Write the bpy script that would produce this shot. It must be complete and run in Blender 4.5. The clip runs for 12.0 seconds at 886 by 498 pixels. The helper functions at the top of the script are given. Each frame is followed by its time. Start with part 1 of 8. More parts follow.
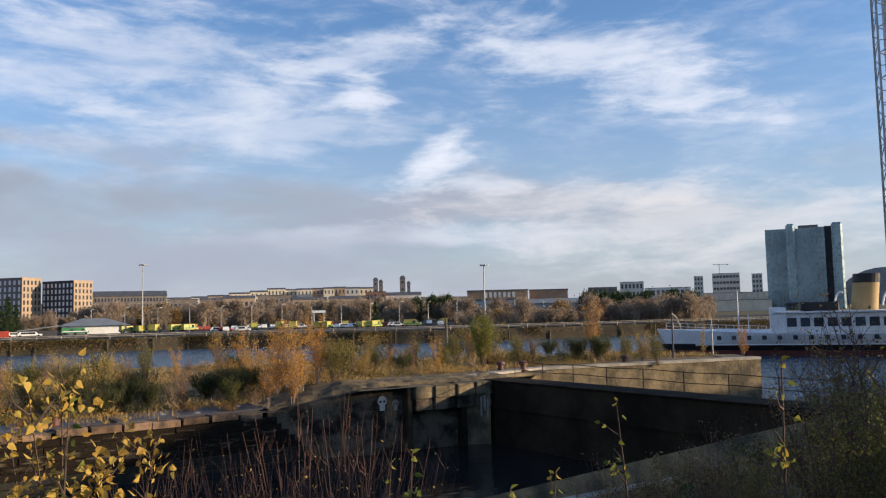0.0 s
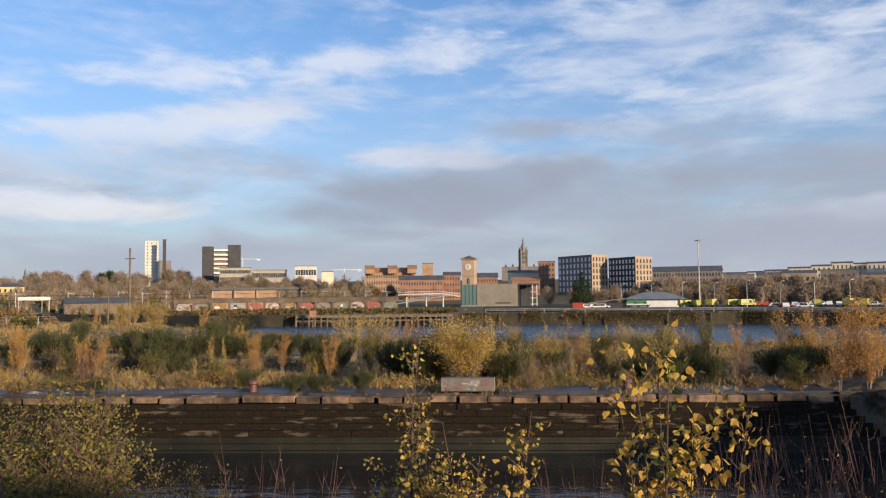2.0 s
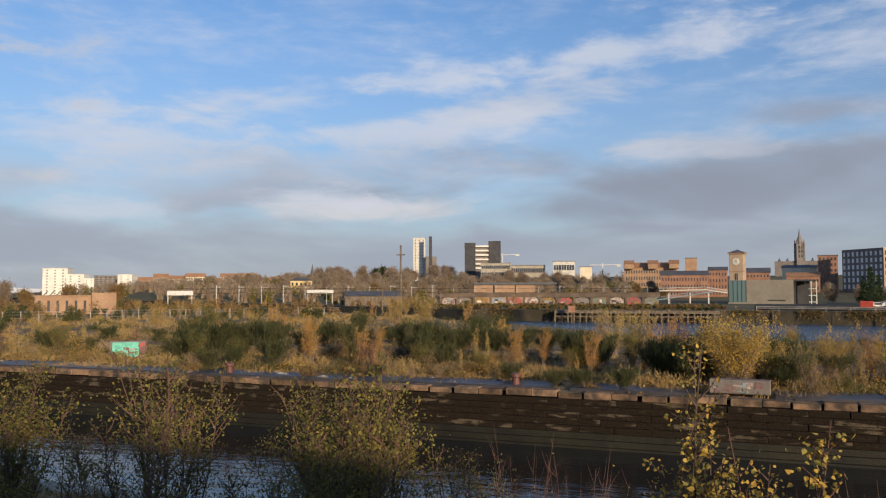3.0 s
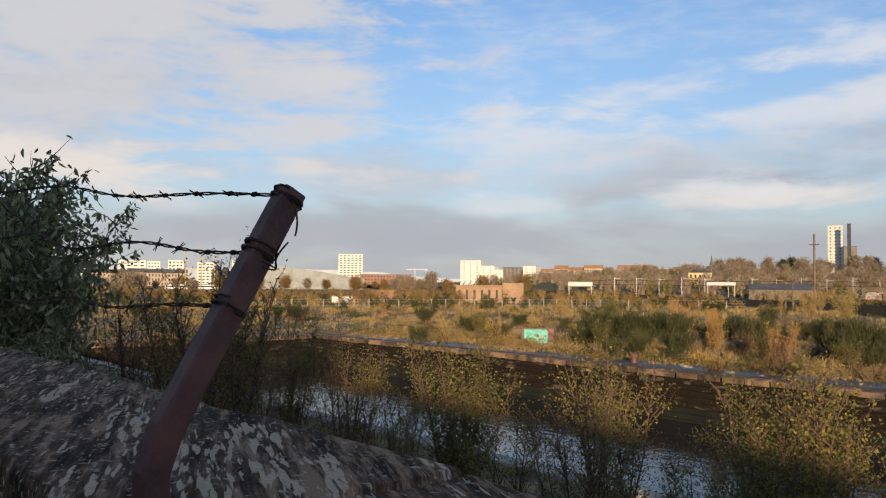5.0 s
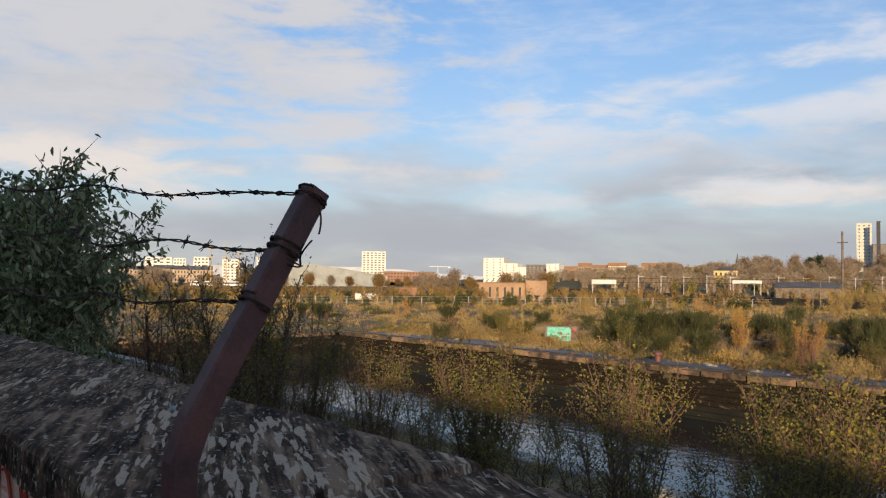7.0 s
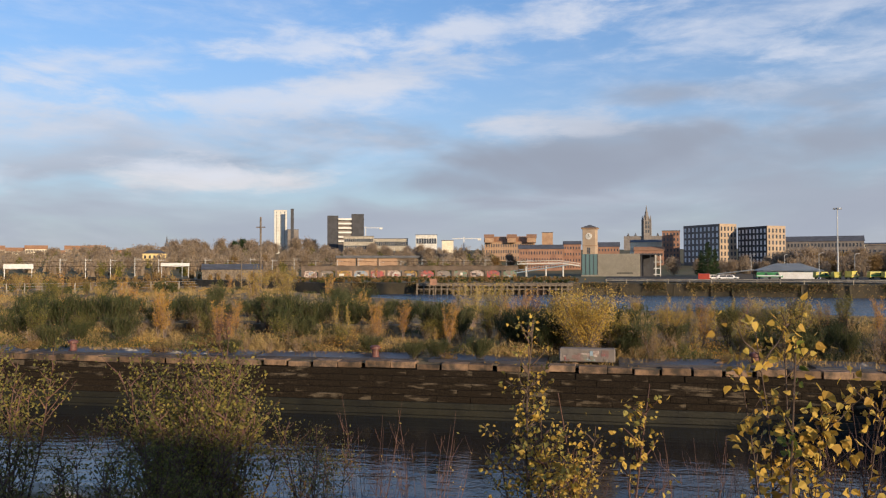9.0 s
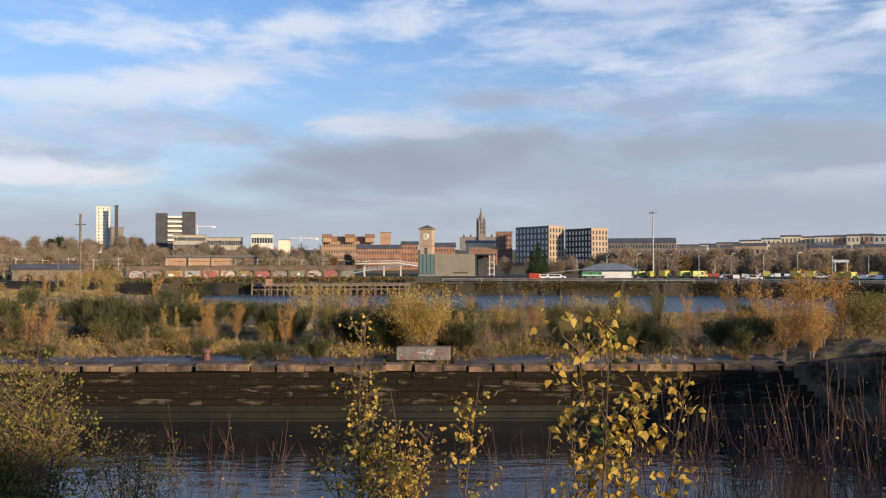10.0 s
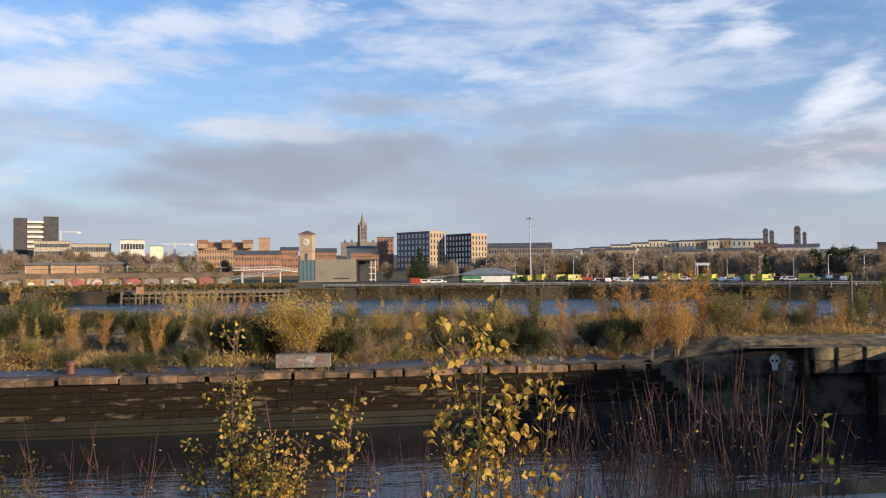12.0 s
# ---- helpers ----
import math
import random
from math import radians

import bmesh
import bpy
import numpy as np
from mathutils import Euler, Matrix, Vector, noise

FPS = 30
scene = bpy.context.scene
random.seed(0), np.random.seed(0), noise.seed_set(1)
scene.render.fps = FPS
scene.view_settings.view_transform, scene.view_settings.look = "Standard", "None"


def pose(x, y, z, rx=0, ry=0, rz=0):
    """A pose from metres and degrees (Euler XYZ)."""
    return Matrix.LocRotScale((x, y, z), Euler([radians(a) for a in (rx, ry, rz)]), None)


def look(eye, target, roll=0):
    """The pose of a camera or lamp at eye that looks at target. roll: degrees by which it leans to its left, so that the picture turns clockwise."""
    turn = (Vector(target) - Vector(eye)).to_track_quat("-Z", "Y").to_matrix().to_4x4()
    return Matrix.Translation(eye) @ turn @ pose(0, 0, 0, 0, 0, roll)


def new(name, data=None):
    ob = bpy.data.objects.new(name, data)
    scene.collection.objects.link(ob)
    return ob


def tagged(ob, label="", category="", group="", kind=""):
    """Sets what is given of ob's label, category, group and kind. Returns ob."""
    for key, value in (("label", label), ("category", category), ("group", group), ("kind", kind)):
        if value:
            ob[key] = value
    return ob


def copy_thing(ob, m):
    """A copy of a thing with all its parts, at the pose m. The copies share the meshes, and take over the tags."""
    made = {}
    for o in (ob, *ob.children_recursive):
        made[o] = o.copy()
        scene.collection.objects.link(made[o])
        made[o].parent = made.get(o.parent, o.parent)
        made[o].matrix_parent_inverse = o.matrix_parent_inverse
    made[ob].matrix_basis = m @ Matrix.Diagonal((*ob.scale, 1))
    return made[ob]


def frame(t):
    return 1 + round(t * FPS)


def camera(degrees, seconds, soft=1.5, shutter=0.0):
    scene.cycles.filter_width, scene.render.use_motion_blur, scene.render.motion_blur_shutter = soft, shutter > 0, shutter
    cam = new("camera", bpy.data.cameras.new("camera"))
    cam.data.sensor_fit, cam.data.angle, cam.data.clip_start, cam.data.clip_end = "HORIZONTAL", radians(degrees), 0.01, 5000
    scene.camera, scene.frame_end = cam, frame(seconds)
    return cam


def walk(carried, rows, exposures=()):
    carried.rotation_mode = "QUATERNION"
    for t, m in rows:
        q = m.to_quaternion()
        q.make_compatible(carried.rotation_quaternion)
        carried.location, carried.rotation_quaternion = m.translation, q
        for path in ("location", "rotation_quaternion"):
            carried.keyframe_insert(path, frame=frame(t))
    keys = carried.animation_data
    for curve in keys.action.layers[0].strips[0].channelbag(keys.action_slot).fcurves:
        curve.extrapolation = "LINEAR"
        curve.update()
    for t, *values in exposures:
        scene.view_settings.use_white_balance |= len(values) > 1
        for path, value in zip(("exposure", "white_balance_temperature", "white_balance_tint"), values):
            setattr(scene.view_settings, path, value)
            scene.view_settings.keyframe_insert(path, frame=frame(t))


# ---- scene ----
from mathutils import geometry

# camera: it stands at the wall, lens height 5 m over the quay, and pans; for a while it is drawn back behind the wall
cam = camera(57.79, 12.0, soft=1.2)
EYE = Vector((0.0, 0.0, 5.0))
PAN = (
    (0.0, 0.15, 0.00, -35.13, 4.43, 1.32),
    (0.2, 0.15, 0.00, -31.20, 4.05, 1.50),
    (0.5, 0.14, 0.00, -25.67, 3.72, 1.59),
    (1.0, 0.09, 0.00, -16.39, 3.48, 1.52),
    (1.5, 0.03, 0.00, -6.22, 3.27, 1.50),
    (2.0, -0.03, 0.00, 3.00, 3.30, 0.60),
    (2.5, -0.10, 0.00, 11.89, 3.46, 0.19),
    (3.0, -0.17, 0.00, 21.24, 3.07, 0.11),
    (3.5, -0.25, -0.03, 29.78, 2.75, 0.19),
    (3.7, -0.28, -0.08, 32.86, 2.64, -0.15),
    (5.3, -0.35, -0.45, 51.32, 2.25, -0.36),
    (5.5, -0.35, -0.45, 52.53, 2.10, -0.32),
    (6.0, -0.35, -0.45, 53.98, 1.95, -0.32),
    (6.5, -0.35, -0.45, 53.80, 2.16, -0.43),
    (6.7, -0.35, -0.45, 53.25, 2.23, -0.55),
    (8.3, -0.05, -0.08, 24.89, 1.08, -0.08),
    (8.5, -0.03, 0.00, 20.87, 1.01, -0.03),
    (9.0, 0.00, 0.00, 11.50, 1.14, 0.12),
    (9.5, 0.02, 0.00, 4.63, 1.18, 0.21),
    (10.0, 0.04, 0.00, -0.01, 1.11, 0.11),
    (10.5, 0.05, 0.00, -3.83, 1.04, -0.23),
    (11.0, 0.06, 0.00, -6.51, 1.17, -0.26),
    (11.5, 0.07, 0.00, -8.10, 1.37, 0.12),
    (12.0, 0.08, 0.00, -8.45, 1.44, 0.57),
)
walk(cam, [(t, pose(EYE.x + dx, EYE.y + dy, EYE.z, 90 + tilt, lean, turn)) for t, dx, dy, turn, tilt, lean in PAN], [(0.0, 0.48, 6350, 10), (0.6, 0.58, 6350, 10), (1.5, 0.60, 6350, 10), (2.5, 0.18, 6350, 10), (3.7, 0.10, 6400, 10), (5.3, 0.36, 7050, 10), (6.7, 0.36, 7050, 10), (8.3, 0.26, 6400, 10), (10.0, 0.44, 6350, 10), (12.0, 0.50, 6350, 10)])

# ---- world, sun ----
SUN_AZ, SUN_EL = -132.0, 12.0


def nodes_of(mat):
    mat.use_nodes = True
    nt = mat.node_tree
    nt.nodes.clear()
    return nt


def link(nt, a, b):
    nt.links.new(a, b)


def math_node(nt, op, a, b=None, c=None, clamp=False):
    n = nt.nodes.new("ShaderNodeMath")
    n.operation, n.use_clamp = op, clamp
    for i, v in enumerate((a, b, c)):
        if v is None:
            continue
        if isinstance(v, (int, float)):
            n.inputs[i].default_value = v
        else:
            link(nt, v, n.inputs[i])
    return n.outputs[0]


def ramp_node(nt, fac, stops, smooth=True):
    n = nt.nodes.new("ShaderNodeValToRGB")
    n.color_ramp.interpolation = "EASE" if smooth else "LINEAR"
    while len(n.color_ramp.elements) < len(stops):
        n.color_ramp.elements.new(0.5)
    for e, (p, c) in zip(n.color_ramp.elements, stops):
        e.position, e.color = p, (*c, 1) if len(c) == 3 else c
    link(nt, fac, n.inputs[0])
    return n.outputs[0]


def mix_node(nt, fac, a, b, mode="MIX"):
    n = nt.nodes.new("ShaderNodeMix")
    n.data_type, n.blend_type = "RGBA", mode
    for key, v in ((0, fac), (6, a), (7, b)):
        if isinstance(v, (int, float)):
            n.inputs[key].default_value = v
        elif isinstance(v, tuple):
            n.inputs[key].default_value = (*v, 1)
        else:
            link(nt, v, n.inputs[key])
    return n.outputs[2]


def noise_node(nt, vec, scale, detail=4.0, rough=0.55, distort=0.0):
    n = nt.nodes.new("ShaderNodeTexNoise")
    n.inputs["Scale"].default_value, n.inputs["Detail"].default_value = scale, detail
    n.inputs["Roughness"].default_value, n.inputs["Distortion"].default_value = rough, distort
    if vec is not None:
        link(nt, vec, n.inputs["Vector"])
    return n.outputs[0]


# clouds: turn and height above the horizon in degrees, half width, half height, lean, strength, tone (0 grey, 1 white, 2 cream)
CLOUDS = (
    (-8.0, 7.0, 46.0, 3.2, 0.0, 0.8, 0.10),      # long grey bank
    (-18.0, 7.8, 15.0, 1.9, 0.0, 0.75, 0.02),
    (-36.0, 8.0, 12.0, 1.5, 0.03, 0.6, 0.12),
    (-4.0, 11.6, 4.5, 1.1, 0.0, 0.75, 0.08),      # small grey cloud
    (-11.0, 11.2, 6.0, 1.0, 0.0, 0.4, 0.2),
    (4.0, 9.6, 6.0, 1.0, 0.0, 0.5, 0.55),
    (-46.0, 17.6, 9.0, 2.8, 0.22, 0.75, 1.0),    # bright wisps over the city
    (-51.0, 15.0, 6.0, 1.6, 0.1, 0.6, 1.0),
    (-35.0, 10.9, 3.2, 1.9, -0.45, 1.0, 1.0),      # bright plume
    (-38.5, 8.9, 4.0, 1.0, 0.1, 0.7, 0.9),
    (-29.8, 15.3, 2.2, 1.4, 0.1, 0.9, 1.0),       # small puff
    (-29.0, 18.0, 6.0, 1.6, -0.2, 0.55, 1.0),
    (-14.5, 17.2, 13.0, 2.8, -0.06, 0.55, 0.9),   # broad veil
    (-20.0, 14.8, 9.0, 1.6, -0.1, 0.4, 0.95),
    (-1.5, 19.6, 8.0, 1.2, 0.0, 0.5, 1.0),
    (8.0, 16.5, 9.0, 1.4, -0.10, 0.75, 0.9),      # long streaks
    (14.0, 13.6, 9.0, 1.2, -0.14, 0.75, 0.75),
    (22.0, 15.0, 7.0, 1.2, -0.14, 0.7, 0.95),
    (24.0, 11.5, 10.0, 1.3, -0.08, 0.65, 0.9),
    (34.0, 13.0, 9.0, 1.5, -0.12, 0.7, 0.9),
    (44.0, 10.4, 10.0, 1.8, -0.06, 0.75, 0.9),
    (30.0, 9.0, 14.0, 1.6, 0.0, 0.5, 0.6),
    (72.0, 16.5, 18.0, 7.0, 0.0, 1.0, 0.55),     # grey mass over the wall
    (82.0, 12.0, 14.0, 4.5, 0.0, 0.9, 0.4),
    (74.0, 15.5, 20.0, 8.5, 0.0, 0.9, 0.62),
    (59.0, 18.6, 6.0, 2.6, 0.2, 0.95, 0.62),
    (57.0, 14.0, 5.0, 1.3, 0.1, 0.85, 0.7),
    (61.0, 10.6, 9.0, 1.5, -0.06, 0.7, 0.7),
    (50.0, 7.4, 16.0, 1.5, 0.0, 0.7, 0.45),
    (76.0, 7.4, 12.0, 1.5, 0.02, 0.95, 2.0),      # cream bank
    (28.0, 6.0, 9.0, 0.9, 0.02, 0.8, 2.0),      # cream tops
    (43.0, 5.6, 7.0, 0.8, 0.0, 0.6, 0.85),
    (36.0, 3.6, 30.0, 1.5, 0.0, 0.6, 0.3),
    (-52.0, 5.6, 14.0, 2.6, 0.0, 0.55, 2.0),
    (-44.0, 7.6, 9.0, 1.3, 0.0, 0.55, 2.0),
    (-24.0, 13.0, 14.0, 1.6, -0.05, 0.45, 0.9),
    (-30.0, 5.2, 16.0, 0.9, 0.0, 0.5, 0.75),
    (0.0, 4.6, 14.0, 0.7, 0.0, 0.5, 0.5),
    (7.0, 7.4, 15.0, 2.4, -0.02, 0.95, 0.0),      # dark heart of the bank
    (1.0, 9.8, 5.0, 0.9, 0.05, 0.6, 0.6),
    (20.0, 2.6, 60.0, 2.3, 0.0, 0.8, 0.16),       # grey bank along the horizon
    (-14.0, 4.4, 20.0, 1.9, 0.0, 0.7, 0.12),
    (58.0, 3.6, 22.0, 2.2, 0.0, 0.75, 0.2),
    (12.0, 5.8, 12.0, 1.6, 0.0, 0.7, 0.02),
    (30.0, 6.6, 6.0, 0.8, 0.05, 0.7, 0.95),       # lit cloud tops over the bank
    (57.0, 7.8, 8.0, 0.8, 0.03, 0.6, 2.0),
    (6.5, 9.4, 3.6, 0.9, 0.08, 0.75, 0.75),
)


def build_world():
    w = bpy.data.worlds.new("sky")
    scene.world = w
    nt = nodes_of(w)
    sky = nt.nodes.new("ShaderNodeTexSky")
    sky.sky_type, sky.sun_disc = "NISHITA", False
    sky.sun_elevation, sky.sun_rotation = radians(SUN_EL), radians(-SUN_AZ)
    sky.air_density, sky.dust_density, sky.ozone_density = 1.0, 0.6, 1.6
    tc = nt.nodes.new("ShaderNodeTexCoord")
    sep = nt.nodes.new("ShaderNodeSeparateXYZ")
    link(nt, tc.outputs["Generated"], sep.inputs[0])
    x, y, z = sep.outputs
    az = math_node(nt, "MULTIPLY", math_node(nt, "ARCTAN2", math_node(nt, "MULTIPLY", x, -1.0), y), 57.2958)
    el = math_node(nt, "MULTIPLY", math_node(nt, "ARCSINE", z), 57.2958)
    # streaky warp of the cloud outlines
    comb = nt.nodes.new("ShaderNodeCombineXYZ")
    link(nt, math_node(nt, "MULTIPLY", az, 0.05), comb.inputs[0])
    link(nt, math_node(nt, "MULTIPLY", el, 0.17), comb.inputs[1])
    n_big = noise_node(nt, comb.outputs[0], 1.6, 7.0, 0.58, 0.5)
    n_fine = noise_node(nt, comb.outputs[0], 5.0, 8.0, 0.62, 0.3)
    n_soft = noise_node(nt, comb.outputs[0], 1.3, 4.0, 0.5, 0.4)
    n_mix = math_node(nt, "ADD", math_node(nt, "MULTIPLY", n_big, 0.62), math_node(nt, "MULTIPLY", n_fine, 0.38))
    skycol = mix_node(nt, 1.0, sky.outputs[0], (SKY_TINT[0], SKY_TINT[1], SKY_TINT[2]), "MULTIPLY")
    # pale haze low down
    haze = math_node(nt, "POWER", math_node(nt, "SUBTRACT", 1.0, math_node(nt, "DIVIDE", math_node(nt, "ABSOLUTE", el), 22.0, clamp=True), clamp=True), 1.6)
    col = mix_node(nt, math_node(nt, "MULTIPLY", haze, 0.9), skycol, HAZE)
    # thin veil everywhere
    veil = ramp_node(nt, n_mix, ((0.42, (0, 0, 0)), (0.78, (1, 1, 1))))
    col = mix_node(nt, math_node(nt, "MULTIPLY", veil, 0.55), col, CLOUD)
    for a, e, wa, we, lean, strength, bright in CLOUDS:
        da = math_node(nt, "SUBTRACT", az, a)
        de = math_node(nt, "SUBTRACT", math_node(nt, "SUBTRACT", el, e), math_node(nt, "MULTIPLY", da, lean))
        u = math_node(nt, "DIVIDE", da, wa)
        v = math_node(nt, "DIVIDE", de, we)
        r = math_node(nt, "SQRT", math_node(nt, "ADD", math_node(nt, "MULTIPLY", u, u), math_node(nt, "MULTIPLY", v, v)))
        # noise eats into the outline
        m = math_node(nt, "SUBTRACT", math_node(nt, "MULTIPLY_ADD", n_mix if bright > 0.5 else n_soft, 4.6 if bright > 0.5 else 3.6, -1.2 if bright > 0.5 else -0.7), r)
        soft = nt.nodes.new("ShaderNodeMapRange")
        soft.interpolation_type = "SMOOTHSTEP"
        soft.inputs["From Min"].default_value, soft.inputs["From Max"].default_value = -0.25, 1.05
        link(nt, m, soft.inputs["Value"])
        mask = math_node(nt, "MULTIPLY", soft.outputs[0], strength, clamp=True)
        tone = CREAM if bright > 1 else tuple(g + (c - g) * bright for g, c in zip(GREY, CLOUD))
        col = mix_node(nt, mask, col, tone)
    bg = nt.nodes.new("ShaderNodeBackground")
    link(nt, col, bg.inputs[0])
    bg.inputs[1].default_value = SKY_STRENGTH
    out = nt.nodes.new("ShaderNodeOutputWorld")
    link(nt, bg.outputs[0], out.inputs[0])


SKY_STRENGTH = 0.10
SKY_TINT = (0.92, 1.16, 1.50)
HAZE = (3.35, 3.45, 4.0)
CLOUD = (6.1, 6.3, 6.95)
GREY = (2.65, 2.92, 3.55)
CREAM = (6.2, 5.9, 5.9)
build_world()

sun = new("sun", bpy.data.lights.new("sun", "SUN"))
sun.data.energy, sun.data.angle, sun.data.color = 5.0, radians(0.6), (1.0, 0.77, 0.50)
SUN_WAY = Vector((-math.sin(radians(SUN_AZ)) * math.cos(radians(SUN_EL)), math.cos(radians(SUN_AZ)) * math.cos(radians(SUN_EL)), math.sin(radians(SUN_EL))))
sun.matrix_world = look(SUN_WAY * 100, (0, 0, 0))

# ---- materials ----
def surface(name, colour, second=None, scale=3.0, fine=40.0, rough=0.85, metal=0.0, bump=0.3, spread=0.5, vary=0.0, spec=0.3):
    """A worn surface: two colours in large blotches, fine grain on top, relief, and a change from piece to piece."""
    mat = bpy.data.materials.new(name)
    nt = nodes_of(mat)
    tc = nt.nodes.new("ShaderNodeTexCoord")
    geo = nt.nodes.new("ShaderNodeNewGeometry")
    info = nt.nodes.new("ShaderNodeObjectInfo")
    pos = geo.outputs["Position"]
    second = second or tuple(c * 0.6 for c in colour)
    big = noise_node(nt, pos, scale, 5.0, 0.6)
    small = noise_node(nt, pos, fine, 3.0, 0.6)
    fac = ramp_node(nt, big, ((0.5 - spread * 0.35, (0, 0, 0)), (0.5 + spread * 0.35, (1, 1, 1))))
    col = mix_node(nt, fac, colour, second)
    grain = math_node(nt, "MULTIPLY_ADD", small, 0.7, 0.65)
    if vary:
        shift = math_node(nt, "MULTIPLY_ADD", info.outputs["Random"], vary, 1.0 - vary / 2)
        grain = math_node(nt, "MULTIPLY", grain, shift)
    grey = nt.nodes.new("ShaderNodeCombineColor")
    for i in range(3):
        link(nt, grain, grey.inputs[i])
    col = mix_node(nt, 1.0, col, grey.outputs[0], "MULTIPLY")
    p = nt.nodes.new("ShaderNodeBsdfPrincipled")
    link(nt, col, p.inputs["Base Color"])
    p.inputs["Metallic"].default_value = metal
    p.inputs["Specular IOR Level"].default_value = spec
    link(nt, math_node(nt, "MULTIPLY_ADD", small, 0.25, rough - 0.12, clamp=True), p.inputs["Roughness"])
    if bump:
        b = nt.nodes.new("ShaderNodeBump")
        b.inputs["Strength"].default_value, b.inputs["Distance"].default_value = bump, 0.6 / fine
        link(nt, small, b.inputs["Height"])
        link(nt, b.outputs[0], p.inputs["Normal"])
    out = nt.nodes.new("ShaderNodeOutputMaterial")
    link(nt, p.outputs[0], out.inputs[0])
    return mat


def leafy(name, c1, c2, c3, through_light=0.35):
    """Leaves: colour differs from leaf to leaf and from plant to plant."""
    mat = bpy.data.materials.new(name)
    nt = nodes_of(mat)
    geo = nt.nodes.new("ShaderNodeNewGeometry")
    info = nt.nodes.new("ShaderNodeObjectInfo")
    f = math_node(nt, "ADD", math_node(nt, "MULTIPLY", geo.outputs["Random Per Island"], 0.7), math_node(nt, "MULTIPLY", info.outputs["Random"], 0.3))
    col = ramp_node(nt, f, ((0.1, c1), (0.5, c2), (0.9, c3)))
    d = nt.nodes.new("ShaderNodeBsdfPrincipled")
    d.inputs["Roughness"].default_value = 0.6
    d.inputs["Specular IOR Level"].default_value = 0.25
    t = nt.nodes.new("ShaderNodeBsdfTranslucent")
    link(nt, col, d.inputs["Base Color"])
    link(nt, col, t.inputs[0])
    m = nt.nodes.new("ShaderNodeMixShader")
    m.inputs[0].default_value = through_light
    link(nt, d.outputs[0], m.inputs[1])
    link(nt, t.outputs[0], m.inputs[2])
    out = nt.nodes.new("ShaderNodeOutputMaterial")
    link(nt, m.outputs[0], out.inputs[0])
    return mat


def water_material(name, colour, scale, strength, rough):
    mat = bpy.data.materials.new(name)
    nt = nodes_of(mat)
    geo = nt.nodes.new("ShaderNodeNewGeometry")
    mp = nt.nodes.new("ShaderNodeMapping")
    mp.inputs["Scale"].default_value = (0.45, 1.0, 1.0)
    link(nt, geo.outputs["Position"], mp.inputs[0])
    h = math_node(nt, "ADD", noise_node(nt, mp.outputs[0], scale, 4.0, 0.6), math_node(nt, "MULTIPLY", noise_node(nt, mp.outputs[0], scale * 0.12, 2.0, 0.5), 2.0))
    b = nt.nodes.new("ShaderNodeBump")
    b.inputs["Strength"].default_value, b.inputs["Distance"].default_value = strength, 0.25 + 1.0 * (strength > 0.5)
    link(nt, h, b.inputs["Height"])
    p = nt.nodes.new("ShaderNodeBsdfPrincipled")
    p.inputs["Base Color"].default_value = (*colour, 1)
    p.inputs["Roughness"].default_value, p.inputs["IOR"].default_value = rough, 1.333
    link(nt, b.outputs[0], p.inputs["Normal"])
    out = nt.nodes.new("ShaderNodeOutputMaterial")
    link(nt, p.outputs[0], out.inputs[0])
    return mat


def glassy(name, colour, rough=0.12):
    mat = bpy.data.materials.new(name)
    nt = nodes_of(mat)
    info = nt.nodes.new("ShaderNodeObjectInfo")
    p = nt.nodes.new("ShaderNodeBsdfPrincipled")
    col = mix_node(nt, info.outputs["Random"], colour, tuple(min(1.0, c * 1.8 + 0.01) for c in colour))
    link(nt, col, p.inputs["Base Color"])
    p.inputs["Roughness"].default_value, p.inputs["Specular IOR Level"].default_value = rough, 0.6
    out = nt.nodes.new("ShaderNodeOutputMaterial")
    link(nt, p.outputs[0], out.inputs[0])
    return mat


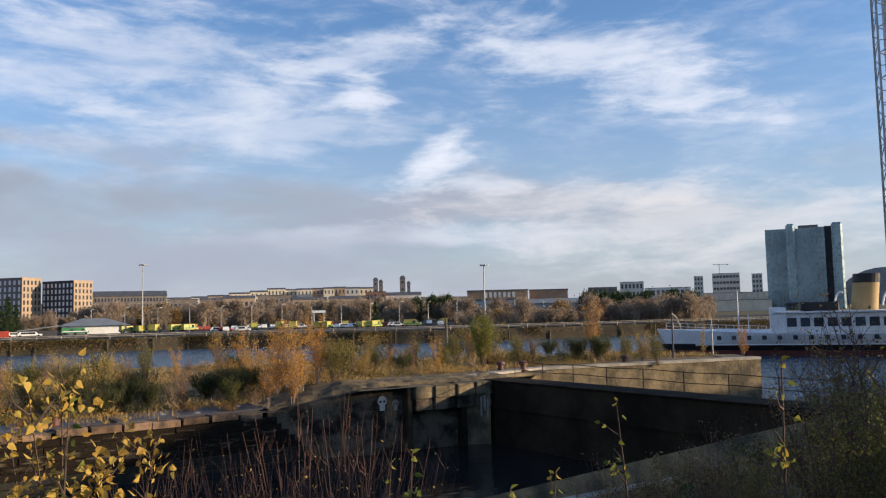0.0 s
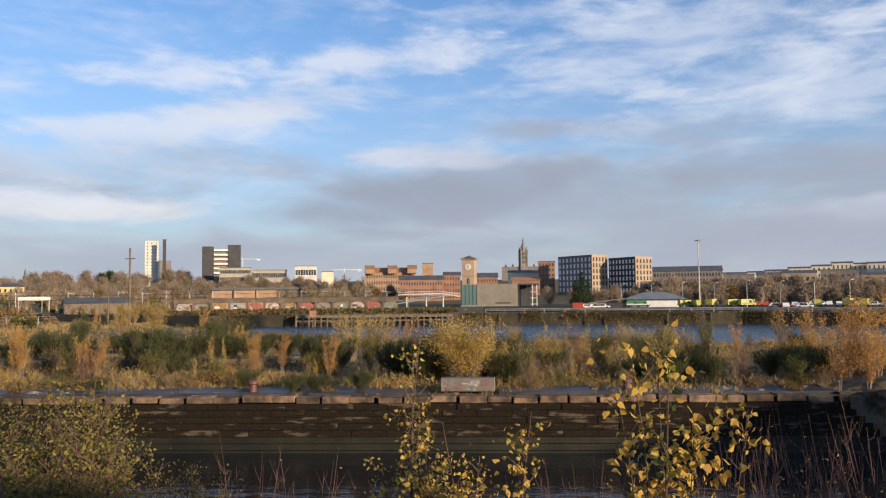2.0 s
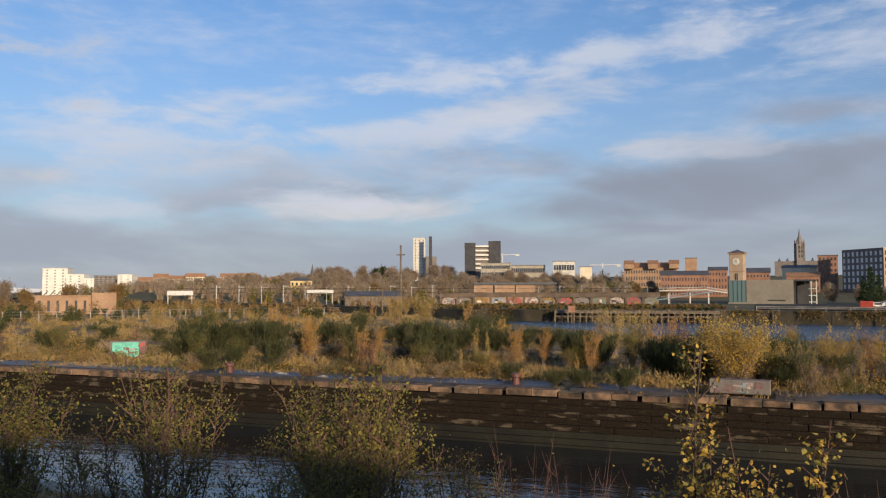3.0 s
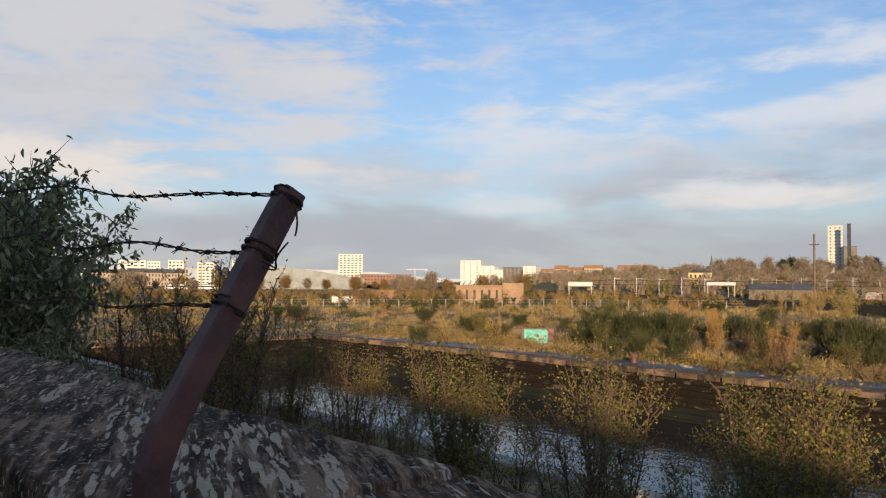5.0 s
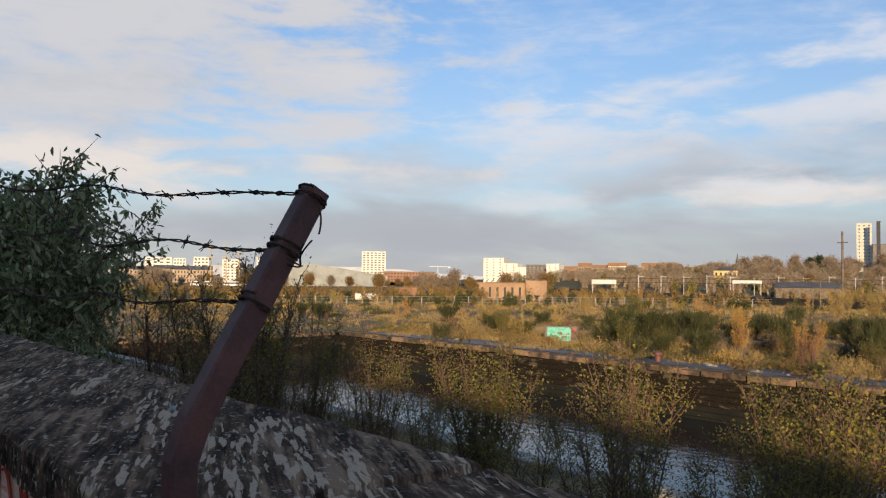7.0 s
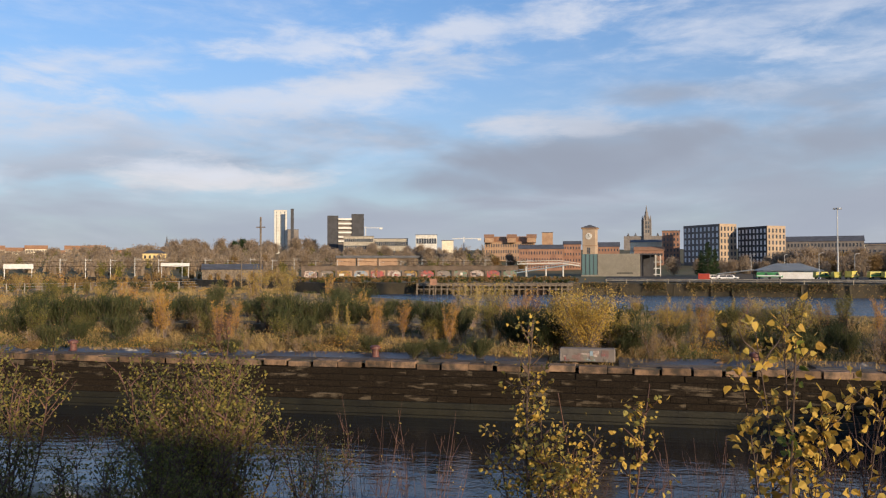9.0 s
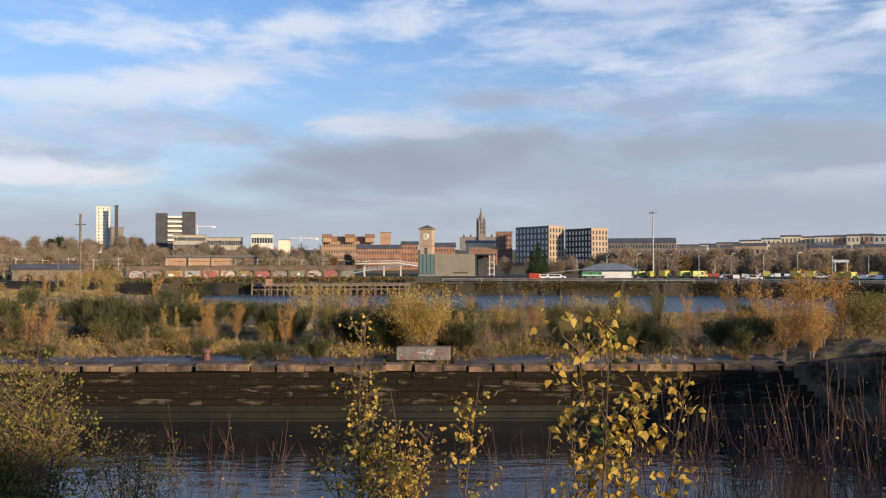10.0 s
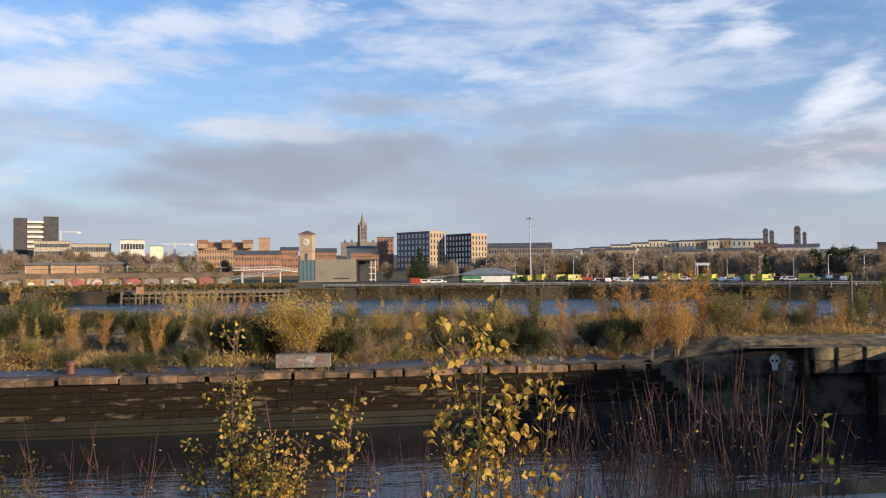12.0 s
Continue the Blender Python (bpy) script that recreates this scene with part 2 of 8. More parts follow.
M = {
    "ground": surface("rough_grass_and_rubble", (0.26, 0.185, 0.09), (0.06, 0.052, 0.035), 0.9, 7.0, 0.95, bump=0.6),
    "land": surface("winter_land", (0.12, 0.095, 0.05), (0.07, 0.075, 0.035), 0.02, 1.2, 0.95, bump=0.2),
    "tarmac": surface("quay_tarmac", (0.055, 0.054, 0.066), (0.028, 0.028, 0.036), 0.5, 20.0, 0.42, bump=0.12, spec=0.5),
    "stone": surface("dock_stone", (0.05, 0.037, 0.025), (0.02, 0.0155, 0.012), 0.9, 14.0, 0.95, bump=0.6, vary=1.3, spec=0.08),
    "stone_dark": surface("wet_dock_stone", (0.085, 0.075, 0.055), (0.03, 0.03, 0.025), 0.6, 10.0, 0.75, bump=0.6, vary=0.5),
    "coping": surface("rusty_coping_stone", (0.23, 0.145, 0.09), (0.05, 0.04, 0.032), 1.6, 14.0, 0.9, bump=0.7, vary=1.0),
    "near_black": surface("near_black_mottle", (0.02, 0.019, 0.012), (0.010, 0.010, 0.008), 0.5, 10.0, 0.6, bump=0.5),
    "concrete": surface("weathered_concrete", (0.42, 0.38, 0.31), (0.24, 0.21, 0.17), 0.9, 16.0, 0.9),
    "gate_steel": surface("dark_gate_steel", (0.045, 0.034, 0.022), (0.018, 0.014, 0.010), 0.4, 8.0, 0.85, spec=0.06),
    "timber": surface("grey_timber", (0.20, 0.16, 0.12), (0.09, 0.07, 0.055), 2.0, 25.0, 0.9),
    "pale_concrete": surface("pale_concrete", (0.62, 0.60, 0.55), (0.45, 0.43, 0.39), 0.6, 8.0, 0.9),
    "cream": surface("cream_render", (0.72, 0.63, 0.48), (0.6, 0.52, 0.4), 0.2, 2.0, 0.9),
    "white": surface("white_render", (0.70, 0.68, 0.63), (0.6, 0.58, 0.54), 0.2, 2.0, 0.85),
    "tan": surface("tan_brick", (0.40, 0.30, 0.215), (0.33, 0.25, 0.18), 0.3, 2.5, 0.9),
    "greybrick": surface("grey_brick", (0.21, 0.185, 0.17), (0.16, 0.14, 0.13), 0.3, 2.5, 0.9),
    "redbrick": surface("red_brick", (0.30, 0.165, 0.11), (0.22, 0.12, 0.085), 0.3, 2.5, 0.9),
    "sandstone": surface("red_sandstone", (0.36, 0.235, 0.15), (0.28, 0.18, 0.12), 0.3, 2.5, 0.9),
    "darkbrick": surface("dark_cladding", (0.06, 0.06, 0.068), (0.04, 0.04, 0.045), 0.3, 2.5, 0.7),
    "slate": surface("slate_roof", (0.11, 0.11, 0.12), (0.07, 0.07, 0.075), 0.3, 2.5, 0.7),
    "tile": surface("clay_roof", (0.36, 0.19, 0.10), (0.28, 0.15, 0.08), 0.3, 2.5, 0.85),
    "metal_roof": surface("grey_sheet_roof", (0.25, 0.265, 0.27), (0.19, 0.205, 0.21), 0.2, 2.0, 0.55, metal=0.2),
    "taupe": surface("taupe_cladding", (0.25, 0.225, 0.185), (0.21, 0.19, 0.155), 0.3, 3.0, 0.8),
    "blueclad": surface("blue_grey_cladding", (0.23, 0.30, 0.36), (0.2, 0.26, 0.31), 0.1, 2.0, 0.6),
    "window": glassy("dark_window", (0.03, 0.035, 0.045)),
    # mirror glass; broad pale and dark patches painted in as reflections
    "hotel_glass": surface("painted_reflection_cladding", (0.30, 0.40, 0.42), (0.15, 0.21, 0.24), 0.09, 0.5, 0.28, metal=0.35, bump=0.0, spread=0.6, spec=0.6),
    "bark": surface("bark", (0.13, 0.09, 0.07), (0.07, 0.05, 0.04), 6.0, 60.0, 0.9),
    "birch_bark": surface("pale_birch_bark", (0.34, 0.26, 0.21), (0.14, 0.10, 0.08), 5.0, 50.0, 0.85),
    "ochre": surface("ochre_sandstone", (0.62, 0.47, 0.22), (0.50, 0.37, 0.18), 0.3, 2.5, 0.9),
    "twig": surface("red_brown_twig", (0.145, 0.08, 0.065), (0.085, 0.052, 0.045), 5.0, 50.0, 0.9),
    "rust": surface("rust_brown_paint", (0.17, 0.068, 0.056), (0.085, 0.042, 0.036), 14.0, 160.0, 0.55, bump=0.25),
    "wire": surface("rusty_wire", (0.05, 0.038, 0.032), (0.10, 0.05, 0.03), 60.0, 400.0, 0.7, metal=0.4),
    "steel": surface("galvanised_steel", (0.42, 0.43, 0.44), (0.33, 0.34, 0.35), 1.0, 20.0, 0.5, metal=0.5),
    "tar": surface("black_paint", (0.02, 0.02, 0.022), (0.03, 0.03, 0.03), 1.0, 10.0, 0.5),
    "ship_white": surface("ship_white_paint", (0.80, 0.80, 0.80), (0.68, 0.67, 0.66), 0.3, 4.0, 0.45, bump=0.05),
    "buff": surface("buff_paint", (0.44, 0.30, 0.13), (0.38, 0.26, 0.12), 0.5, 4.0, 0.5, bump=0.05),
    "boot": surface("red_boot_paint", (0.20, 0.06, 0.045), (0.12, 0.045, 0.04), 0.5, 4.0, 0.7),
    "mortar": surface("mortar", (0.25, 0.20, 0.17), (0.18, 0.15, 0.13), 5.0, 80.0, 0.95),
    "pinkbrick": surface("pinkish_painted_brick", (0.86, 0.56, 0.41), (0.72, 0.45, 0.33), 6.0, 90.0, 0.9, bump=0.3, vary=0.35),
    "river": water_material("river_water", (0.045, 0.08, 0.125), 1.1, 1.0, 0.2),
    "still": water_material("dock_water", (0.012, 0.014, 0.016), 1.6, 0.13, 0.03),
    "mural_a": surface("mural_red", (0.36, 0.09, 0.08), (0.16, 0.10, 0.10), 1.2, 4.0, 0.9, spread=0.2),
    "mural_b": surface("mural_blue", (0.16, 0.25, 0.36), (0.30, 0.27, 0.25), 1.2, 4.0, 0.9, spread=0.2),
    "mural_c": surface("mural_ochre", (0.30, 0.19, 0.06), (0.12, 0.09, 0.07), 1.2, 4.0, 0.9, spread=0.2),
    "mural_d": surface("mural_green", (0.13, 0.2, 0.15), (0.2, 0.15, 0.13), 1.2, 4.0, 0.9, spread=0.2),
    "mural_e": surface("mural_pale", (0.42, 0.36, 0.32), (0.18, 0.12, 0.11), 1.2, 4.0, 0.9, spread=0.2),
    "lamp_grey": surface("lamp_paint", (0.55, 0.55, 0.54), (0.45, 0.45, 0.45), 1.0, 10.0, 0.5),
    "red": surface("red_paint", (0.45, 0.07, 0.045), (0.36, 0.06, 0.04), 1.0, 6.0, 0.6),
    "lime": surface("lime_yellow_paint", (0.50, 0.43, 0.09), (0.44, 0.40, 0.10), 1.0, 6.0, 0.4),
    "green": surface("green_paint", (0.07, 0.28, 0.11), (0.05, 0.2, 0.08), 1.0, 6.0, 0.4),
    "teal": surface("teal_spray_paint", (0.10, 0.36, 0.28), (0.16, 0.5, 0.42), 3.0, 12.0, 0.7, spread=0.2),
    "tyre": surface("black_rubber", (0.02, 0.02, 0.02), (0.03, 0.03, 0.03), 2.0, 20.0, 0.8),
    "yellowleaf": leafy("yellow_leaves", (0.40, 0.24, 0.045), (0.56, 0.38, 0.08), (0.33, 0.29, 0.08)),
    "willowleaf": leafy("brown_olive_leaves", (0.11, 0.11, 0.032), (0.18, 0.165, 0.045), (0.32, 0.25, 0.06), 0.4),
    "oliveleaf": leafy("olive_yellow_leaves", (0.25, 0.195, 0.04), (0.40, 0.30, 0.05), (0.50, 0.35, 0.055)),
    "orangeleaf": leafy("orange_leaves", (0.42, 0.19, 0.04), (0.58, 0.30, 0.055), (0.62, 0.40, 0.08)),
    "broomleaf": leafy("green_broom", (0.038, 0.048, 0.018), (0.066, 0.078, 0.028), (0.125, 0.115, 0.045)),
    "darkleaf": leafy("dark_green_leaves", (0.075, 0.095, 0.04), (0.18, 0.20, 0.085), (0.42, 0.42, 0.24), 0.3),
    "pineleaf": leafy("pine_needles", (0.025, 0.05, 0.02), (0.04, 0.07, 0.026), (0.06, 0.085, 0.034), 0.2),
    "dryleaf": leafy("dry_brown_leaves", (0.16, 0.105, 0.045), (0.24, 0.15, 0.06), (0.32, 0.215, 0.085)),
    "winterleaf": leafy("bare_winter_twigs", (0.24, 0.19, 0.15), (0.31, 0.24, 0.175), (0.38, 0.285, 0.185), 0.4),
    "greenyellow": leafy("green_and_yellow_leaves", (0.09, 0.14, 0.03), (0.20, 0.22, 0.04), (0.46, 0.33, 0.05)),
    "bank": surface("muddy_bank_wall", (0.08, 0.064, 0.042), (0.035, 0.03, 0.02), 0.15, 3.0, 0.9, bump=0.5),
    "car_park": surface("dry_tarmac", (0.075, 0.072, 0.07), (0.05, 0.05, 0.045), 0.2, 6.0, 0.95, spec=0.1),
    "arch_brick": surface("sooty_arch_brick", (0.15, 0.11, 0.085), (0.09, 0.07, 0.055), 0.3, 2.5, 0.9),
    "abutment": surface("blotched_concrete", (0.13, 0.105, 0.075), (0.022, 0.019, 0.016), 0.8, 9.0, 0.95, bump=0.5, spread=0.3, spec=0.06),
    "basin_stone": surface("golden_basin_stone", (0.24, 0.185, 0.11), (0.07, 0.06, 0.04), 0.55, 5.0, 0.9, bump=0.6, spread=0.4),
    # pale blue-grey with the distance haze put into the colour
    "distance": surface("painted_haze", (0.40, 0.43, 0.50), (0.36, 0.39, 0.45), 0.002, 0.02, 0.95, bump=0),
    "teal_glass": glassy("teal_glass", (0.05, 0.085, 0.09), 0.15),
    "straw": leafy("straw_grass", (0.30, 0.20, 0.075), (0.42, 0.29, 0.12), (0.22, 0.17, 0.06), 0.2),
}


def lichen_material():
    """Dark sooty sandstone with pale lichen scabs and streaks along the stone."""
    mat = bpy.data.materials.new("lichened_coping")
    nt = nodes_of(mat)
    geo = nt.nodes.new("ShaderNodeNewGeometry")
    mp = nt.nodes.new("ShaderNodeMapping")
    mp.vector_type = "TEXTURE"
    mp.inputs["Scale"].default_value = (0.36, 3.0, 1.0)
    mp.inputs["Rotation"].default_value = (0, 0, radians(66))
    link(nt, geo.outputs["Position"], mp.inputs[0])
    base = ramp_node(nt, noise_node(nt, mp.outputs[0], 9.0, 6.0, 0.65), ((0.36, (0.02, 0.012, 0.008)), (0.5, (0.075, 0.045, 0.028)), (0.64, (0.34, 0.21, 0.13))))
    v = nt.nodes.new("ShaderNodeTexVoronoi")
    v.inputs["Scale"].default_value, v.inputs["Randomness"].default_value = 24.0, 1.0
    warp = nt.nodes.new("ShaderNodeTexNoise")
    warp.inputs["Scale"].default_value = 26.0
    link(nt, mp.outputs[0], warp.inputs["Vector"])
    wv = mix_node(nt, 0.06, mp.outputs[0], warp.outputs["Color"], "ADD")
    link(nt, wv, v.inputs["Vector"])
    patch = noise_node(nt, mp.outputs[0], 5.0, 4.0, 0.6)
    size = math_node(nt, "MULTIPLY_ADD", patch, 2.4, -0.96)
    scab = math_node(nt, "MULTIPLY", math_node(nt, "SUBTRACT", size, v.outputs["Distance"]), 14.0, clamp=True)
    fine = noise_node(nt, geo.outputs["Position"], 140.0, 3.0, 0.6)
    scab = math_node(nt, "MULTIPLY", scab, math_node(nt, "MULTIPLY_ADD", fine, 1.2, 0.3, clamp=True))
    streak = ramp_node(nt, noise_node(nt, mp.outputs[0], 34.0, 5.0, 0.7), ((0.46, (0, 0, 0)), (0.62, (1, 1, 1))))
    wide = ramp_node(nt, noise_node(nt, geo.outputs["Position"], 1.7, 3.0, 0.5), ((0.38, (0.1, 0.1, 0.1)), (0.62, (1, 1, 1))))
    base = mix_node(nt, math_node(nt, "MULTIPLY", math_node(nt, "MULTIPLY", streak, 0.8), wide), base, (0.34, 0.215, 0.135))
    col = mix_node(nt, math_node(nt, "MULTIPLY", scab, 0.95), base, (0.62, 0.46, 0.32))
    speck = ramp_node(nt, noise_node(nt, geo.outputs["Position"], 55.0, 2.0, 0.5), ((0.62, (0, 0, 0)), (0.68, (1, 1, 1))))
    col = mix_node(nt, math_node(nt, "MULTIPLY", speck, 0.6), col, (0.5, 0.45, 0.36))
    p = nt.nodes.new("ShaderNodeBsdfPrincipled")
    link(nt, col, p.inputs["Base Color"])
    p.inputs["Roughness"].default_value, p.inputs["Specular IOR Level"].default_value = 0.95, 0.08
    b = nt.nodes.new("ShaderNodeBump")
    b.inputs["Strength"].default_value, b.inputs["Distance"].default_value = 0.8, 0.006
    link(nt, math_node(nt, "ADD", fine, math_node(nt, "MULTIPLY", scab, 0.6)), b.inputs["Height"])
    link(nt, b.outputs[0], p.inputs["Normal"])
    out = nt.nodes.new("ShaderNodeOutputMaterial")
    link(nt, p.outputs[0], out.inputs[0])
    return mat


M["lichen"] = lichen_material()


def altar_material():
    """Dark dock masonry with long pale salt and wear patches along the courses."""
    mat = bpy.data.materials.new("dock_masonry")
    nt = nodes_of(mat)
    geo = nt.nodes.new("ShaderNodeNewGeometry")
    info = nt.nodes.new("ShaderNodeObjectInfo")
    mp = nt.nodes.new("ShaderNodeMapping")
    mp.inputs["Scale"].default_value = (0.55, 1.0, 2.6)
    link(nt, geo.outputs["Position"], mp.inputs[0])
    shift = nt.nodes.new("ShaderNodeVectorMath")
    shift.operation = "ADD"
    link(nt, mp.outputs[0], shift.inputs[0])
    comb = nt.nodes.new("ShaderNodeCombineXYZ")
    link(nt, math_node(nt, "MULTIPLY", info.outputs["Random"], 9.0), comb.inputs[1])
    link(nt, comb.outputs[0], shift.inputs[1])
    big = noise_node(nt, shift.outputs[0], 1.1, 4.0, 0.6)
    fine = noise_node(nt, geo.outputs["Position"], 16.0, 4.0, 0.65)
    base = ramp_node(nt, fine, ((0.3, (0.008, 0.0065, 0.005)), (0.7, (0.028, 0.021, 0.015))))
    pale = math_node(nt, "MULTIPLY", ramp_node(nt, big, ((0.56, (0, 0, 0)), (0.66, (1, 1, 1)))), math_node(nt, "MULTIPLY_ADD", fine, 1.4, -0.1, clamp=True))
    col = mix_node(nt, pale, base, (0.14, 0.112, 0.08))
    q = nt.nodes.new("ShaderNodeBsdfPrincipled")
    link(nt, col, q.inputs["Base Color"])
    q.inputs["Roughness"].default_value, q.inputs["Specular IOR Level"].default_value = 0.95, 0.08
    b = nt.nodes.new("ShaderNodeBump")
    b.inputs["Strength"].default_value, b.inputs["Distance"].default_value = 0.7, 0.04
    link(nt, fine, b.inputs["Height"])
    link(nt, b.outputs[0], q.inputs["Normal"])
    out = nt.nodes.new("ShaderNodeOutputMaterial")
    link(nt, q.outputs[0], out.inputs[0])
    return mat


M["altar"] = altar_material()

# ---- mesh helpers ----
def part(name, bm, mat, parent=None, label="", smooth=False):
    me = bpy.data.meshes.new(name)
    bm.to_mesh(me)
    bm.free()
    me.materials.append(M[mat])
    if smooth:
        me.shade_smooth()
    ob = new(name, me)
    if parent is not None:
        ob.parent = parent
    if label:
        ob["label"] = label
    return ob


def mesh_part(name, verts, faces, mat, parent=None, label=""):
    me = bpy.data.meshes.new(name)
    me.from_pydata(verts, [], faces)
    me.update()
    me.materials.append(M[mat])
    ob = new(name, me)
    if parent is not None:
        ob.parent = parent
    if label:
        ob["label"] = label
    return ob


def again(ob, name, m, parent):
    """One more piece on the same mesh."""
    o = new(name, ob.data)
    o.parent = parent
    o.matrix_basis = m
    return o


def thing(name, m, label, category, group="", kind=""):
    ob = new(name)
    ob.matrix_basis = m
    return tagged(ob, label, category, group, kind)


def box(bm, x0, y0, z0, x1, y1, z1, bevel=0.0):
    r = bmesh.ops.create_cube(bm, size=1.0)
    vs = r["verts"]
    for v in vs:
        v.co = Vector(((x0 + x1) / 2 + v.co.x * (x1 - x0), (y0 + y1) / 2 + v.co.y * (y1 - y0), (z0 + z1) / 2 + v.co.z * (z1 - z0)))
    if bevel:
        es = list({e for v in vs for e in v.link_edges})
        bmesh.ops.bevel(bm, geom=es, offset=bevel, segments=1, affect="EDGES")
    return bm


def boxed(*a, **k):
    return box(bmesh.new(), *a, **k)


def tube(bm, pts, radii, sides=6, cap=True):
    """A tube along a line of points."""
    rings = []
    pts = [Vector(p) for p in pts]
    for i, p in enumerate(pts):
        d = (pts[min(i + 1, len(pts) - 1)] - pts[max(i - 1, 0)])
        d = d.normalized() if d.length > 1e-9 else Vector((0, 0, 1))
        a = d.cross(Vector((0.31, 0.95, 0.05))).normalized()
        b = d.cross(a)
        r = radii[i] if isinstance(radii, (list, tuple)) else radii
        rings.append([bm.verts.new(p + (a * math.cos(6.28318 * k / sides) + b * math.sin(6.28318 * k / sides)) * r) for k in range(sides)])
    for r0, r1 in zip(rings, rings[1:]):
        for k in range(sides):
            bm.faces.new((r0[k], r0[(k + 1) % sides], r1[(k + 1) % sides], r1[k]))
    if cap and sides > 2:
        bm.faces.new(rings[0][::-1])
        bm.faces.new(rings[-1])
    return bm


def prism(bm, outline, z0, z1):
    lo = [bm.verts.new((x, y, z0)) for x, y in outline]
    hi = [bm.verts.new((x, y, z1)) for x, y in outline]
    bm.faces.new(hi)
    bm.faces.new(lo[::-1])
    n = len(outline)
    for i in range(n):
        bm.faces.new((lo[i], lo[(i + 1) % n], hi[(i + 1) % n], hi[i]))
    bmesh.ops.recalc_face_normals(bm, faces=bm.faces)
    return bm


def polar(az, dist):
    """Plan place at a turn (degrees to the left of straight ahead) and a distance from the lookout."""
    return -math.sin(radians(az)) * dist, math.cos(radians(az)) * dist


def rise(el, dist):
    return EYE.z + dist * math.tan(radians(el))


def smooth(a, b, v):
    t = min(1.0, max(0.0, (v - a) / (b - a)))
    return t * t * (3 - 2 * t)


# ---- ground and water ----
WATER_Z = -2.5
SHORE = [(-64, 39.6), (20.2, 39.6), (20.6, 37.0), (28.7, 36.0), (30, 38.5), (36, 40), (53, 35), (57, 40), (54, 50), (44, 64), (24, 74),
         (-10, 88), (-44, 122), (-80, 165), (-200, 235), (-700, 450), (-700, 530), (-200, 285), (-72, 200), (0, 203), (60, 190), (110, 160), (200, 128),
         (330, 95), (760, 20), (760, -90), (200, -90), (90, -40), (62, 14), (46, 19.0), (29, 19.6), (28.5, 16.0), (-64, 16.0)]


def in_water(x, y):
    inside = False
    j = len(SHORE) - 1
    for i in range(len(SHORE)):
        xi, yi = SHORE[i]
        xj, yj = SHORE[j]
        if (yi > y) != (yj > y) and x < (xj - xi) * (y - yi) / (yj - yi) + xi:
            inside = not inside
        j = i
    return inside


def beyond_river(x, y):
    return y > 150 - 0.42 * x if x > -54 else y > 172 - 0.5 * (x + 54)


def land_z(x, y):
    d = math.hypot(x, y)
    az = math.degrees(math.atan2(-x, y))
    n = noise.noise(Vector((x * 0.05, y * 0.05, 0.0)))
    if beyond_river(x, y):
        hill = smooth(330, 760, d) * 15 + smooth(700, 1500, d) * 16
        hill *= 1 - 0.9 * smooth(34, 50, az)
        hill *= 1 - 0.75 * smooth(-36, -50, az)
        return 0.3 + hill + n * 0.3
    if y < 16 and -60 < x < 40:
        return max(0.0, 1.9 * (1 - smooth(1.5, 13.5, y)) + 0.15 * n) if y > 0.9 else 2.4
    if x < -64:
        return 0.25 * n
    if x > 20.4 and y < 60:
        return 0.95
    return 0.0 + 0.3 * noise.noise(Vector((x * 0.12, y * 0.12, 3.0))) * smooth(42, 47, y) + smooth(43, 58, y) * 0.45


def build_ground():
    pts, edges = [], []
    for x, y in SHORE:
        pts.append((x, y))
    edges = [(i, (i + 1) % len(SHORE)) for i in range(len(SHORE))]
    n0 = len(pts)
    far = [(4600 * math.cos(a), 4600 * math.sin(a)) for a in np.linspace(0, 2 * math.pi, 40, endpoint=False)]
    pts += far
    edges += [(n0 + i, n0 + (i + 1) % 40) for i in range(40)]
    for r in list(np.geomspace(5, 4000, 64)):
        for k in range(72):
            a = 2 * math.pi * (k + 0.5 * (int(r * 7) % 2)) / 72
            pts.append((r * math.cos(a), r * math.sin(a)))
    for x in range(-80, 62, 4):
        for y in (0.7, 1.1, 4, 7, 10, 13, 15.0, 41.5, 44, 48, 52, 58, 64, 72, 80, 90, 100):
            pts.append((x + 0.37, y + 0.013 * x))
    res = geometry.delaunay_2d_cdt([Vector(p) for p in pts], edges, [], 0, 0.01)
    verts, faces = res[0], res[2]
    keep = []
    for f in faces:
        cx = sum(verts[i].x for i in f) / len(f)
        cy = sum(verts[i].y for i in f) / len(f)
        if not in_water(cx, cy):
            keep.append(list(f))
    v3 = [(v.x, v.y, land_z(v.x, v.y)) for v in verts]
    g = mesh_part("ground", v3, keep, "ground")
    tagged(g, "rough straw-coloured grass and rubble on derelict quayside land", "ground", kind="structure")
    g.data.materials.append(M["land"])
    for p in g.data.polygons:
        if beyond_river(p.center.x, p.center.y):
            p.material_index = 1
    bed = part("river_bed", boxed(-4600, -4600, -9.0, 4600, 4600, -8.0), "near_black")
    tagged(bed, "dark silt bed under the water", "river bed", kind="structure")
    bm = bmesh.new()
    f = [bm.verts.new((x, y, WATER_Z)) for x, y in ((-760, -100), (800, -100), (800, 620), (-760, 620))]
    bm.faces.new(f)
    # the dock basin keeps its own calm water
    w = part("river_water", bm, "river")
    tagged(w, "rippled blue-grey river water reflecting the sky", "water", kind="structure")
    d = part("dock_water", boxed(-66, 15.5, -6.0, 28.8, 40.2, WATER_Z + 0.02), "still")
    tagged(d, "still dark water lying in the old dock", "water", kind="structure")


build_ground()


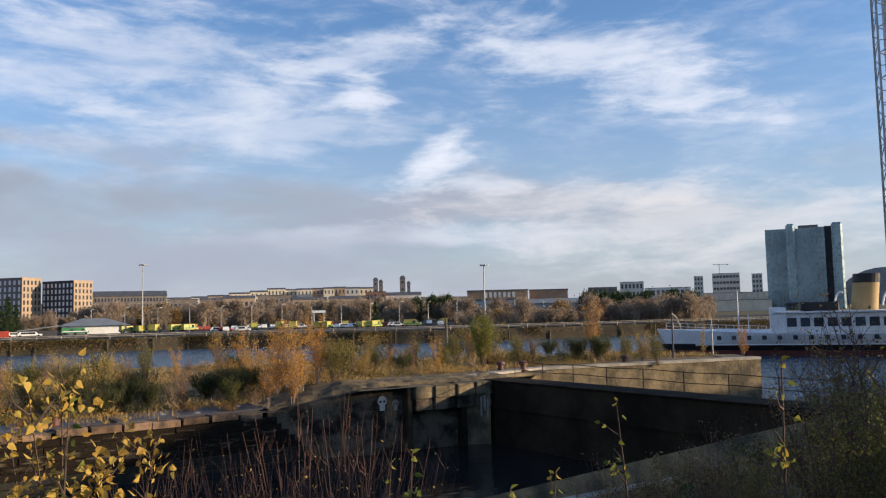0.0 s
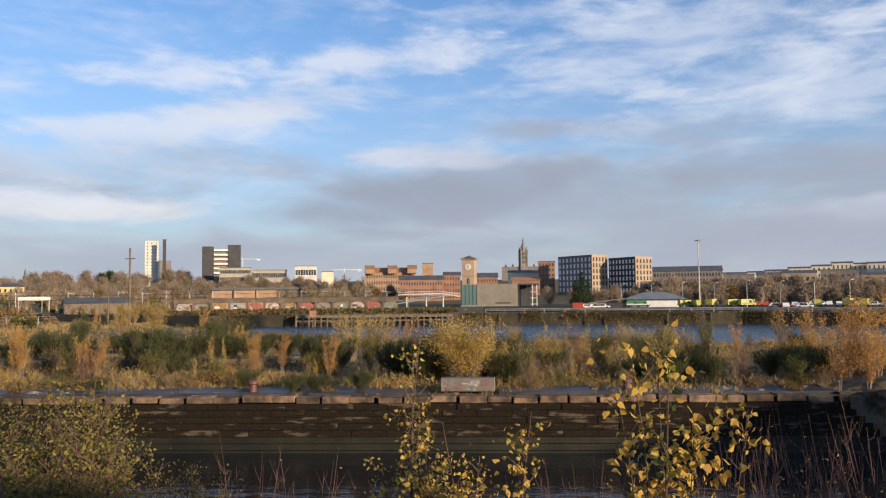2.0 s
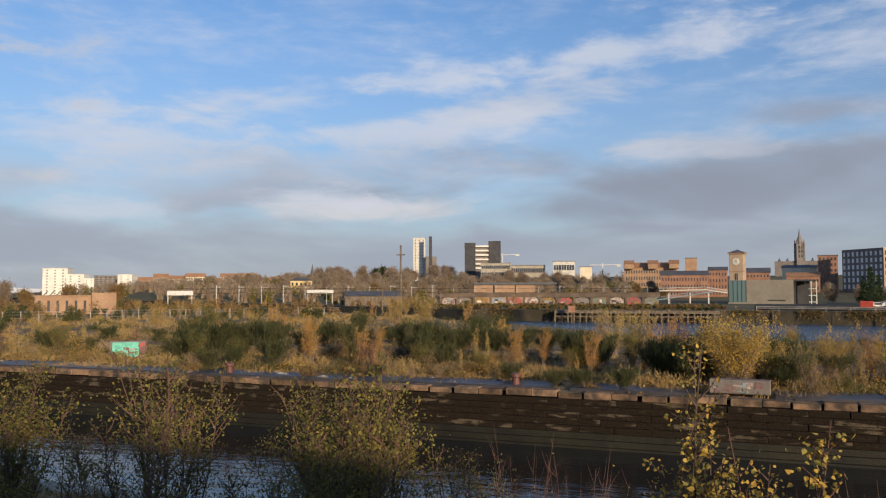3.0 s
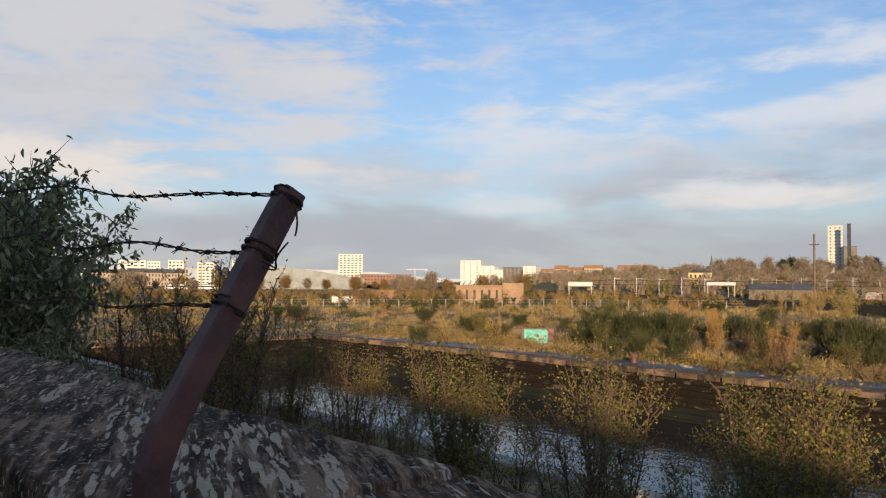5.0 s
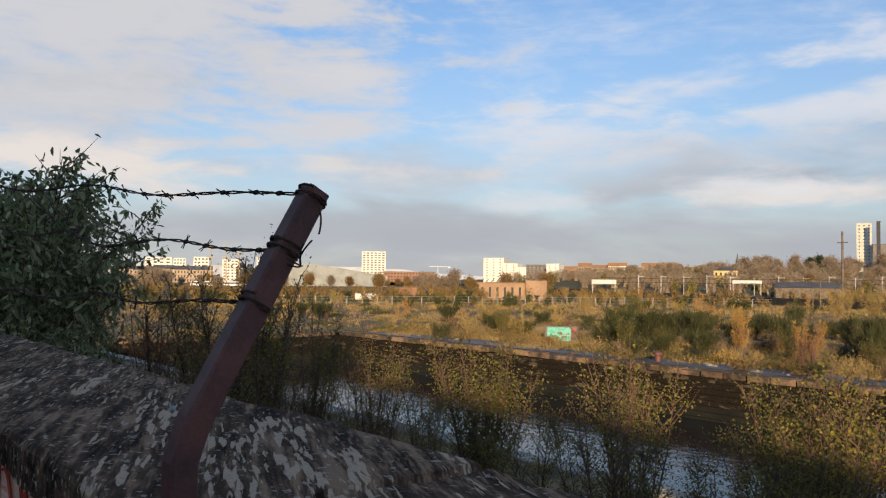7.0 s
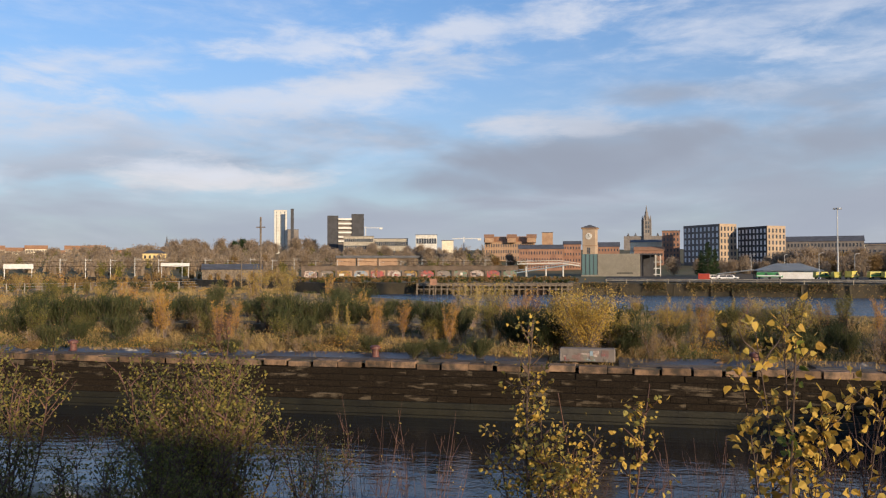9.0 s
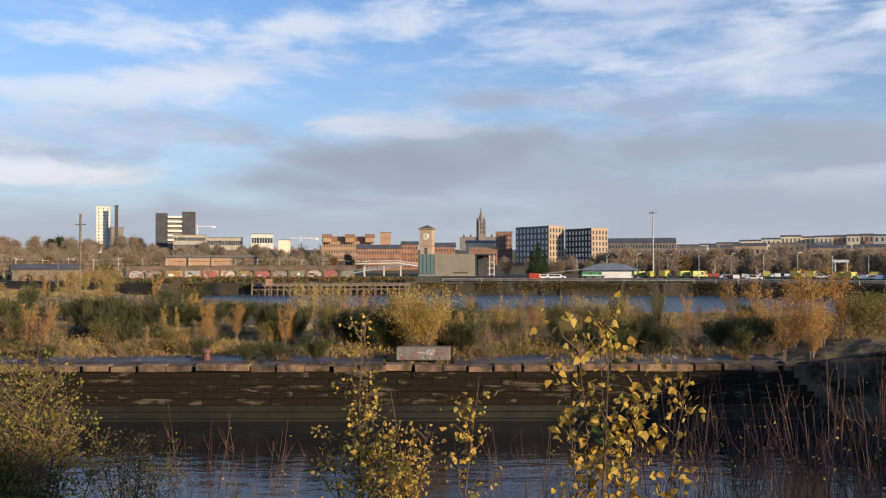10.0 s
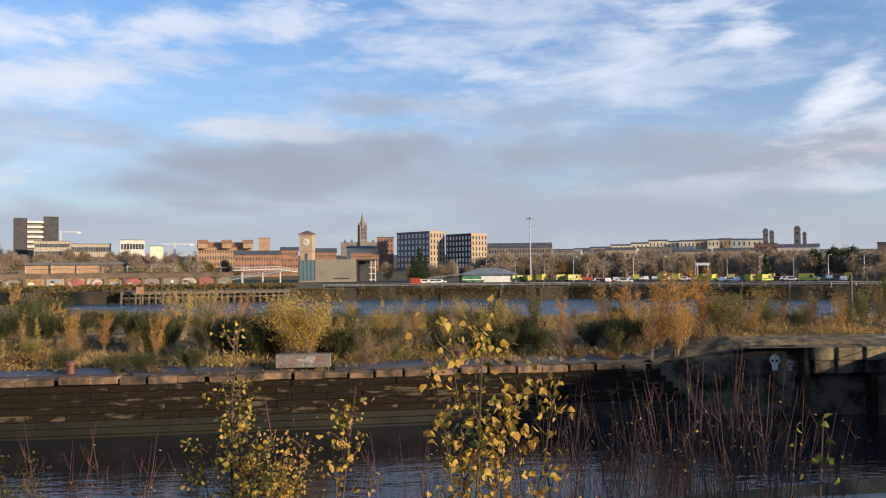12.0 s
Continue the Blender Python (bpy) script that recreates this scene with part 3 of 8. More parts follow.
def wall_strip(name, line, z0, z1, thick, mat, label, category="quay wall"):
    """A wall under a quay edge; its back lies under the land."""
    bm = bmesh.new()
    for (xa, ya), (xb, yb) in zip(line, line[1:]):
        d = Vector((xb - xa, yb - ya, 0)).normalized()
        nrm = Vector((-d.y, d.x, 0)) * thick
        prism(bm, [(xa, ya), (xb, yb), (xb + nrm.x, yb + nrm.y), (xa + nrm.x, ya + nrm.y)], z0, z1)
    w = part(name, bm, mat)
    return tagged(w, label, category, kind="structure")


def dock_wall(name, origin, turn, length, courses, label, stone_seed=1):
    """Stepped masonry: a coping row, courses of long blocks, near-black courses below."""
    random.seed(stone_seed)
    wall = thing(name, pose(*origin, 0, 0, turn), label, "dock wall", kind="structure")
    part("masonry_core", boxed(0, 0.45, -7.0, length, 2.4, -0.22), "stone_dark", wall)
    shapes = []
    for k in range(4):
        shapes.append(part("coping_stone", boxed(0, 0.02 + 0.02 * k, -0.24, 1.16 + 0.06 * k, 0.85, 0.03 + 0.025 * k, bevel=0.025), "coping", wall))
    for k, s in enumerate(shapes):
        s.matrix_basis = pose(k * 1.36, 0, 0)
    x = 4 * 1.36
    while x < length - 1.2:
        s = random.choice(shapes)
        again(s, "coping_stone", pose(x, random.uniform(-0.06, 0.05), random.uniform(-0.05, 0.02), random.uniform(-1.5, 1.5), 0, random.uniform(-1.5, 1.5)), wall)
        x += random.choice((1.27, 1.36, 1.45))
    block = None
    for c in range(courses):
        x = -0.7 * (c % 2)
        y, z = -0.10 - 0.13 * c, -0.27 - 0.30 * (c + 1)
        while x < length - 1.0:
            if block is None:
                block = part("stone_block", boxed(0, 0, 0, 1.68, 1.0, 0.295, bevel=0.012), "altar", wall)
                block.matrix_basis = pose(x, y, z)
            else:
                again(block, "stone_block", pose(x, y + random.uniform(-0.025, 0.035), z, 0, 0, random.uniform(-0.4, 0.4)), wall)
            x += 1.69
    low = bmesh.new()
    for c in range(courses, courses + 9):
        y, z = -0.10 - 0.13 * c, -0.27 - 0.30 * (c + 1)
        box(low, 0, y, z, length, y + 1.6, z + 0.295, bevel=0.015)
    tagged(part("dark_lower_courses", low, "near_black", wall), kind="stuff")
    return wall


dock_wall("dock_wall_north", (-64, 39.5, 0), 0, 84.4, 5, "stepped dock wall of dark stone with rusty orange coping", 3)
dock_wall("dock_wall_west", (-64, 16, 0), 90, 23.5, 5, "stepped stone head of the old dock", 4)


def near_edge():
    e = thing("dock_wall_south", pose(-64, 16, 0), "pale concrete kerb along the overgrown dock edge", "dock wall", kind="structure")
    part("masonry_core", boxed(0, -1.6, -7.0, 92.5, 0.0, -0.25), "stone_dark", e)
    first = None
    for k in range(46):
        m = pose(k * 2.01, random.uniform(-0.03, 0.03), 0, 0, 0, random.uniform(-0.4, 0.4))
        if first is None:
            first = part("kerb_stone", boxed(0, -0.62, -0.28, 1.97, 0.06, 0.10, bevel=0.03), "concrete", e)
        else:
            again(first, "kerb_stone", m, e)


near_edge()
wall_strip("quay_wall_far", [(-700, 530), (-200, 285), (-72, 200), (0, 203), (60, 190), (110, 160), (200, 128), (330, 95), (760, 20)], -8, 0.4, 3.0, "bank", "dark timber-faced river wall of the far bank")
wall_strip("quay_wall_basin", [(28.6, 36), (30, 38.5), (36, 40), (53, 35), (57, 40)], -8, 1.0, 2.0, "basin_stone", "sunlit old stone wall of the outer basin")
wall_strip("basin_coping", [(28.9, 38.4), (36, 39.92), (53, 34.92)], 0.98, 1.16, 0.9, "concrete", "pale worn coping along the basin wall", "coping")
wall_strip("bank_wall", [(57, 40), (54, 50), (44, 64), (24, 74), (-10, 88), (-44, 122), (-80, 165), (-200, 235)], -8, 0.15, 2.0, "bank", "low stone bank of the river")
wall_strip("quay_wall_east", [(90, -40), (62, 14), (46, 19), (29, 19.6)], -8, 0.05, 2.0, "stone_dark", "dark stone edge of the overgrown near quay")


# ---- dock entrance ----
def dock_entrance():
    a = thing("gate_abutment", pose(0, 0, 0), "raised concrete abutment of the dock gate with peeling murals", "abutment", kind="structure")
    bm = bmesh.new()
    # sloped shoulder that runs out of the dock wall, then the level block
    rows = [[bm.verts.new(v) for v in ((x, y, -7.0), (x, y, z), (x, 43.0, z), (x, 43.0, -7.0))]
            for x, y, z in ((17.2, 39.35, 0.0), (20.6, 37.95, 0.75), (21.6, 37.49, 0.98), (29.0, 36.6, 0.98))]
    for r0, r1 in zip(rows, rows[1:]):
        for k in range(3):
            bm.faces.new((r0[k], r0[k + 1], r1[k + 1], r1[k]))
    bm.faces.new(rows[0])
    bm.faces.new(rows[-1][::-1])
    bmesh.ops.recalc_face_normals(bm, faces=bm.faces)
    part("abutment_block", bm, "abutment", a)
    # earth and turf over the top, falling away behind
    verts, faces = [], []
    nx, ny = 40, 14
    for i in range(nx + 1):
        for j in range(ny + 1):
            x, y = 17.0 + 14.0 * i / nx, max(36.75 + (29.0 - min(29.0, 17.0 + 14.0 * i / nx)) * 0.12, 39.5 - 0.43 * max(0.0, 14.0 * i / nx - 0.5)) + 9.0 * j / ny
            z = min(0.98, max(0.0, (x - 17.5) * 0.245)) + 0.06 + 0.10 * noise.noise(Vector((x * 1.3, y * 1.3, 5.0))) + 0.12 * smooth(0, 2, j)
            z -= 0.9 * smooth(6, ny, j) + 0.2 * (j == 0)
            verts.append((x, y, z))
    for i in range(nx):
        for j in range(ny):
            k = i * (ny + 1) + j
            faces.append((k, k + ny + 1, k + ny + 2, k + 1))
    mesh_part("earth_top", verts, faces, "ground", a, "straw-coloured turf over the abutment")
    part("cap_slab", boxed(29.2, 38.6, 0.80, 36.0, 40.2, 1.02, bevel=0.03), "basin_stone", a)
    # concrete face in two rows: pale panels above, darker ones below
    for x0, x1, dz in ((23.95, 25.1, 0.0), (25.13, 26.5, -0.03), (26.53, 27.7, 0.02), (27.73, 28.85, 0.05)):
        part("concrete_panel", boxed(x0, 36.05 + (29.0 - x1) * 0.12, 0.30, x1, 37.3, 0.96 + dz, bevel=0.03), "basin_stone", a)
        part("concrete_panel", boxed(x0 + 0.02, 36.12 + (29.0 - x1) * 0.12, -0.35, x1 - 0.01, 37.3, 0.285, bevel=0.02), "abutment", a)
    for x in (23.55, 26.9):
        part("pilaster", boxed(x, 36.1 + (29.0 - x) * 0.12, -7, x + 0.34, 37.4, 0.9, bevel=0.03), "stone", a)
    for x, z, r in ((22.35, 0.30, 0.27), (23.12, 0.12, 0.2)):
        y = 36.58 + (29.0 - x) * 0.12
        m = pose(x, y, z, 0, 0, -6.8)
        face = bmesh.new()
        bmesh.ops.create_circle(face, cap_ends=True, radius=r, segments=20, matrix=pose(0, 0, 0, 90))
        box(face, -r * 0.55, -0.004, -r * 1.9, r * 0.55, 0.004, -r * 0.7)
        f = part("painted_roundel", face, "pale_concrete" if r > 0.25 else "concrete", a, "faded white painted shape")
        f.matrix_basis = m
        for dx in (-0.42, 0.42):
            eye = bmesh.new()
            bmesh.ops.create_circle(eye, cap_ends=True, radius=r * 0.26, segments=12, matrix=pose(dx * r, -0.012, -r * 0.15, 90))
            part("painted_dot", eye, "tar", f)
    for x, w, z0, z1 in ((27.95, 0.10, -0.9, 0.2), (28.15, 0.14, -0.6, 0.25), (28.4, 0.08, -1.0, 0.1)):
        part("drip_stain", boxed(x, 36.02, z0, x + w, 36.10, z1, bevel=0.004), "concrete", a)
    g = thing("dock_gate", pose(28.9, 0, 0), "long dark steel dock gate with a walkway and handrails", "dock gate")
    part("gate_skin", boxed(0, 16.2, -7, 1.6, 37.0, 0.98, bevel=0.04), "gate_steel", g)
    part("walkway", boxed(-0.12, 16.2, 0.98, 1.8, 36.8, 1.05, bevel=0.02), "stone", g)
    part("waling", boxed(-0.12, 16.4, -0.5, 0.02, 36.6, -0.3), "gate_steel", g)
    for i in range(9):
        y = 17.0 + 2.4 * i
        bm = bmesh.new()
        tube(bm, [(1.75, y, 1.08), (1.75, y, 2.0)], 0.03)
        part("stanchion", bm, "rust", g)
    for z in (1.5, 1.98):
        bm = bmesh.new()
        tube(bm, [(1.75, 16.6 + 2.4 * i, z - 0.05 * (i % 2)) for i in range(9)], 0.02)
        part("handrail", bm, "wire", g)


dock_entrance()


def bollard():
    b = thing("mooring_bollard", pose(0, 0, 0), "squat rusty iron mooring bollard on the quay", "bollard", "bollards on the quay")
    bm = bmesh.new()
    tube(bm, [(0, 0, -0.1), (0, 0, 0.05), (0, 0, 0.06), (0, 0, 0.42), (0, 0, 0.46), (0, 0, 0.6), (0, 0, 0.66)], [0.3, 0.3, 0.2, 0.17, 0.28, 0.27, 0.15], 14)
    part("post", bm, "rust", b)
    return b


first = bollard()
first.matrix_basis = pose(34.2, 39.6, 1.05)
for x, y, z in ((43, 39.0, 1.0), (33.0, 40.4, 1.06), (-12, 41.0, 0.1), (7, 41.0, 0.1), (-30, 41.0, 0.1)):
    copy_thing(first, pose(x, y, z))


# ---- boundary wall at the camera ----
WALL_Y0, WALL_Y1, WALL_TOP = 0.385, 1.005, 4.665


def boundary_wall():
    w = thing("boundary_wall", pose(-0.35, -0.45, 0), "old brick boundary wall with sooty lichened stone coping", "wall", kind="structure")
    part("wall_core", boxed(-26, 0.475, 1.5, 14, 0.93, WALL_TOP - 0.095), "mortar", w)
    random.seed(11)
    x = -25.2
    xs = []
    while x < 13:
        xs.append(x)
        x += 1.42
    first = None
    for x in xs:
        bm = boxed(0, WALL_Y0, WALL_TOP - 0.095, 1.412, WALL_Y1, WALL_TOP, bevel=0.012)
        bmesh.ops.subdivide_edges(bm, edges=[e for e in bm.edges if e.calc_length() > 0.5], cuts=9, use_grid_fill=True)
        for v in bm.verts:
            k = noise.noise(Vector((v.co.x + x, v.co.y, v.co.z)) * 5.0)
            v.co.z += 0.012 * k
            edge = 1.0 if v.co.y < WALL_Y0 + 0.02 or v.co.y > WALL_Y1 - 0.02 else 0.0
            v.co.y += 0.014 * edge * noise.noise(Vector((v.co.x + x, 3.0, v.co.z)) * 9.0)
        s = part("coping_slab", bm, "lichen", w)
        s.matrix_basis = pose(x, random.uniform(-0.004, 0.004), random.uniform(-0.004, 0.004))
    brick = None
    for row in range(11):
        z = WALL_TOP - 0.097 - 0.076 * (row + 1)
        for k in range(17):
            x = -4.4 + 0.235 * k + 0.117 * (row % 2)
            if brick is None:
                brick = part("brick", boxed(0, 0.432, 0, 0.224, 0.55, 0.065, bevel=0.004), "pinkbrick", w)
                brick.matrix_basis = pose(x, 0, z)
            else:
                again(brick, "brick", pose(x, random.uniform(-0.002, 0.002), z), w)
    rest = bmesh.new()
    for row in range(30):
        z = WALL_TOP - 0.097 - 0.076 * (row + 1)
        box(rest, -0.38 if row < 11 else -4.4, 0.434, z, 3.0, 0.55, z + 0.065)
        box(rest, -12.0, 0.434, z, -4.45, 0.55, z + 0.065)
    tagged(part("brick_courses", rest, "pinkbrick", w), kind="stuff")
    # red spray-paint scrawl
    bm = bmesh.new()
    random.seed(5)
    for j, x0 in enumerate((-2.32, -2.24, -2.15, -2.07, -1.99, -1.91, -1.84, -1.77)):
        pts = []
        for i in range(12):
            u = i / 11
            pts.append((x0 + 0.07 * math.sin(5 * u + 1.7 * j) + 0.05 * u, 0.428, 4.55 - 0.05 * (j % 3) - 0.36 * u + 0.05 * math.sin(9 * u + 2 * j)))
        tube(bm, pts, 0.0042, 5)
    part("paint_scrawl", bm, "red", w, "red spray-paint scrawl")


boundary_wall()


def bent(p, q, n, sag, wob, seed):
    random.seed(seed)
    p, q = Vector(p), Vector(q)
    out = []
    for i in range(n + 1):
        u = i / n
        v = p.lerp(q, u)
        v.z -= sag * 4 * u * (1 - u)
        v.z += wob * math.sin(u * 17 + seed) * math.sin(u * 3.14)
        v.y += wob * math.cos(u * 13 + seed) * math.sin(u * 3.14)
        out.append(v)
    return out


FOOT, KNEE, TIP = Vector((-1.15, 0.468, 3.9)), Vector((-1.152, 0.472, 4.755)), Vector((-1.165, 0.700, 5.148))


def fence_post():
    p = thing("fence_post", pose(-0.35, -0.45, 0), "rust-brown painted steel post bent outwards over the wall", "fence post")
    bm = bmesh.new()
    # box section swept up the post and out along the arm
    rings = []
    for c, d, w in ((FOOT, Vector((0, 0, 1)), 0.0215), (KNEE - Vector((0, 0, 0.03)), Vector((0, 0.1, 1)), 0.0215), (KNEE + Vector((0, 0.02, 0.03)), Vector((0, 0.42, 1)), 0.0215), (TIP, Vector((0, 0.55, 1)), 0.0205)):
        d = d.normalized()
        sx = Vector((1, 0, 0))
        sy = d.cross(sx).normalized()
        ring = []
        for a, b in ((-1, -0.8), (-0.8, -1), (0.8, -1), (1, -0.8), (1, 0.8), (0.8, 1), (-0.8, 1), (-1, 0.8)):
            ring.append(bm.verts.new(c + sx * a * w + sy * b * w))
        rings.append(ring)
    for r0, r1 in zip(rings, rings[1:]):
        for k in range(8):
            bm.faces.new((r0[k], r0[(k + 1) % 8], r1[(k + 1) % 8], r1[k]))
    bm.faces.new(rings[-1])
    bm.faces.new(rings[0][::-1])
    bmesh.ops.recalc_face_normals(bm, faces=bm.faces)
    part("steel_section", bm, "rust", p)
    bolt = bmesh.new()
    bmesh.ops.create_cone(bolt, cap_ends=True, segments=8, radius1=0.006, radius2=0.005, depth=0.006, matrix=Matrix.Translation((-1.178, 0.433 + 0.035, 4.80)) @ pose(0, 0, 0, 67))
    part("bolt_head", bolt, "steel", p, "bare steel bolt head")
    # wire wound round the arm at three heights
    for u, n, name in ((0.95, 3, "wire_binding"), (0.72, 4, "wire_binding"), (0.50, 3, "wire_binding")):
        bm = bmesh.new()
        c = KNEE.lerp(TIP, u)
        d = (TIP - KNEE).normalized()
        sy = d.cross(Vector((1, 0, 0))).normalized()
        pts = []
        for i in range(n * 10):
            a = i * 0.628
            pts.append(c + d * (0.004 * math.sin(a * 0.37 + u) + 0.0013 * i * 0.4) + Vector((1, 0, 0)) * 0.027 * math.cos(a) * 1.05 + sy * 0.027 * math.sin(a))
        tube(bm, pts, 0.0022, 5)
        part(name, bm, "wire", p, "rusty wire wound round the arm")


fence_post()


def barbed_wire(start, end, seed, wob):
    w = thing("barbed_wire", pose(-0.35, -0.45, 0), "slack rusty barbed wire strung from the post into the bush", "barbed wire", "barbed wires on the post")
    line = bent(start, end, 60, 0.008, wob, seed)
    for ph in (0.0, 3.1416):
        bm = bmesh.new()
        pts = []
        for i, v in enumerate(line):
            pts.append(v + Vector((0, math.cos(i * 1.3 + ph), math.sin(i * 1.3 + ph))) * 0.0022)
        tube(bm, pts, 0.0017, 5)
        part("strand", bm, "wire", w)
    step = 0.105 / ((line[-1] - line[0]).length / 60)
    k = 2.0
    barb = None
    while k < 60:
        v = line[int(k)]
        bm = bmesh.new()
        for a in (0.5, 2.2):
            d = Vector((0.35 * math.cos(a + k), math.cos(a * 2 + k), math.sin(a * 2 + k))).normalized()
            tube(bm, [v - d * 0.015, v + d * 0.015], [0.0009, 0.0009], 4)
        tube(bm, [v - Vector((0.006, 0, 0)), v + Vector((0.006, 0, 0))], 0.0045, 6)
        part("barb", bm, "wire", w)
        k += step
    return w


def at_angles(az, el, dist):
    x, y = polar(az, dist)
    return (x, y, rise(el, dist))


barbed_wire(TIP + Vector((-0.02, -0.01, -0.005)), at_angles(83.0, 5.64, 3.3), 1, 0.012)
barbed_wire(KNEE.lerp(TIP, 0.74) + Vector((-0.02, 0, 0)), at_angles(80.0, 2.95, 3.0), 4, 0.014)
barbed_wire(KNEE.lerp(TIP, 0.52) + Vector((-0.02, 0, 0)), at_angles(80.0, -0.8, 3.0), 7, 0.010)


def loose_wire():
    w = thing("loose_wire", pose(-0.35, -0.45, 0), "loose curled end of rusty wire sticking out from the post", "wire")
    c = KNEE.lerp(TIP, 0.72)
    for s in (0.0, 1.0):
        bm = bmesh.new()
        pts = [c + Vector((0.02 + 0.085 * u, 0.01 * math.sin(6 * u), -0.006 - 0.016 * math.sin(3.4 * u + 0.6 * s) + 0.022 * u * u)) for u in np.linspace(0, 1 - 0.15 * s, 14)]
        tube(bm, pts, 0.0015, 5)
        part("strand", bm, "wire", w)
    bm = bmesh.new()
    pts = [TIP + Vector((0.026, -0.01, -0.02)) + Vector((0.012 * math.sin(2.6 * u), 0.0, -0.055 * u)) for u in np.linspace(0, 1, 10)]
    tube(bm, pts, 0.0017, 5)
    part("strand", bm, "wire", w)


loose_wire()


# ---- street side behind the camera: unseen terrace and block added to shape the shade ----
def terrace():
    t = thing("tenement_terrace", pose(0, 0, 0), "unseen plain sandstone tenement row across the street, roofs stepped to shape the shade", "tenement", kind="structure")
    # unseen row; roof heights stepped to shade the dock and wall, light the plants
    for x0, x1, h in ((-160, 2, 10.1), (2, 14, 12.6), (14, 19.5, 10.1), (19.5, 23, 10.2), (23, 76, 9.0), (76, 82.5, 17.3), (82.5, 91, 16.0), (91, 190, 14.8)):
        part("street_front", boxed(x0, -30, -1, x1, -16, h), "sandstone", t)
        part("roof", boxed(x0, -30.5, h, x1, -15.5, h + 0.4), "slate", t)


def shade_block():
    # added out of view only to shade the right-hand plants and near quay
    t = thing("street_building", pose(0, 0, 0), "unseen plain block added to shade the right-hand plants and near quay", "building", kind="structure")
    part("wall", boxed(18.5, -6, -1, 62, -2, 7.0), "sandstone", t)
    part("roof", boxed(18.2, -6.3, 7.0, 62.3, -1.7, 7.4), "slate", t)


terrace()
shade_block()


# ---- far bank ----
def wall_grid(parent, name, w, z0, z1, rows, cols, win_w, win_h, face_y, mat="window", x0=None):
    """Windows of one front, as panes with a little depth; all on one mesh."""
    x0 = -w / 2 if x0 is None else x0
    first = None
    for r in range(rows):
        z = z0 + (z1 - z0) * (r + 0.5) / rows - win_h / 2
        for c in range(cols):
            x = x0 + w * (c + 0.5) / cols - win_w / 2
            if first is None:
                first = part(name, boxed(0, -0.12, 0, win_w, 0.1, win_h), mat, parent)
                first.matrix_basis = pose(x, face_y, z)
            else:
                again(first, name, pose(x, face_y, z), parent)
    return first


def side_grid(parent, name, d, z0, z1, rows, cols, win_w, win_h, face_x, sign, mat="window"):
    first = None
    for r in range(rows):
        z = z0 + (z1 - z0) * (r + 0.5) / rows - win_h / 2
        for c in range(cols):
            y = d * (c + 0.5) / cols - win_w / 2
            m = pose(face_x, y, z)
            if first is None:
                first = part(name, boxed(-0.1, 0, 0, 0.12, win_w, win_h), mat, parent)
                first.matrix_basis = m
            else:
                again(first, name, m, parent)


def house(name, az0, az1, dist, top, depth, label, category, wall="tan", rows=4, cols=8, roof="flat", roof_mat="slate", twist=0.0, win=(0.55, 0.55), base=None,
          side_cols=0, win_mat="window", low=0.0, group="", roof_h=2.5):
    """A building that fills the turn from az0 to az1 at a distance; top is its height above the horizon line in degrees."""
    mid = (az0 + az1) / 2
    x, y = polar(mid, dist)
    w = abs(az0 - az1) * math.pi / 180 * dist / max(0.3, math.cos(radians(twist)))
    zt = rise(top, dist)
    zb = land_z(x, y) - 1.5 if base is None else base
    h = thing(name, pose(x, y, 0, 0, 0, mid + twist), label, category, group)
    body_top = zt - (roof_h if roof in ("gable", "hip") else 0)
    part("wall", boxed(-w / 2, 0, zb, w / 2, depth, body_top), wall, h)
    if roof == "flat":
        part("roof", boxed(-w / 2 - 0.25, -0.25, body_top, w / 2 + 0.25, depth + 0.25, body_top + 0.35), roof_mat, h)
    else:
        bm = bmesh.new()
        o = 0.4
        c = [bm.verts.new(v) for v in ((-w / 2 - o, -o, body_top), (w / 2 + o, -o, body_top), (w / 2 + o, depth + o, body_top), (-w / 2 - o, depth + o, body_top))]
        i = 0.0 if roof == "gable" else min(w * 0.3, depth * 0.5)
        a, b = bm.verts.new((-w / 2 - o + i, depth / 2, zt)), bm.verts.new((w / 2 + o - i, depth / 2, zt))
        for f in ((c[0], c[1], b, a), (c[2], c[3], a, b), (c[1], c[2], b), (c[3], c[0], a), (c[3], c[2], c[1], c[0])):
            bm.faces.new(f)
        part("roof", bm, roof_mat, h)
    if rows and cols:
        z0 = max(zb + 1.6, low) if low else zb + 1.6
        wall_grid(h, "window", w * 0.96, z0, body_top - 0.3, rows, cols, w / cols * win[0], (body_top - z0) / rows * win[1], 0.0, win_mat)
        if side_cols:
            for sx, sg in ((-w / 2, -1), (w / 2, 1)):
                side_grid(h, "window", depth, z0, body_top - 0.3, rows, side_cols, depth / side_cols * win[0], (body_top - z0) / rows * win[1], sx, sg, win_mat)
    return h


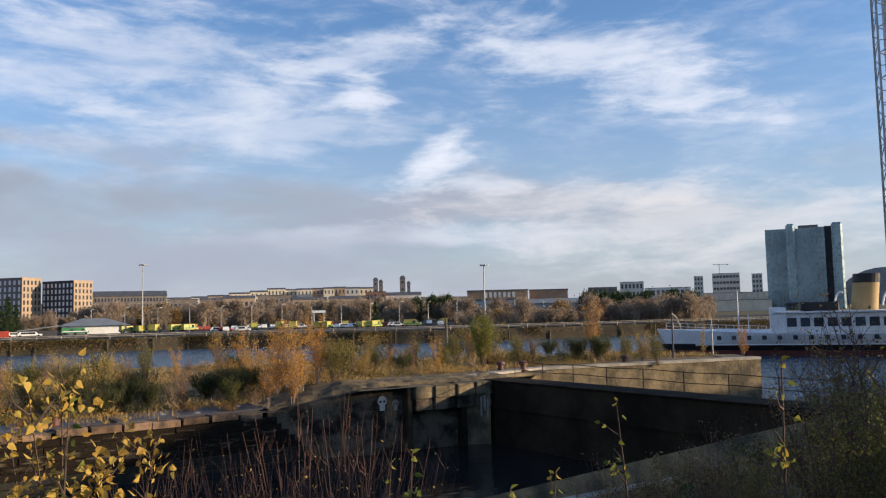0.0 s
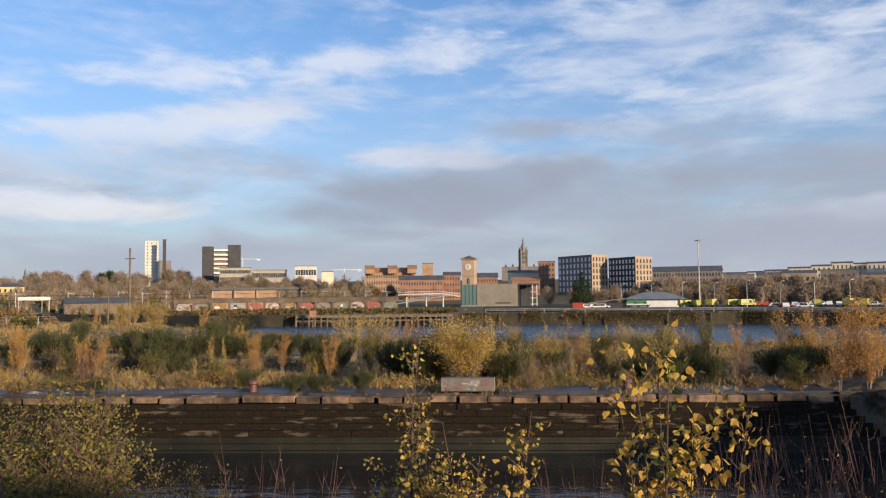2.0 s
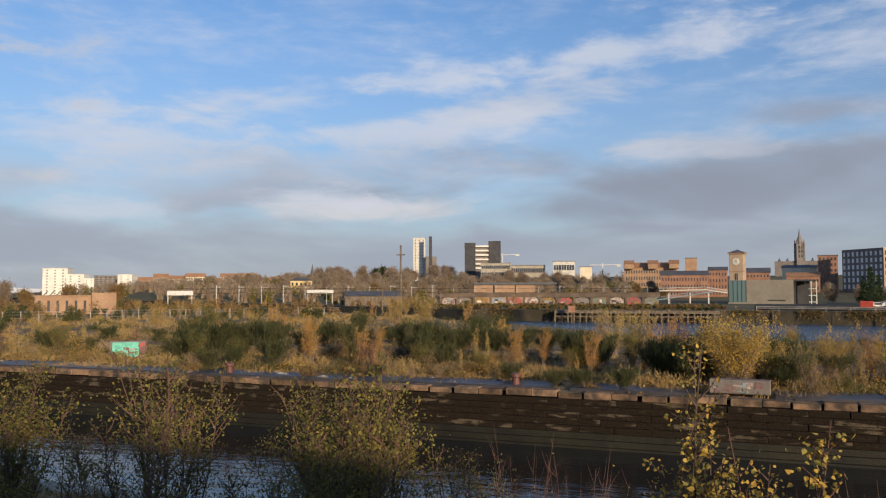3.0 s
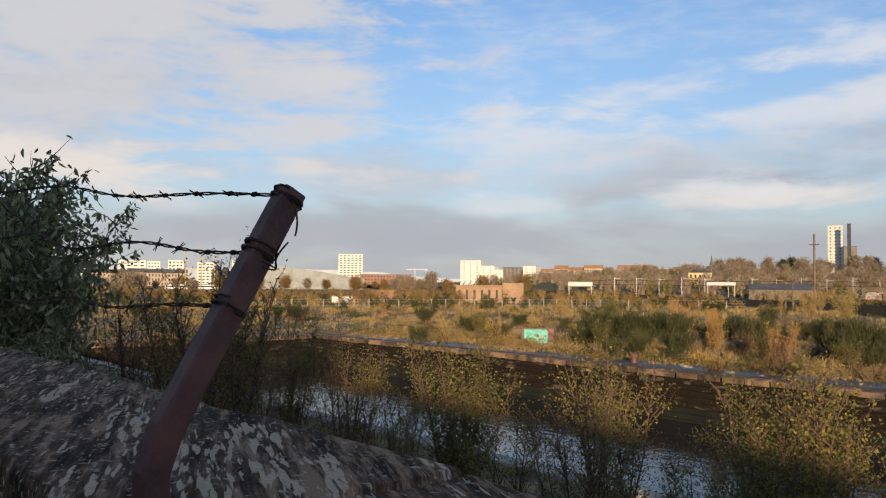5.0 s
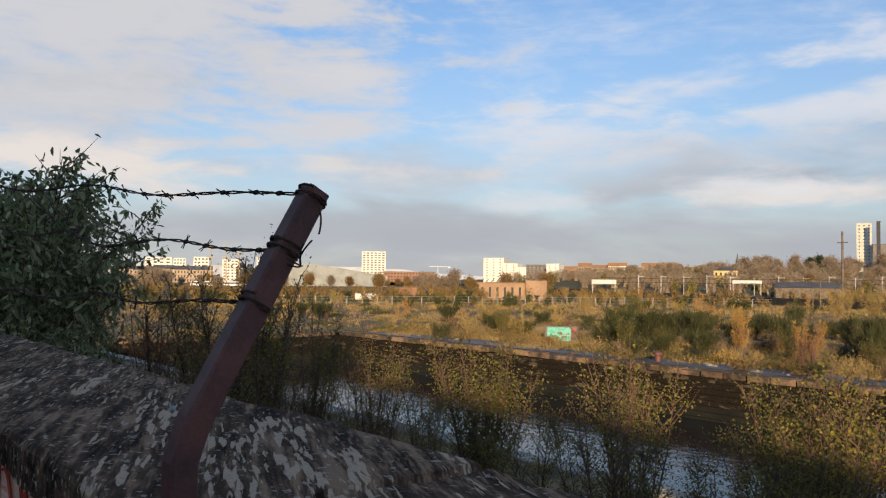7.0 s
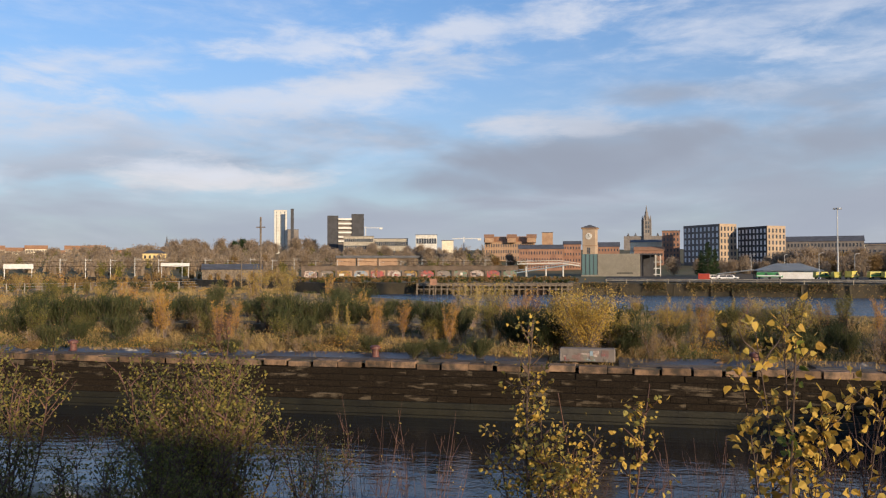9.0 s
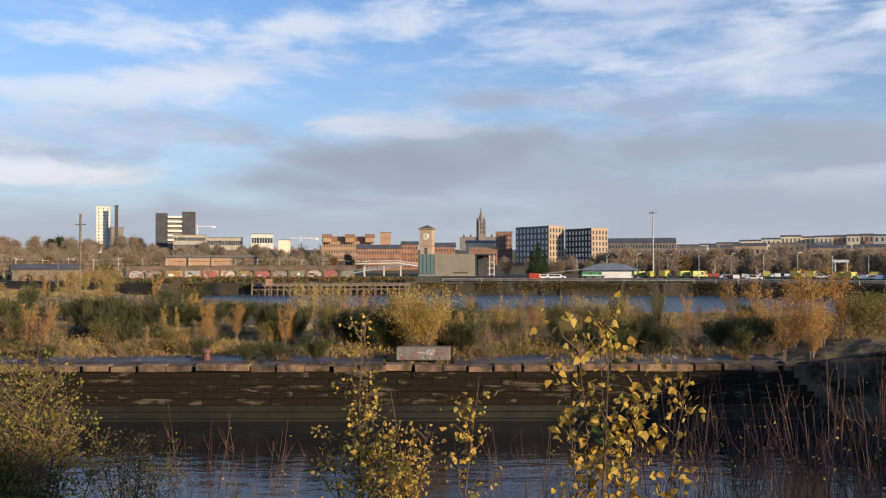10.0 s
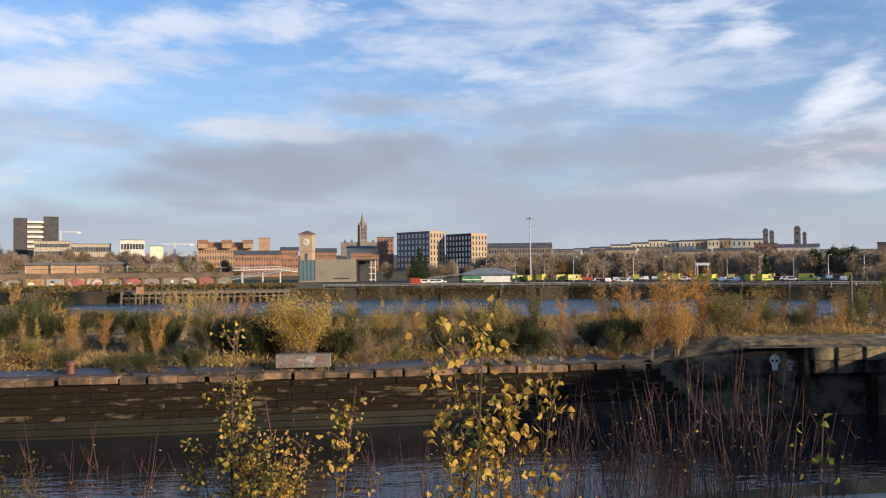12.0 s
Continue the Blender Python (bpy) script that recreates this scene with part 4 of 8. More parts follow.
def corner_block(az_l, az_c, az_r, dist, top, mat_l, mat_r, rows, cols_l, cols_r, win_l, label):
    """A block seen on its corner: one front turned to the left, one to the right."""
    x, y = polar(az_c, dist)
    b = thing("apartment_block", pose(x, y, 0, 0, 0, az_c - 47), label, "apartment block", "flats on the far bank")
    wl = abs(az_l - az_c) * math.pi / 180 * dist / math.cos(radians(47))
    wr = abs(az_r - az_c) * math.pi / 180 * dist / math.cos(radians(43))
    zb, zt = land_z(x, y) - 2, rise(top, dist)
    part("wall", boxed(-wl, 0.0, zb, 0, wr, zt - 0.5), mat_l, b)
    part("end_wall", boxed(0.0, -0.15, zb, 0.5, wr, zt), mat_r, b)
    part("parapet", boxed(-wl, -0.1, zt - 0.5, 0, wr, zt - 0.1), mat_l, b)
    z0 = zb + 4.0
    hh = (zt - 1.0 - z0) / rows
    first = side = None
    for r in range(rows):
        for c in range(cols_l):
            m = pose(-wl + wl * (c + 0.3) / cols_l, 0, z0 + hh * (r + 0.18))
            if first is None:
                first = part("window", boxed(0, -0.1, 0, wl / cols_l * 0.42, 0.1, hh * 0.66), win_l, b)
                first.matrix_basis = m
            else:
                again(first, "window", m, b)
        for c in range(cols_r):
            m = pose(0.5, wr * (c + 0.28) / cols_r, z0 + hh * (r + 0.18))
            if side is None:
                side = part("end_window", boxed(-0.1, 0, 0, 0.06, wr / cols_r * 0.44, hh * 0.66), "window", b)
                side.matrix_basis = m
            else:
                again(side, "end_window", m, b)
    return b


def build_town():
    # two blocks of flats, each with one front in the sun
    corner_block(-5.09, -7.50, -8.58, 460, 2.75, "greybrick", "tan", 6, 9, 5, "ship_white", "grey brick flats with a sunlit tan brick end")
    corner_block(-8.62, -10.48, -11.60, 452, 2.56, "darkbrick", "tan", 6, 8, 5, "ship_white", "dark clad flats with white window strips and tan end")
    house("warehouse", -11.61, -16.2, 520, 1.85, 22, "long dark brick warehouse with a slate roof", "warehouse", "greybrick", 3, 22, "gable", win=(0.45, 0.5), roof_h=3.4)
    # concrete tower with white balconies
    b = house("office_tower", 19.70, 17.13, 640, 3.25, 18, "brown concrete tower with bright white balcony bands", "tower block", "greybrick", 0, 0, roof_mat="greybrick")
    w = abs(19.70 - 17.13) * math.pi / 180 * 640
    zb, zt = rise(1.3, 640), rise(3.35, 640)
    part("wing", boxed(-w / 2, -1.5, zb - 20, -w * 0.2, 8, rise(3.50, 640)), "darkbrick", b)
    part("wing", boxed(w * 0.16, -1.5, zb - 20, w / 2, 8, rise(3.62, 640)), "darkbrick", b)
    for i in range(6):
        z = zb + 2 + (zt - zb - 2) * i / 6
        part("balcony", boxed(-w * 0.2, -2.6, z + 1.6, w * 0.16, 0, z + 3.0, bevel=0.1), "white", b, "white balcony band")
    house("office_block", 18.55, 16.43, 600, 2.04, 18, "low pale concrete office block on the hill", "office block", "concrete", 3, 14, win=(0.8, 0.45))
    house("office_block", 16.43, 14.0, 600, 1.87, 18, "long pale office block with window bands", "office block", "concrete", 2, 16, win=(0.8, 0.45))
    house("pavilion_building", 13.44, 11.93, 590, 2.14, 16, "white flat-roofed building on the hill", "building", "pale_concrete", 2, 8, win=(0.8, 0.45))
    house("cream_block", 11.58, 10.75, 520, 1.73, 14, "sunlit cream gable end", "building", "cream", 0, 0)
    house("hospital_building", 8.53, 4.96, 540, 2.05, 18, "red sandstone range with orange roofs and gables", "institution", "sandstone", 3, 20, "gable", "tile", win=(0.4, 0.5), roof_h=4)
    for az in (8.2, 6.6, 5.2):
        house("gabled_wing", az + 0.32, az - 0.32, 536, 2.2, 14, "tan sandstone cross wing with an orange roof", "institution", "sandstone", 0, 0, "gable", "tile", win=(0.35, 0.5), roof_h=2.6, group="gabled wings", base=rise(1.6, 532))
    house("chimney_block", 4.46, 3.70, 545, 2.27, 9, "square sandstone stair block", "building", "sandstone", 0, 0)
    house("mill_building", 6.10, 2.97, 420, 1.45, 16, "red brick mill with rows of small windows", "mill", "redbrick", 3, 16, "gable", win=(0.35, 0.42), roof_h=2.4)
    house("mill_building", 2.96, 1.75, 430, 1.7, 16, "red brick mill with a slate roof", "mill", "redbrick", 4, 6, "gable", win=(0.35, 0.42), roof_h=2.0)
    house("mill_building", 0.6, -0.9, 430, 1.6, 16, "red brick mill with a slate roof beside the clock tower", "mill", "redbrick", 4, 7, "gable", win=(0.35, 0.42), roof_h=2.6)
    house("white_hall", -1.64, -3.75, 520, 1.75, 16, "long hall with white upper walls and a low roof", "hall", "cream", 0, 0, "gable", "slate", roof_h=1.8)
    house("brick_hall", -1.9, -3.9, 480, 1.25, 14, "red brick hall with a gabled roof", "hall", "redbrick", 2, 9, "gable", "tile", roof_h=2.4, win=(0.4, 0.4))
    house("brick_flats", -3.78, -4.95, 500, 2.3, 16, "dark red brick flats", "flats", "redbrick", 6, 5, win=(0.4, 0.5))
    # terraces on the far hill
    random.seed(21)
    az = -15.6
    while az > -29.4:
        wdt = random.uniform(0.7, 1.5)
        house("terrace_house", az, az - wdt, random.uniform(930, 990), 1.35 + 0.55 * smooth(-16, -24, az) * random.uniform(0.8, 1.08), 14, "pale sandstone terrace on the far hill", "terrace",
              random.choice(("cream", "tan", "pale_concrete", "cream")), 2, max(3, int(wdt * 4)), "gable", win=(0.3, 0.5), roof_h=1.9, group="terraces on the hill")
        az -= wdt * 0.98
    az = -16.3
    while az > -29.0:
        wdt = random.uniform(1.4, 2.6)
        house("low_works", az, az - wdt, random.uniform(560, 620), random.uniform(1.15, 1.42), 18, "low brick works building with a dark roof", "works building",
              random.choice(("tan", "greybrick", "greybrick")), 1, 6, random.choice(("gable", "flat")), win=(0.5, 0.35), roof_h=2.0, group="works on the far bank")
        az -= wdt * 1.1
    house("brick_works", -29.67, -31.1, 520, 1.47, 20, "red brick works with a tall wall", "works building", "redbrick", 2, 5)
    house("white_works", -31.1, -33.6, 540, 1.45, 20, "white-walled works with a grey roof", "works building", "white", 1, 6, "gable", roof_h=2.2)
    for a0, a1, top, label in ((-30.22, -30.55, 2.5, "short square sandstone chimney tower"), (-30.62, -30.9, 2.35, "short square sandstone chimney tower"), (-32.11, -32.5, 2.6, "tall sandstone church tower"), (-32.62, -32.85, 2.2, "slim square sandstone tower")):
        house("chimney_tower", a0, a1, 900, top, 5, label, "tower", "greybrick", 3, 1, "hip", "slate", win=(0.4, 0.3), roof_h=3)
    # blue sheds and the rest to the city
    house("river_shed", -36.7, -40.2, 330, 0.72, 24, "blue-grey clad shed with brick upper floor", "shed", "blueclad", 0, 0)
    s = house("brick_office", -36.9, -41.2, 352, 1.37, 18, "red brick office over blue cladding with white windows", "office", "sandstone", 0, 0)
    wall_grid(s, "window", 14, rise(0.85, 352), rise(1.3, 352), 1, 7, 1.2, 2.2, 0.0, "white", -6)
    house("brick_office", -41.3, -44.0, 356, 1.33, 18, "red brick office with white windows", "office", "sandstone", 1, 8, win=(0.45, 0.2), win_mat="white")
    house("glazed_shed", -40.3, -45.1, 335, 0.75, 22, "pale grey clad shed", "shed", "blueclad", 0, 0, "gable", "metal_roof", roof_h=2.0)
    house("city_tower", -52.54, -53.13, 1100, 1.95, 18, "distant grey tower block", "tower block", "pale_concrete", 6, 3)
    house("city_tower", -53.72, -55.47, 1150, 2.10, 22, "distant pale office tower", "tower block", "pale_concrete", 5, 8, win=(0.8, 0.4))
    house("city_tower", -56.22, -56.87, 1100, 2.0, 18, "distant grey tower block", "tower block", "pale_concrete", 6, 3)
    house("city_block", -47.6, -49.2, 1000, 1.72, 22, "distant pale office block", "office block", "pale_concrete", 3, 6)
    house("city_block", -45.4, -47.4, 1000, 1.4, 22, "distant brown office block", "office block", "greybrick", 3, 6)
    house("city_block", -49.3, -52.3, 900, 1.25, 22, "long white building far off", "office block", "white", 2, 9)
    house("exhibition_hall", -52.6, -57.2, 520, 0.78, 40, "long pale exhibition hall with stepped roof", "hall", "pale_concrete", 0, 0, "flat", "metal_roof")
    house("exhibition_hall", -53.5, -57.4, 470, 0.28, 30, "low cream exhibition hall", "hall", "cream", 0, 0, "flat", "metal_roof")
    # left: towers, towerblocks, tenements
    house("slim_tower", 23.37, 22.51, 800, 3.83, 12, "slim cream residential tower", "tower block", "pale_concrete", 14, 3, win=(0.25, 0.4), roof_mat="cream")
    house("boiler_chimney", 22.25, 22.03, 780, 3.94, 3, "dark slim chimney stack", "chimney", "darkbrick", 0, 0, roof_mat="darkbrick")
    house("stair_tower", 22.5, 21.7, 795, 2.5, 8, "dark concrete base block of the tower", "tower block", "greybrick", 0, 0)
    house("white_tower", 56.41, 54.72, 1050, 1.93, 16, "white residential tower with balcony bands", "tower block", "white", 12, 6, win=(0.6, 0.45), roof_mat="white")
    house("brick_range", 54.88, 51.24, 950, 0.52, 14, "red brick housing range", "housing", "redbrick", 3, 16, win=(0.4, 0.45))
    house("white_block", 47.76, 46.31, 760, 1.56, 14, "bright white apartment tower", "tower block", "white", 9, 3, twist=-20, win=(0.2, 0.3), roof_mat="white")
    house("white_block", 46.40, 45.34, 740, 1.18, 14, "bright white apartment tower, lower", "tower block", "white", 7, 2, twist=-20, win=(0.2, 0.3), roof_mat="white")
    house("white_block", 45.35, 44.74, 735, 0.91, 14, "bright white apartment block", "tower block", "white", 6, 2, win=(0.2, 0.3), roof_mat="white")
    house("grey_block", 44.75, 43.30, 765, 1.10, 14, "brown-grey apartment block with windows", "tower block", "greybrick", 7, 5, win=(0.5, 0.45))
    house("white_block", 43.31, 42.42, 740, 1.18, 14, "bright white apartment tower", "tower block", "white", 8, 2, twist=-20, win=(0.2, 0.3), roof_mat="white")
    house("yellow_house", 32.04, 30.51, 480, 1.05, 12, "yellow sandstone villa with tall windows", "house", "ochre", 2, 5, "hip", "slate", win=(0.4, 0.5), roof_h=2.0)
    random.seed(8)
    az = 42.2
    while az > 32.2:
        wdt = random.uniform(0.9, 1.9)
        house("hill_terrace", az, az - wdt, random.uniform(850, 930), random.uniform(1.0, 1.35), 12, "orange-roofed housing on the far hill", "terrace", random.choice(("sandstone", "cream", "tan")), 2, 8, "gable", "tile", roof_h=4.0, group="housing on the hill")
        az -= wdt
    az = 73.0
    while az > 67.5:
        house("tenement_house", az, az - 1.25, 700, 0.76 + random.uniform(-0.1, 0.05), 12, "tan tenement with a dark pitched roof", "tenement", "tan", 3, 6, "gable", "slate", roof_h=3.2, win=(0.35, 0.5), group="tenements")
        az -= 1.27
    for a0, a1, top in ((71.0, 69.3, 1.30), (67.9, 66.9, 1.35), (66.0, 64.9, 1.22), (63.7, 62.9, 1.4), (69.2, 68.4, 1.25)):
        house("white_block", a0, a1, 1200, top, 14, "white tower block far off", "tower block", "white", 7, 4, win=(0.5, 0.4), roof_mat="white")


build_town()


# ---- landmarks ----
def frame_at(az, dist, twist=0.0, z=0.0):
    x, y = polar(az, dist)
    return pose(x, y, z, 0, 0, az + twist)


def ground_at(az, dist):
    return land_z(*polar(az, dist))


def clock_tower():
    d = 345.0
    t = thing("clock_tower", frame_at(1.2, d, -12), "square sandstone clock tower with a shallow slate roof", "clock tower")
    top = rise(2.83, d)
    part("shaft", boxed(-2.7, 0, -2, 2.7, 5.4, top - 1.9, bevel=0.1), "tan", t)
    part("cornice", boxed(-3.2, -0.5, top - 1.9, 3.2, 5.9, top - 1.4, bevel=0.08), "sandstone", t)
    part("string_course", boxed(-2.85, -0.15, top - 9.2, 2.85, 5.55, top - 8.8), "sandstone", t)
    bm = bmesh.new()
    base = [bm.verts.new(v) for v in ((-3.3, -0.6, top - 1.4), (3.3, -0.6, top - 1.4), (3.3, 6.0, top - 1.4), (-3.3, 6.0, top - 1.4))]
    apex = bm.verts.new((0, 2.7, top))
    for i in range(4):
        bm.faces.new((base[i], base[(i + 1) % 4], apex))
    part("roof", bm, "slate", t)
    for dz, r, m, off in ((0, 1.35, "white", -0.06), (0, 1.1, "pale_concrete", -0.10)):
        bm = bmesh.new()
        bmesh.ops.create_cone(bm, cap_ends=True, segments=24, radius1=r, radius2=r, depth=0.16, matrix=pose(0, off, top - 5.0, 90))
        face = part("clock_face", bm, m, t) if r > 1.2 else part("clock_dial", bm, m, face)
    part("clock_hand", boxed(-0.08, -0.22, top - 5.0, 0.08, -0.18, top - 4.1), "tar", face)
    part("clock_hand", boxed(0, -0.22, top - 5.1, 0.6, -0.18, top - 4.95), "tar", face)
    for x in (-0.6, 0.1):
        part("arched_window", boxed(x, -0.08, top - 12.5, x + 0.5, 0.1, top - 9.8, bevel=0.05), "window", t)


def university_tower():
    d = 1150.0
    t = thing("gothic_tower", frame_at(-2.8, d, 14), "tall dark gothic tower with an openwork spire", "tower")
    z = lambda e: rise(e, d)
    part("shaft", boxed(-5, 0, 10, 5, 10, z(3.05)), "greybrick", t)
    for i, e in enumerate((2.2, 2.5, 2.78)):
        for x in (-2.6, 0.8):
            part("lancet_window", boxed(x, -0.3, z(e), x + 1.8, 0.3, z(e) + 4.2), "window", t)
    for x, y in ((-4.6, 0.4), (4.6, 0.4), (-4.6, 9.6), (4.6, 9.6)):
        bm = bmesh.new()
        tube(bm, [(x, y, z(2.0)), (x, y, z(3.1)), (x, y, z(3.42))], [1.3, 1.2, 0.1], 8)
        part("pinnacle", bm, "greybrick", t)
    bm = bmesh.new()
    tube(bm, [(0, 5, z(3.05)), (0, 5, z(3.3)), (0, 5, z(3.72)), (0, 5, z(4.13))], [4.0, 3.3, 1.3, 0.12], 8)
    part("spire", bm, "greybrick", t)
    h = thing("college_roofs", frame_at(-2.6, 1140), "dark gothic college roofs and turrets on the hill", "college")
    part("wall", boxed(-28, 12, 10, 30, 30, z(1.98)), "greybrick", h)
    for x in (-22, -12, 18):
        bm = bmesh.new()
        tube(bm, [(x, 14, z(1.6)), (x, 14, z(2.0)), (x, 14, z(2.2))], [2.0, 1.9, 0.2], 8)
        part("turret", bm, "slate", h)


def gallery():
    d = 322.0
    m = frame_at(-1.0, d)
    g = thing("gallery_building", m, "modern taupe-clad building with a glazed corner", "gallery")
    w = lambda az: math.tan(radians(-1.0 - az)) * d
    zt, zb = rise(0.76, d), -0.6
    part("wall", boxed(w(0.6), 0, zb, w(-2.3), 22, zt), "taupe", g)
    for i in range(22):
        x = w(0.6) + 0.6 + i * 0.74
        if x < w(-2.3) - 0.3:
            part("cladding_rib", boxed(x, -0.09, zb + 1.4, x + 0.16, 0.0, zt), "taupe", g)
    corner = part("glazed_corner", boxed(w(1.68), -0.2, zb + 1.6, w(0.6), 14, zt - 0.1), "teal_glass", g)
    for i in range(5):
        x = w(1.68) + (w(0.6) - w(1.68)) * i / 4
        part("mullion", boxed(x - 0.1, -0.32, zb + 1.6, x + 0.1, -0.2, zt - 0.1), "darkbrick", corner)
    part("plinth", boxed(w(1.75), -0.5, zb, w(-2.3), 0.0, zb + 1.5), "taupe", g)
    part("slot_window", boxed(w(-0.7), -0.14, zb + 2.1, w(-1.8), 0.0, zb + 2.5), "tar", g)
    part("canopy", boxed(w(-2.3), 0, zt - 0.5, w(-3.7), 20, zt), "darkbrick", g)
    for az in (-2.4, -3.0, -3.35, -3.66):
        part("column", boxed(w(az) - 0.16, 0, zb, w(az) + 0.16, 0.4, zt - 0.5), "pale_concrete" if az < -3.2 else "darkbrick", g)
    for z in (1.6, 4.0, 6.4):
        part("frame_beam", boxed(w(-3.2), -0.1, zb + z, w(-3.7), 0.3, zb + z + 0.3), "pale_concrete", g)
    part("recess_wall", boxed(w(-2.3), 6, zb, w(-3.3), 8, zt - 0.5), "darkbrick", g)


def viaduct():
    d = 300.0
    v = thing("railway_viaduct", pose(0, 0, 0), "brick railway arches with painted murals below a parapet", "viaduct")
    colours = ("mural_e", "greybrick", "mural_c", "mural_b", "mural_a", "mural_e", "mural_c", "mural_a", "greybrick", "mural_d", "mural_e", "mural_a", "mural_d", "mural_b")
    a, i = 21.5, 0
    step = 1.18
    while a > 6.3:
        dd = d
        m = frame_at(a - step / 2, dd)
        w = math.tan(radians(step)) * dd
        zt, zb = rise(-0.05, dd), -0.2
        part("pier", boxed(-w / 2 - 0.05, 0, zb - 1, -w / 2 + 0.8, 3, zt - 1.6), "arch_brick", v).matrix_basis = m
        bm = boxed(-w / 2, 0, zt - 1.75, w / 2, 3, zt)
        part("spandrel", bm, "arch_brick", v).matrix_basis = m
        part("string_course", boxed(-w / 2, -0.15, zt - 0.25, w / 2, 0, zt), "arch_brick", v).matrix_basis = m
        bm = bmesh.new()
        n = 10
        r = w / 2 - 0.5
        pts = [(-r, zb)] + [(-r * math.cos(math.pi * k / n), zt - 2.9 + 1.15 * math.sin(math.pi * k / n)) for k in range(n + 1)] + [(r, zb)]
        f0 = [bm.verts.new((x, 0.35, z)) for x, z in pts]
        bm.faces.new(f0)
        f1 = [bm.verts.new((x, 0.8, z)) for x, z in pts]
        for k in range(len(pts) - 1):
            bm.faces.new((f0[k], f0[k + 1], f1[k + 1], f1[k]))
        part("painted_arch", bm, colours[i % len(colours)], v).matrix_basis = m
        random.seed(i)
        for k in range(3):
            x, z = random.uniform(-r * 0.7, r * 0.4), zb + random.uniform(0.4, 1.6)
            part("mural_patch", boxed(x, 0.26, z, x + random.uniform(0.6, 1.8), 0.34, z + random.uniform(0.4, 1.1), bevel=0.1), random.choice(("mural_e", "mural_a", "mural_b", "darkbrick", "mural_c", "pale_concrete")), v).matrix_basis = m
        a -= step
        i += 1
    # platform building and masts over the line
    s = thing("station_building", frame_at(16.9, 325), "long low orange brick station building with a dark roof", "station")
    w = 24.3
    zt, zb = rise(0.68, 325), 3.0
    part("wall", boxed(-w / 2, 0, zb - 3, w / 2, 6, zt - 1.1), "sandstone", s)
    part("roof", boxed(-w / 2 - 0.6, -0.6, zt - 1.1, w / 2 + 9, 6.6, zt, bevel=0.2), "slate", s)
    for x in (-4.5, 4.2):
        part("downpipe", boxed(x, -0.2, zb, x + 0.4, 0, zt - 1.1), "tar", s)
    random.seed(3)
    first = None
    for k in range(22):
        az, dd = 5.5 + k * 1.5, 312 + 6 * (k % 3)
        if first is None:
            first = thing("line_mast", frame_at(az, dd, 0, 2.6), "slim grey railway line mast with a bracket", "mast", "masts along the railway")
            part("pole", boxed(-0.09, -0.09, -3, 0.09, 0.09, 4.6), "steel", first)
            part("bracket", boxed(0, -0.05, 4.0, 2.2, 0.05, 4.1), "steel", first)
        else:
            copy_thing(first, frame_at(az, dd, 0, 2.6 + random.uniform(-0.5, 0.8)))
    c = thing("overhead_wires", pose(0, 0, 0), "thin overhead wires along the railway", "wire")
    for e in (4.6, 6.2):
        bm = bmesh.new()
        tube(bm, [(*polar(a, 315), e + 0.3 * (k % 2)) for k, a in enumerate(np.linspace(40, 4, 40))], 0.07, 4)
        part("wire", bm, "wire", c)


def footbridge():
    b = thing("footbridge", pose(0, 0, 0), "pale steel footbridge ramp by the river", "footbridge")
    for e0, e1, a0, a1, name in ((0.05, 0.12, 6.2, 3.2, "deck"), (0.12, -0.1, 3.2, 1.8, "deck"), (-0.62, 0.0, 6.6, 2.6, "ramp")):
        bm = bmesh.new()
        d = 308
        (xa, ya), (xb, yb) = polar(a0, d), polar(a1, d)
        za, zb = rise(e0, d), rise(e1, d)
        for dz in (0.0, 1.0):
            tube(bm, [(xa, ya, za + dz), ((xa + xb) / 2, (ya + yb) / 2, (za + zb) / 2 + dz), (xb, yb, zb + dz)], 0.22 if dz == 0 else 0.1, 6)
        for k in range(12):
            u = k / 11
            p = Vector((xa + (xb - xa) * u, ya + (yb - ya) * u, za + (zb - za) * u))
            tube(bm, [p, p + Vector((0, 0, 1.0))], 0.06, 4)
        part(name, bm, "pale_concrete" if name == "deck" else "blueclad", b)
    for az in (5.6, 4.2, 3.0):
        x, y = polar(az, 308)
        bm = bmesh.new()
        tube(bm, [(x, y, -0.5), (x, y, 4.4)], 0.3, 8)
        part("pier_column", bm, "pale_concrete", b)


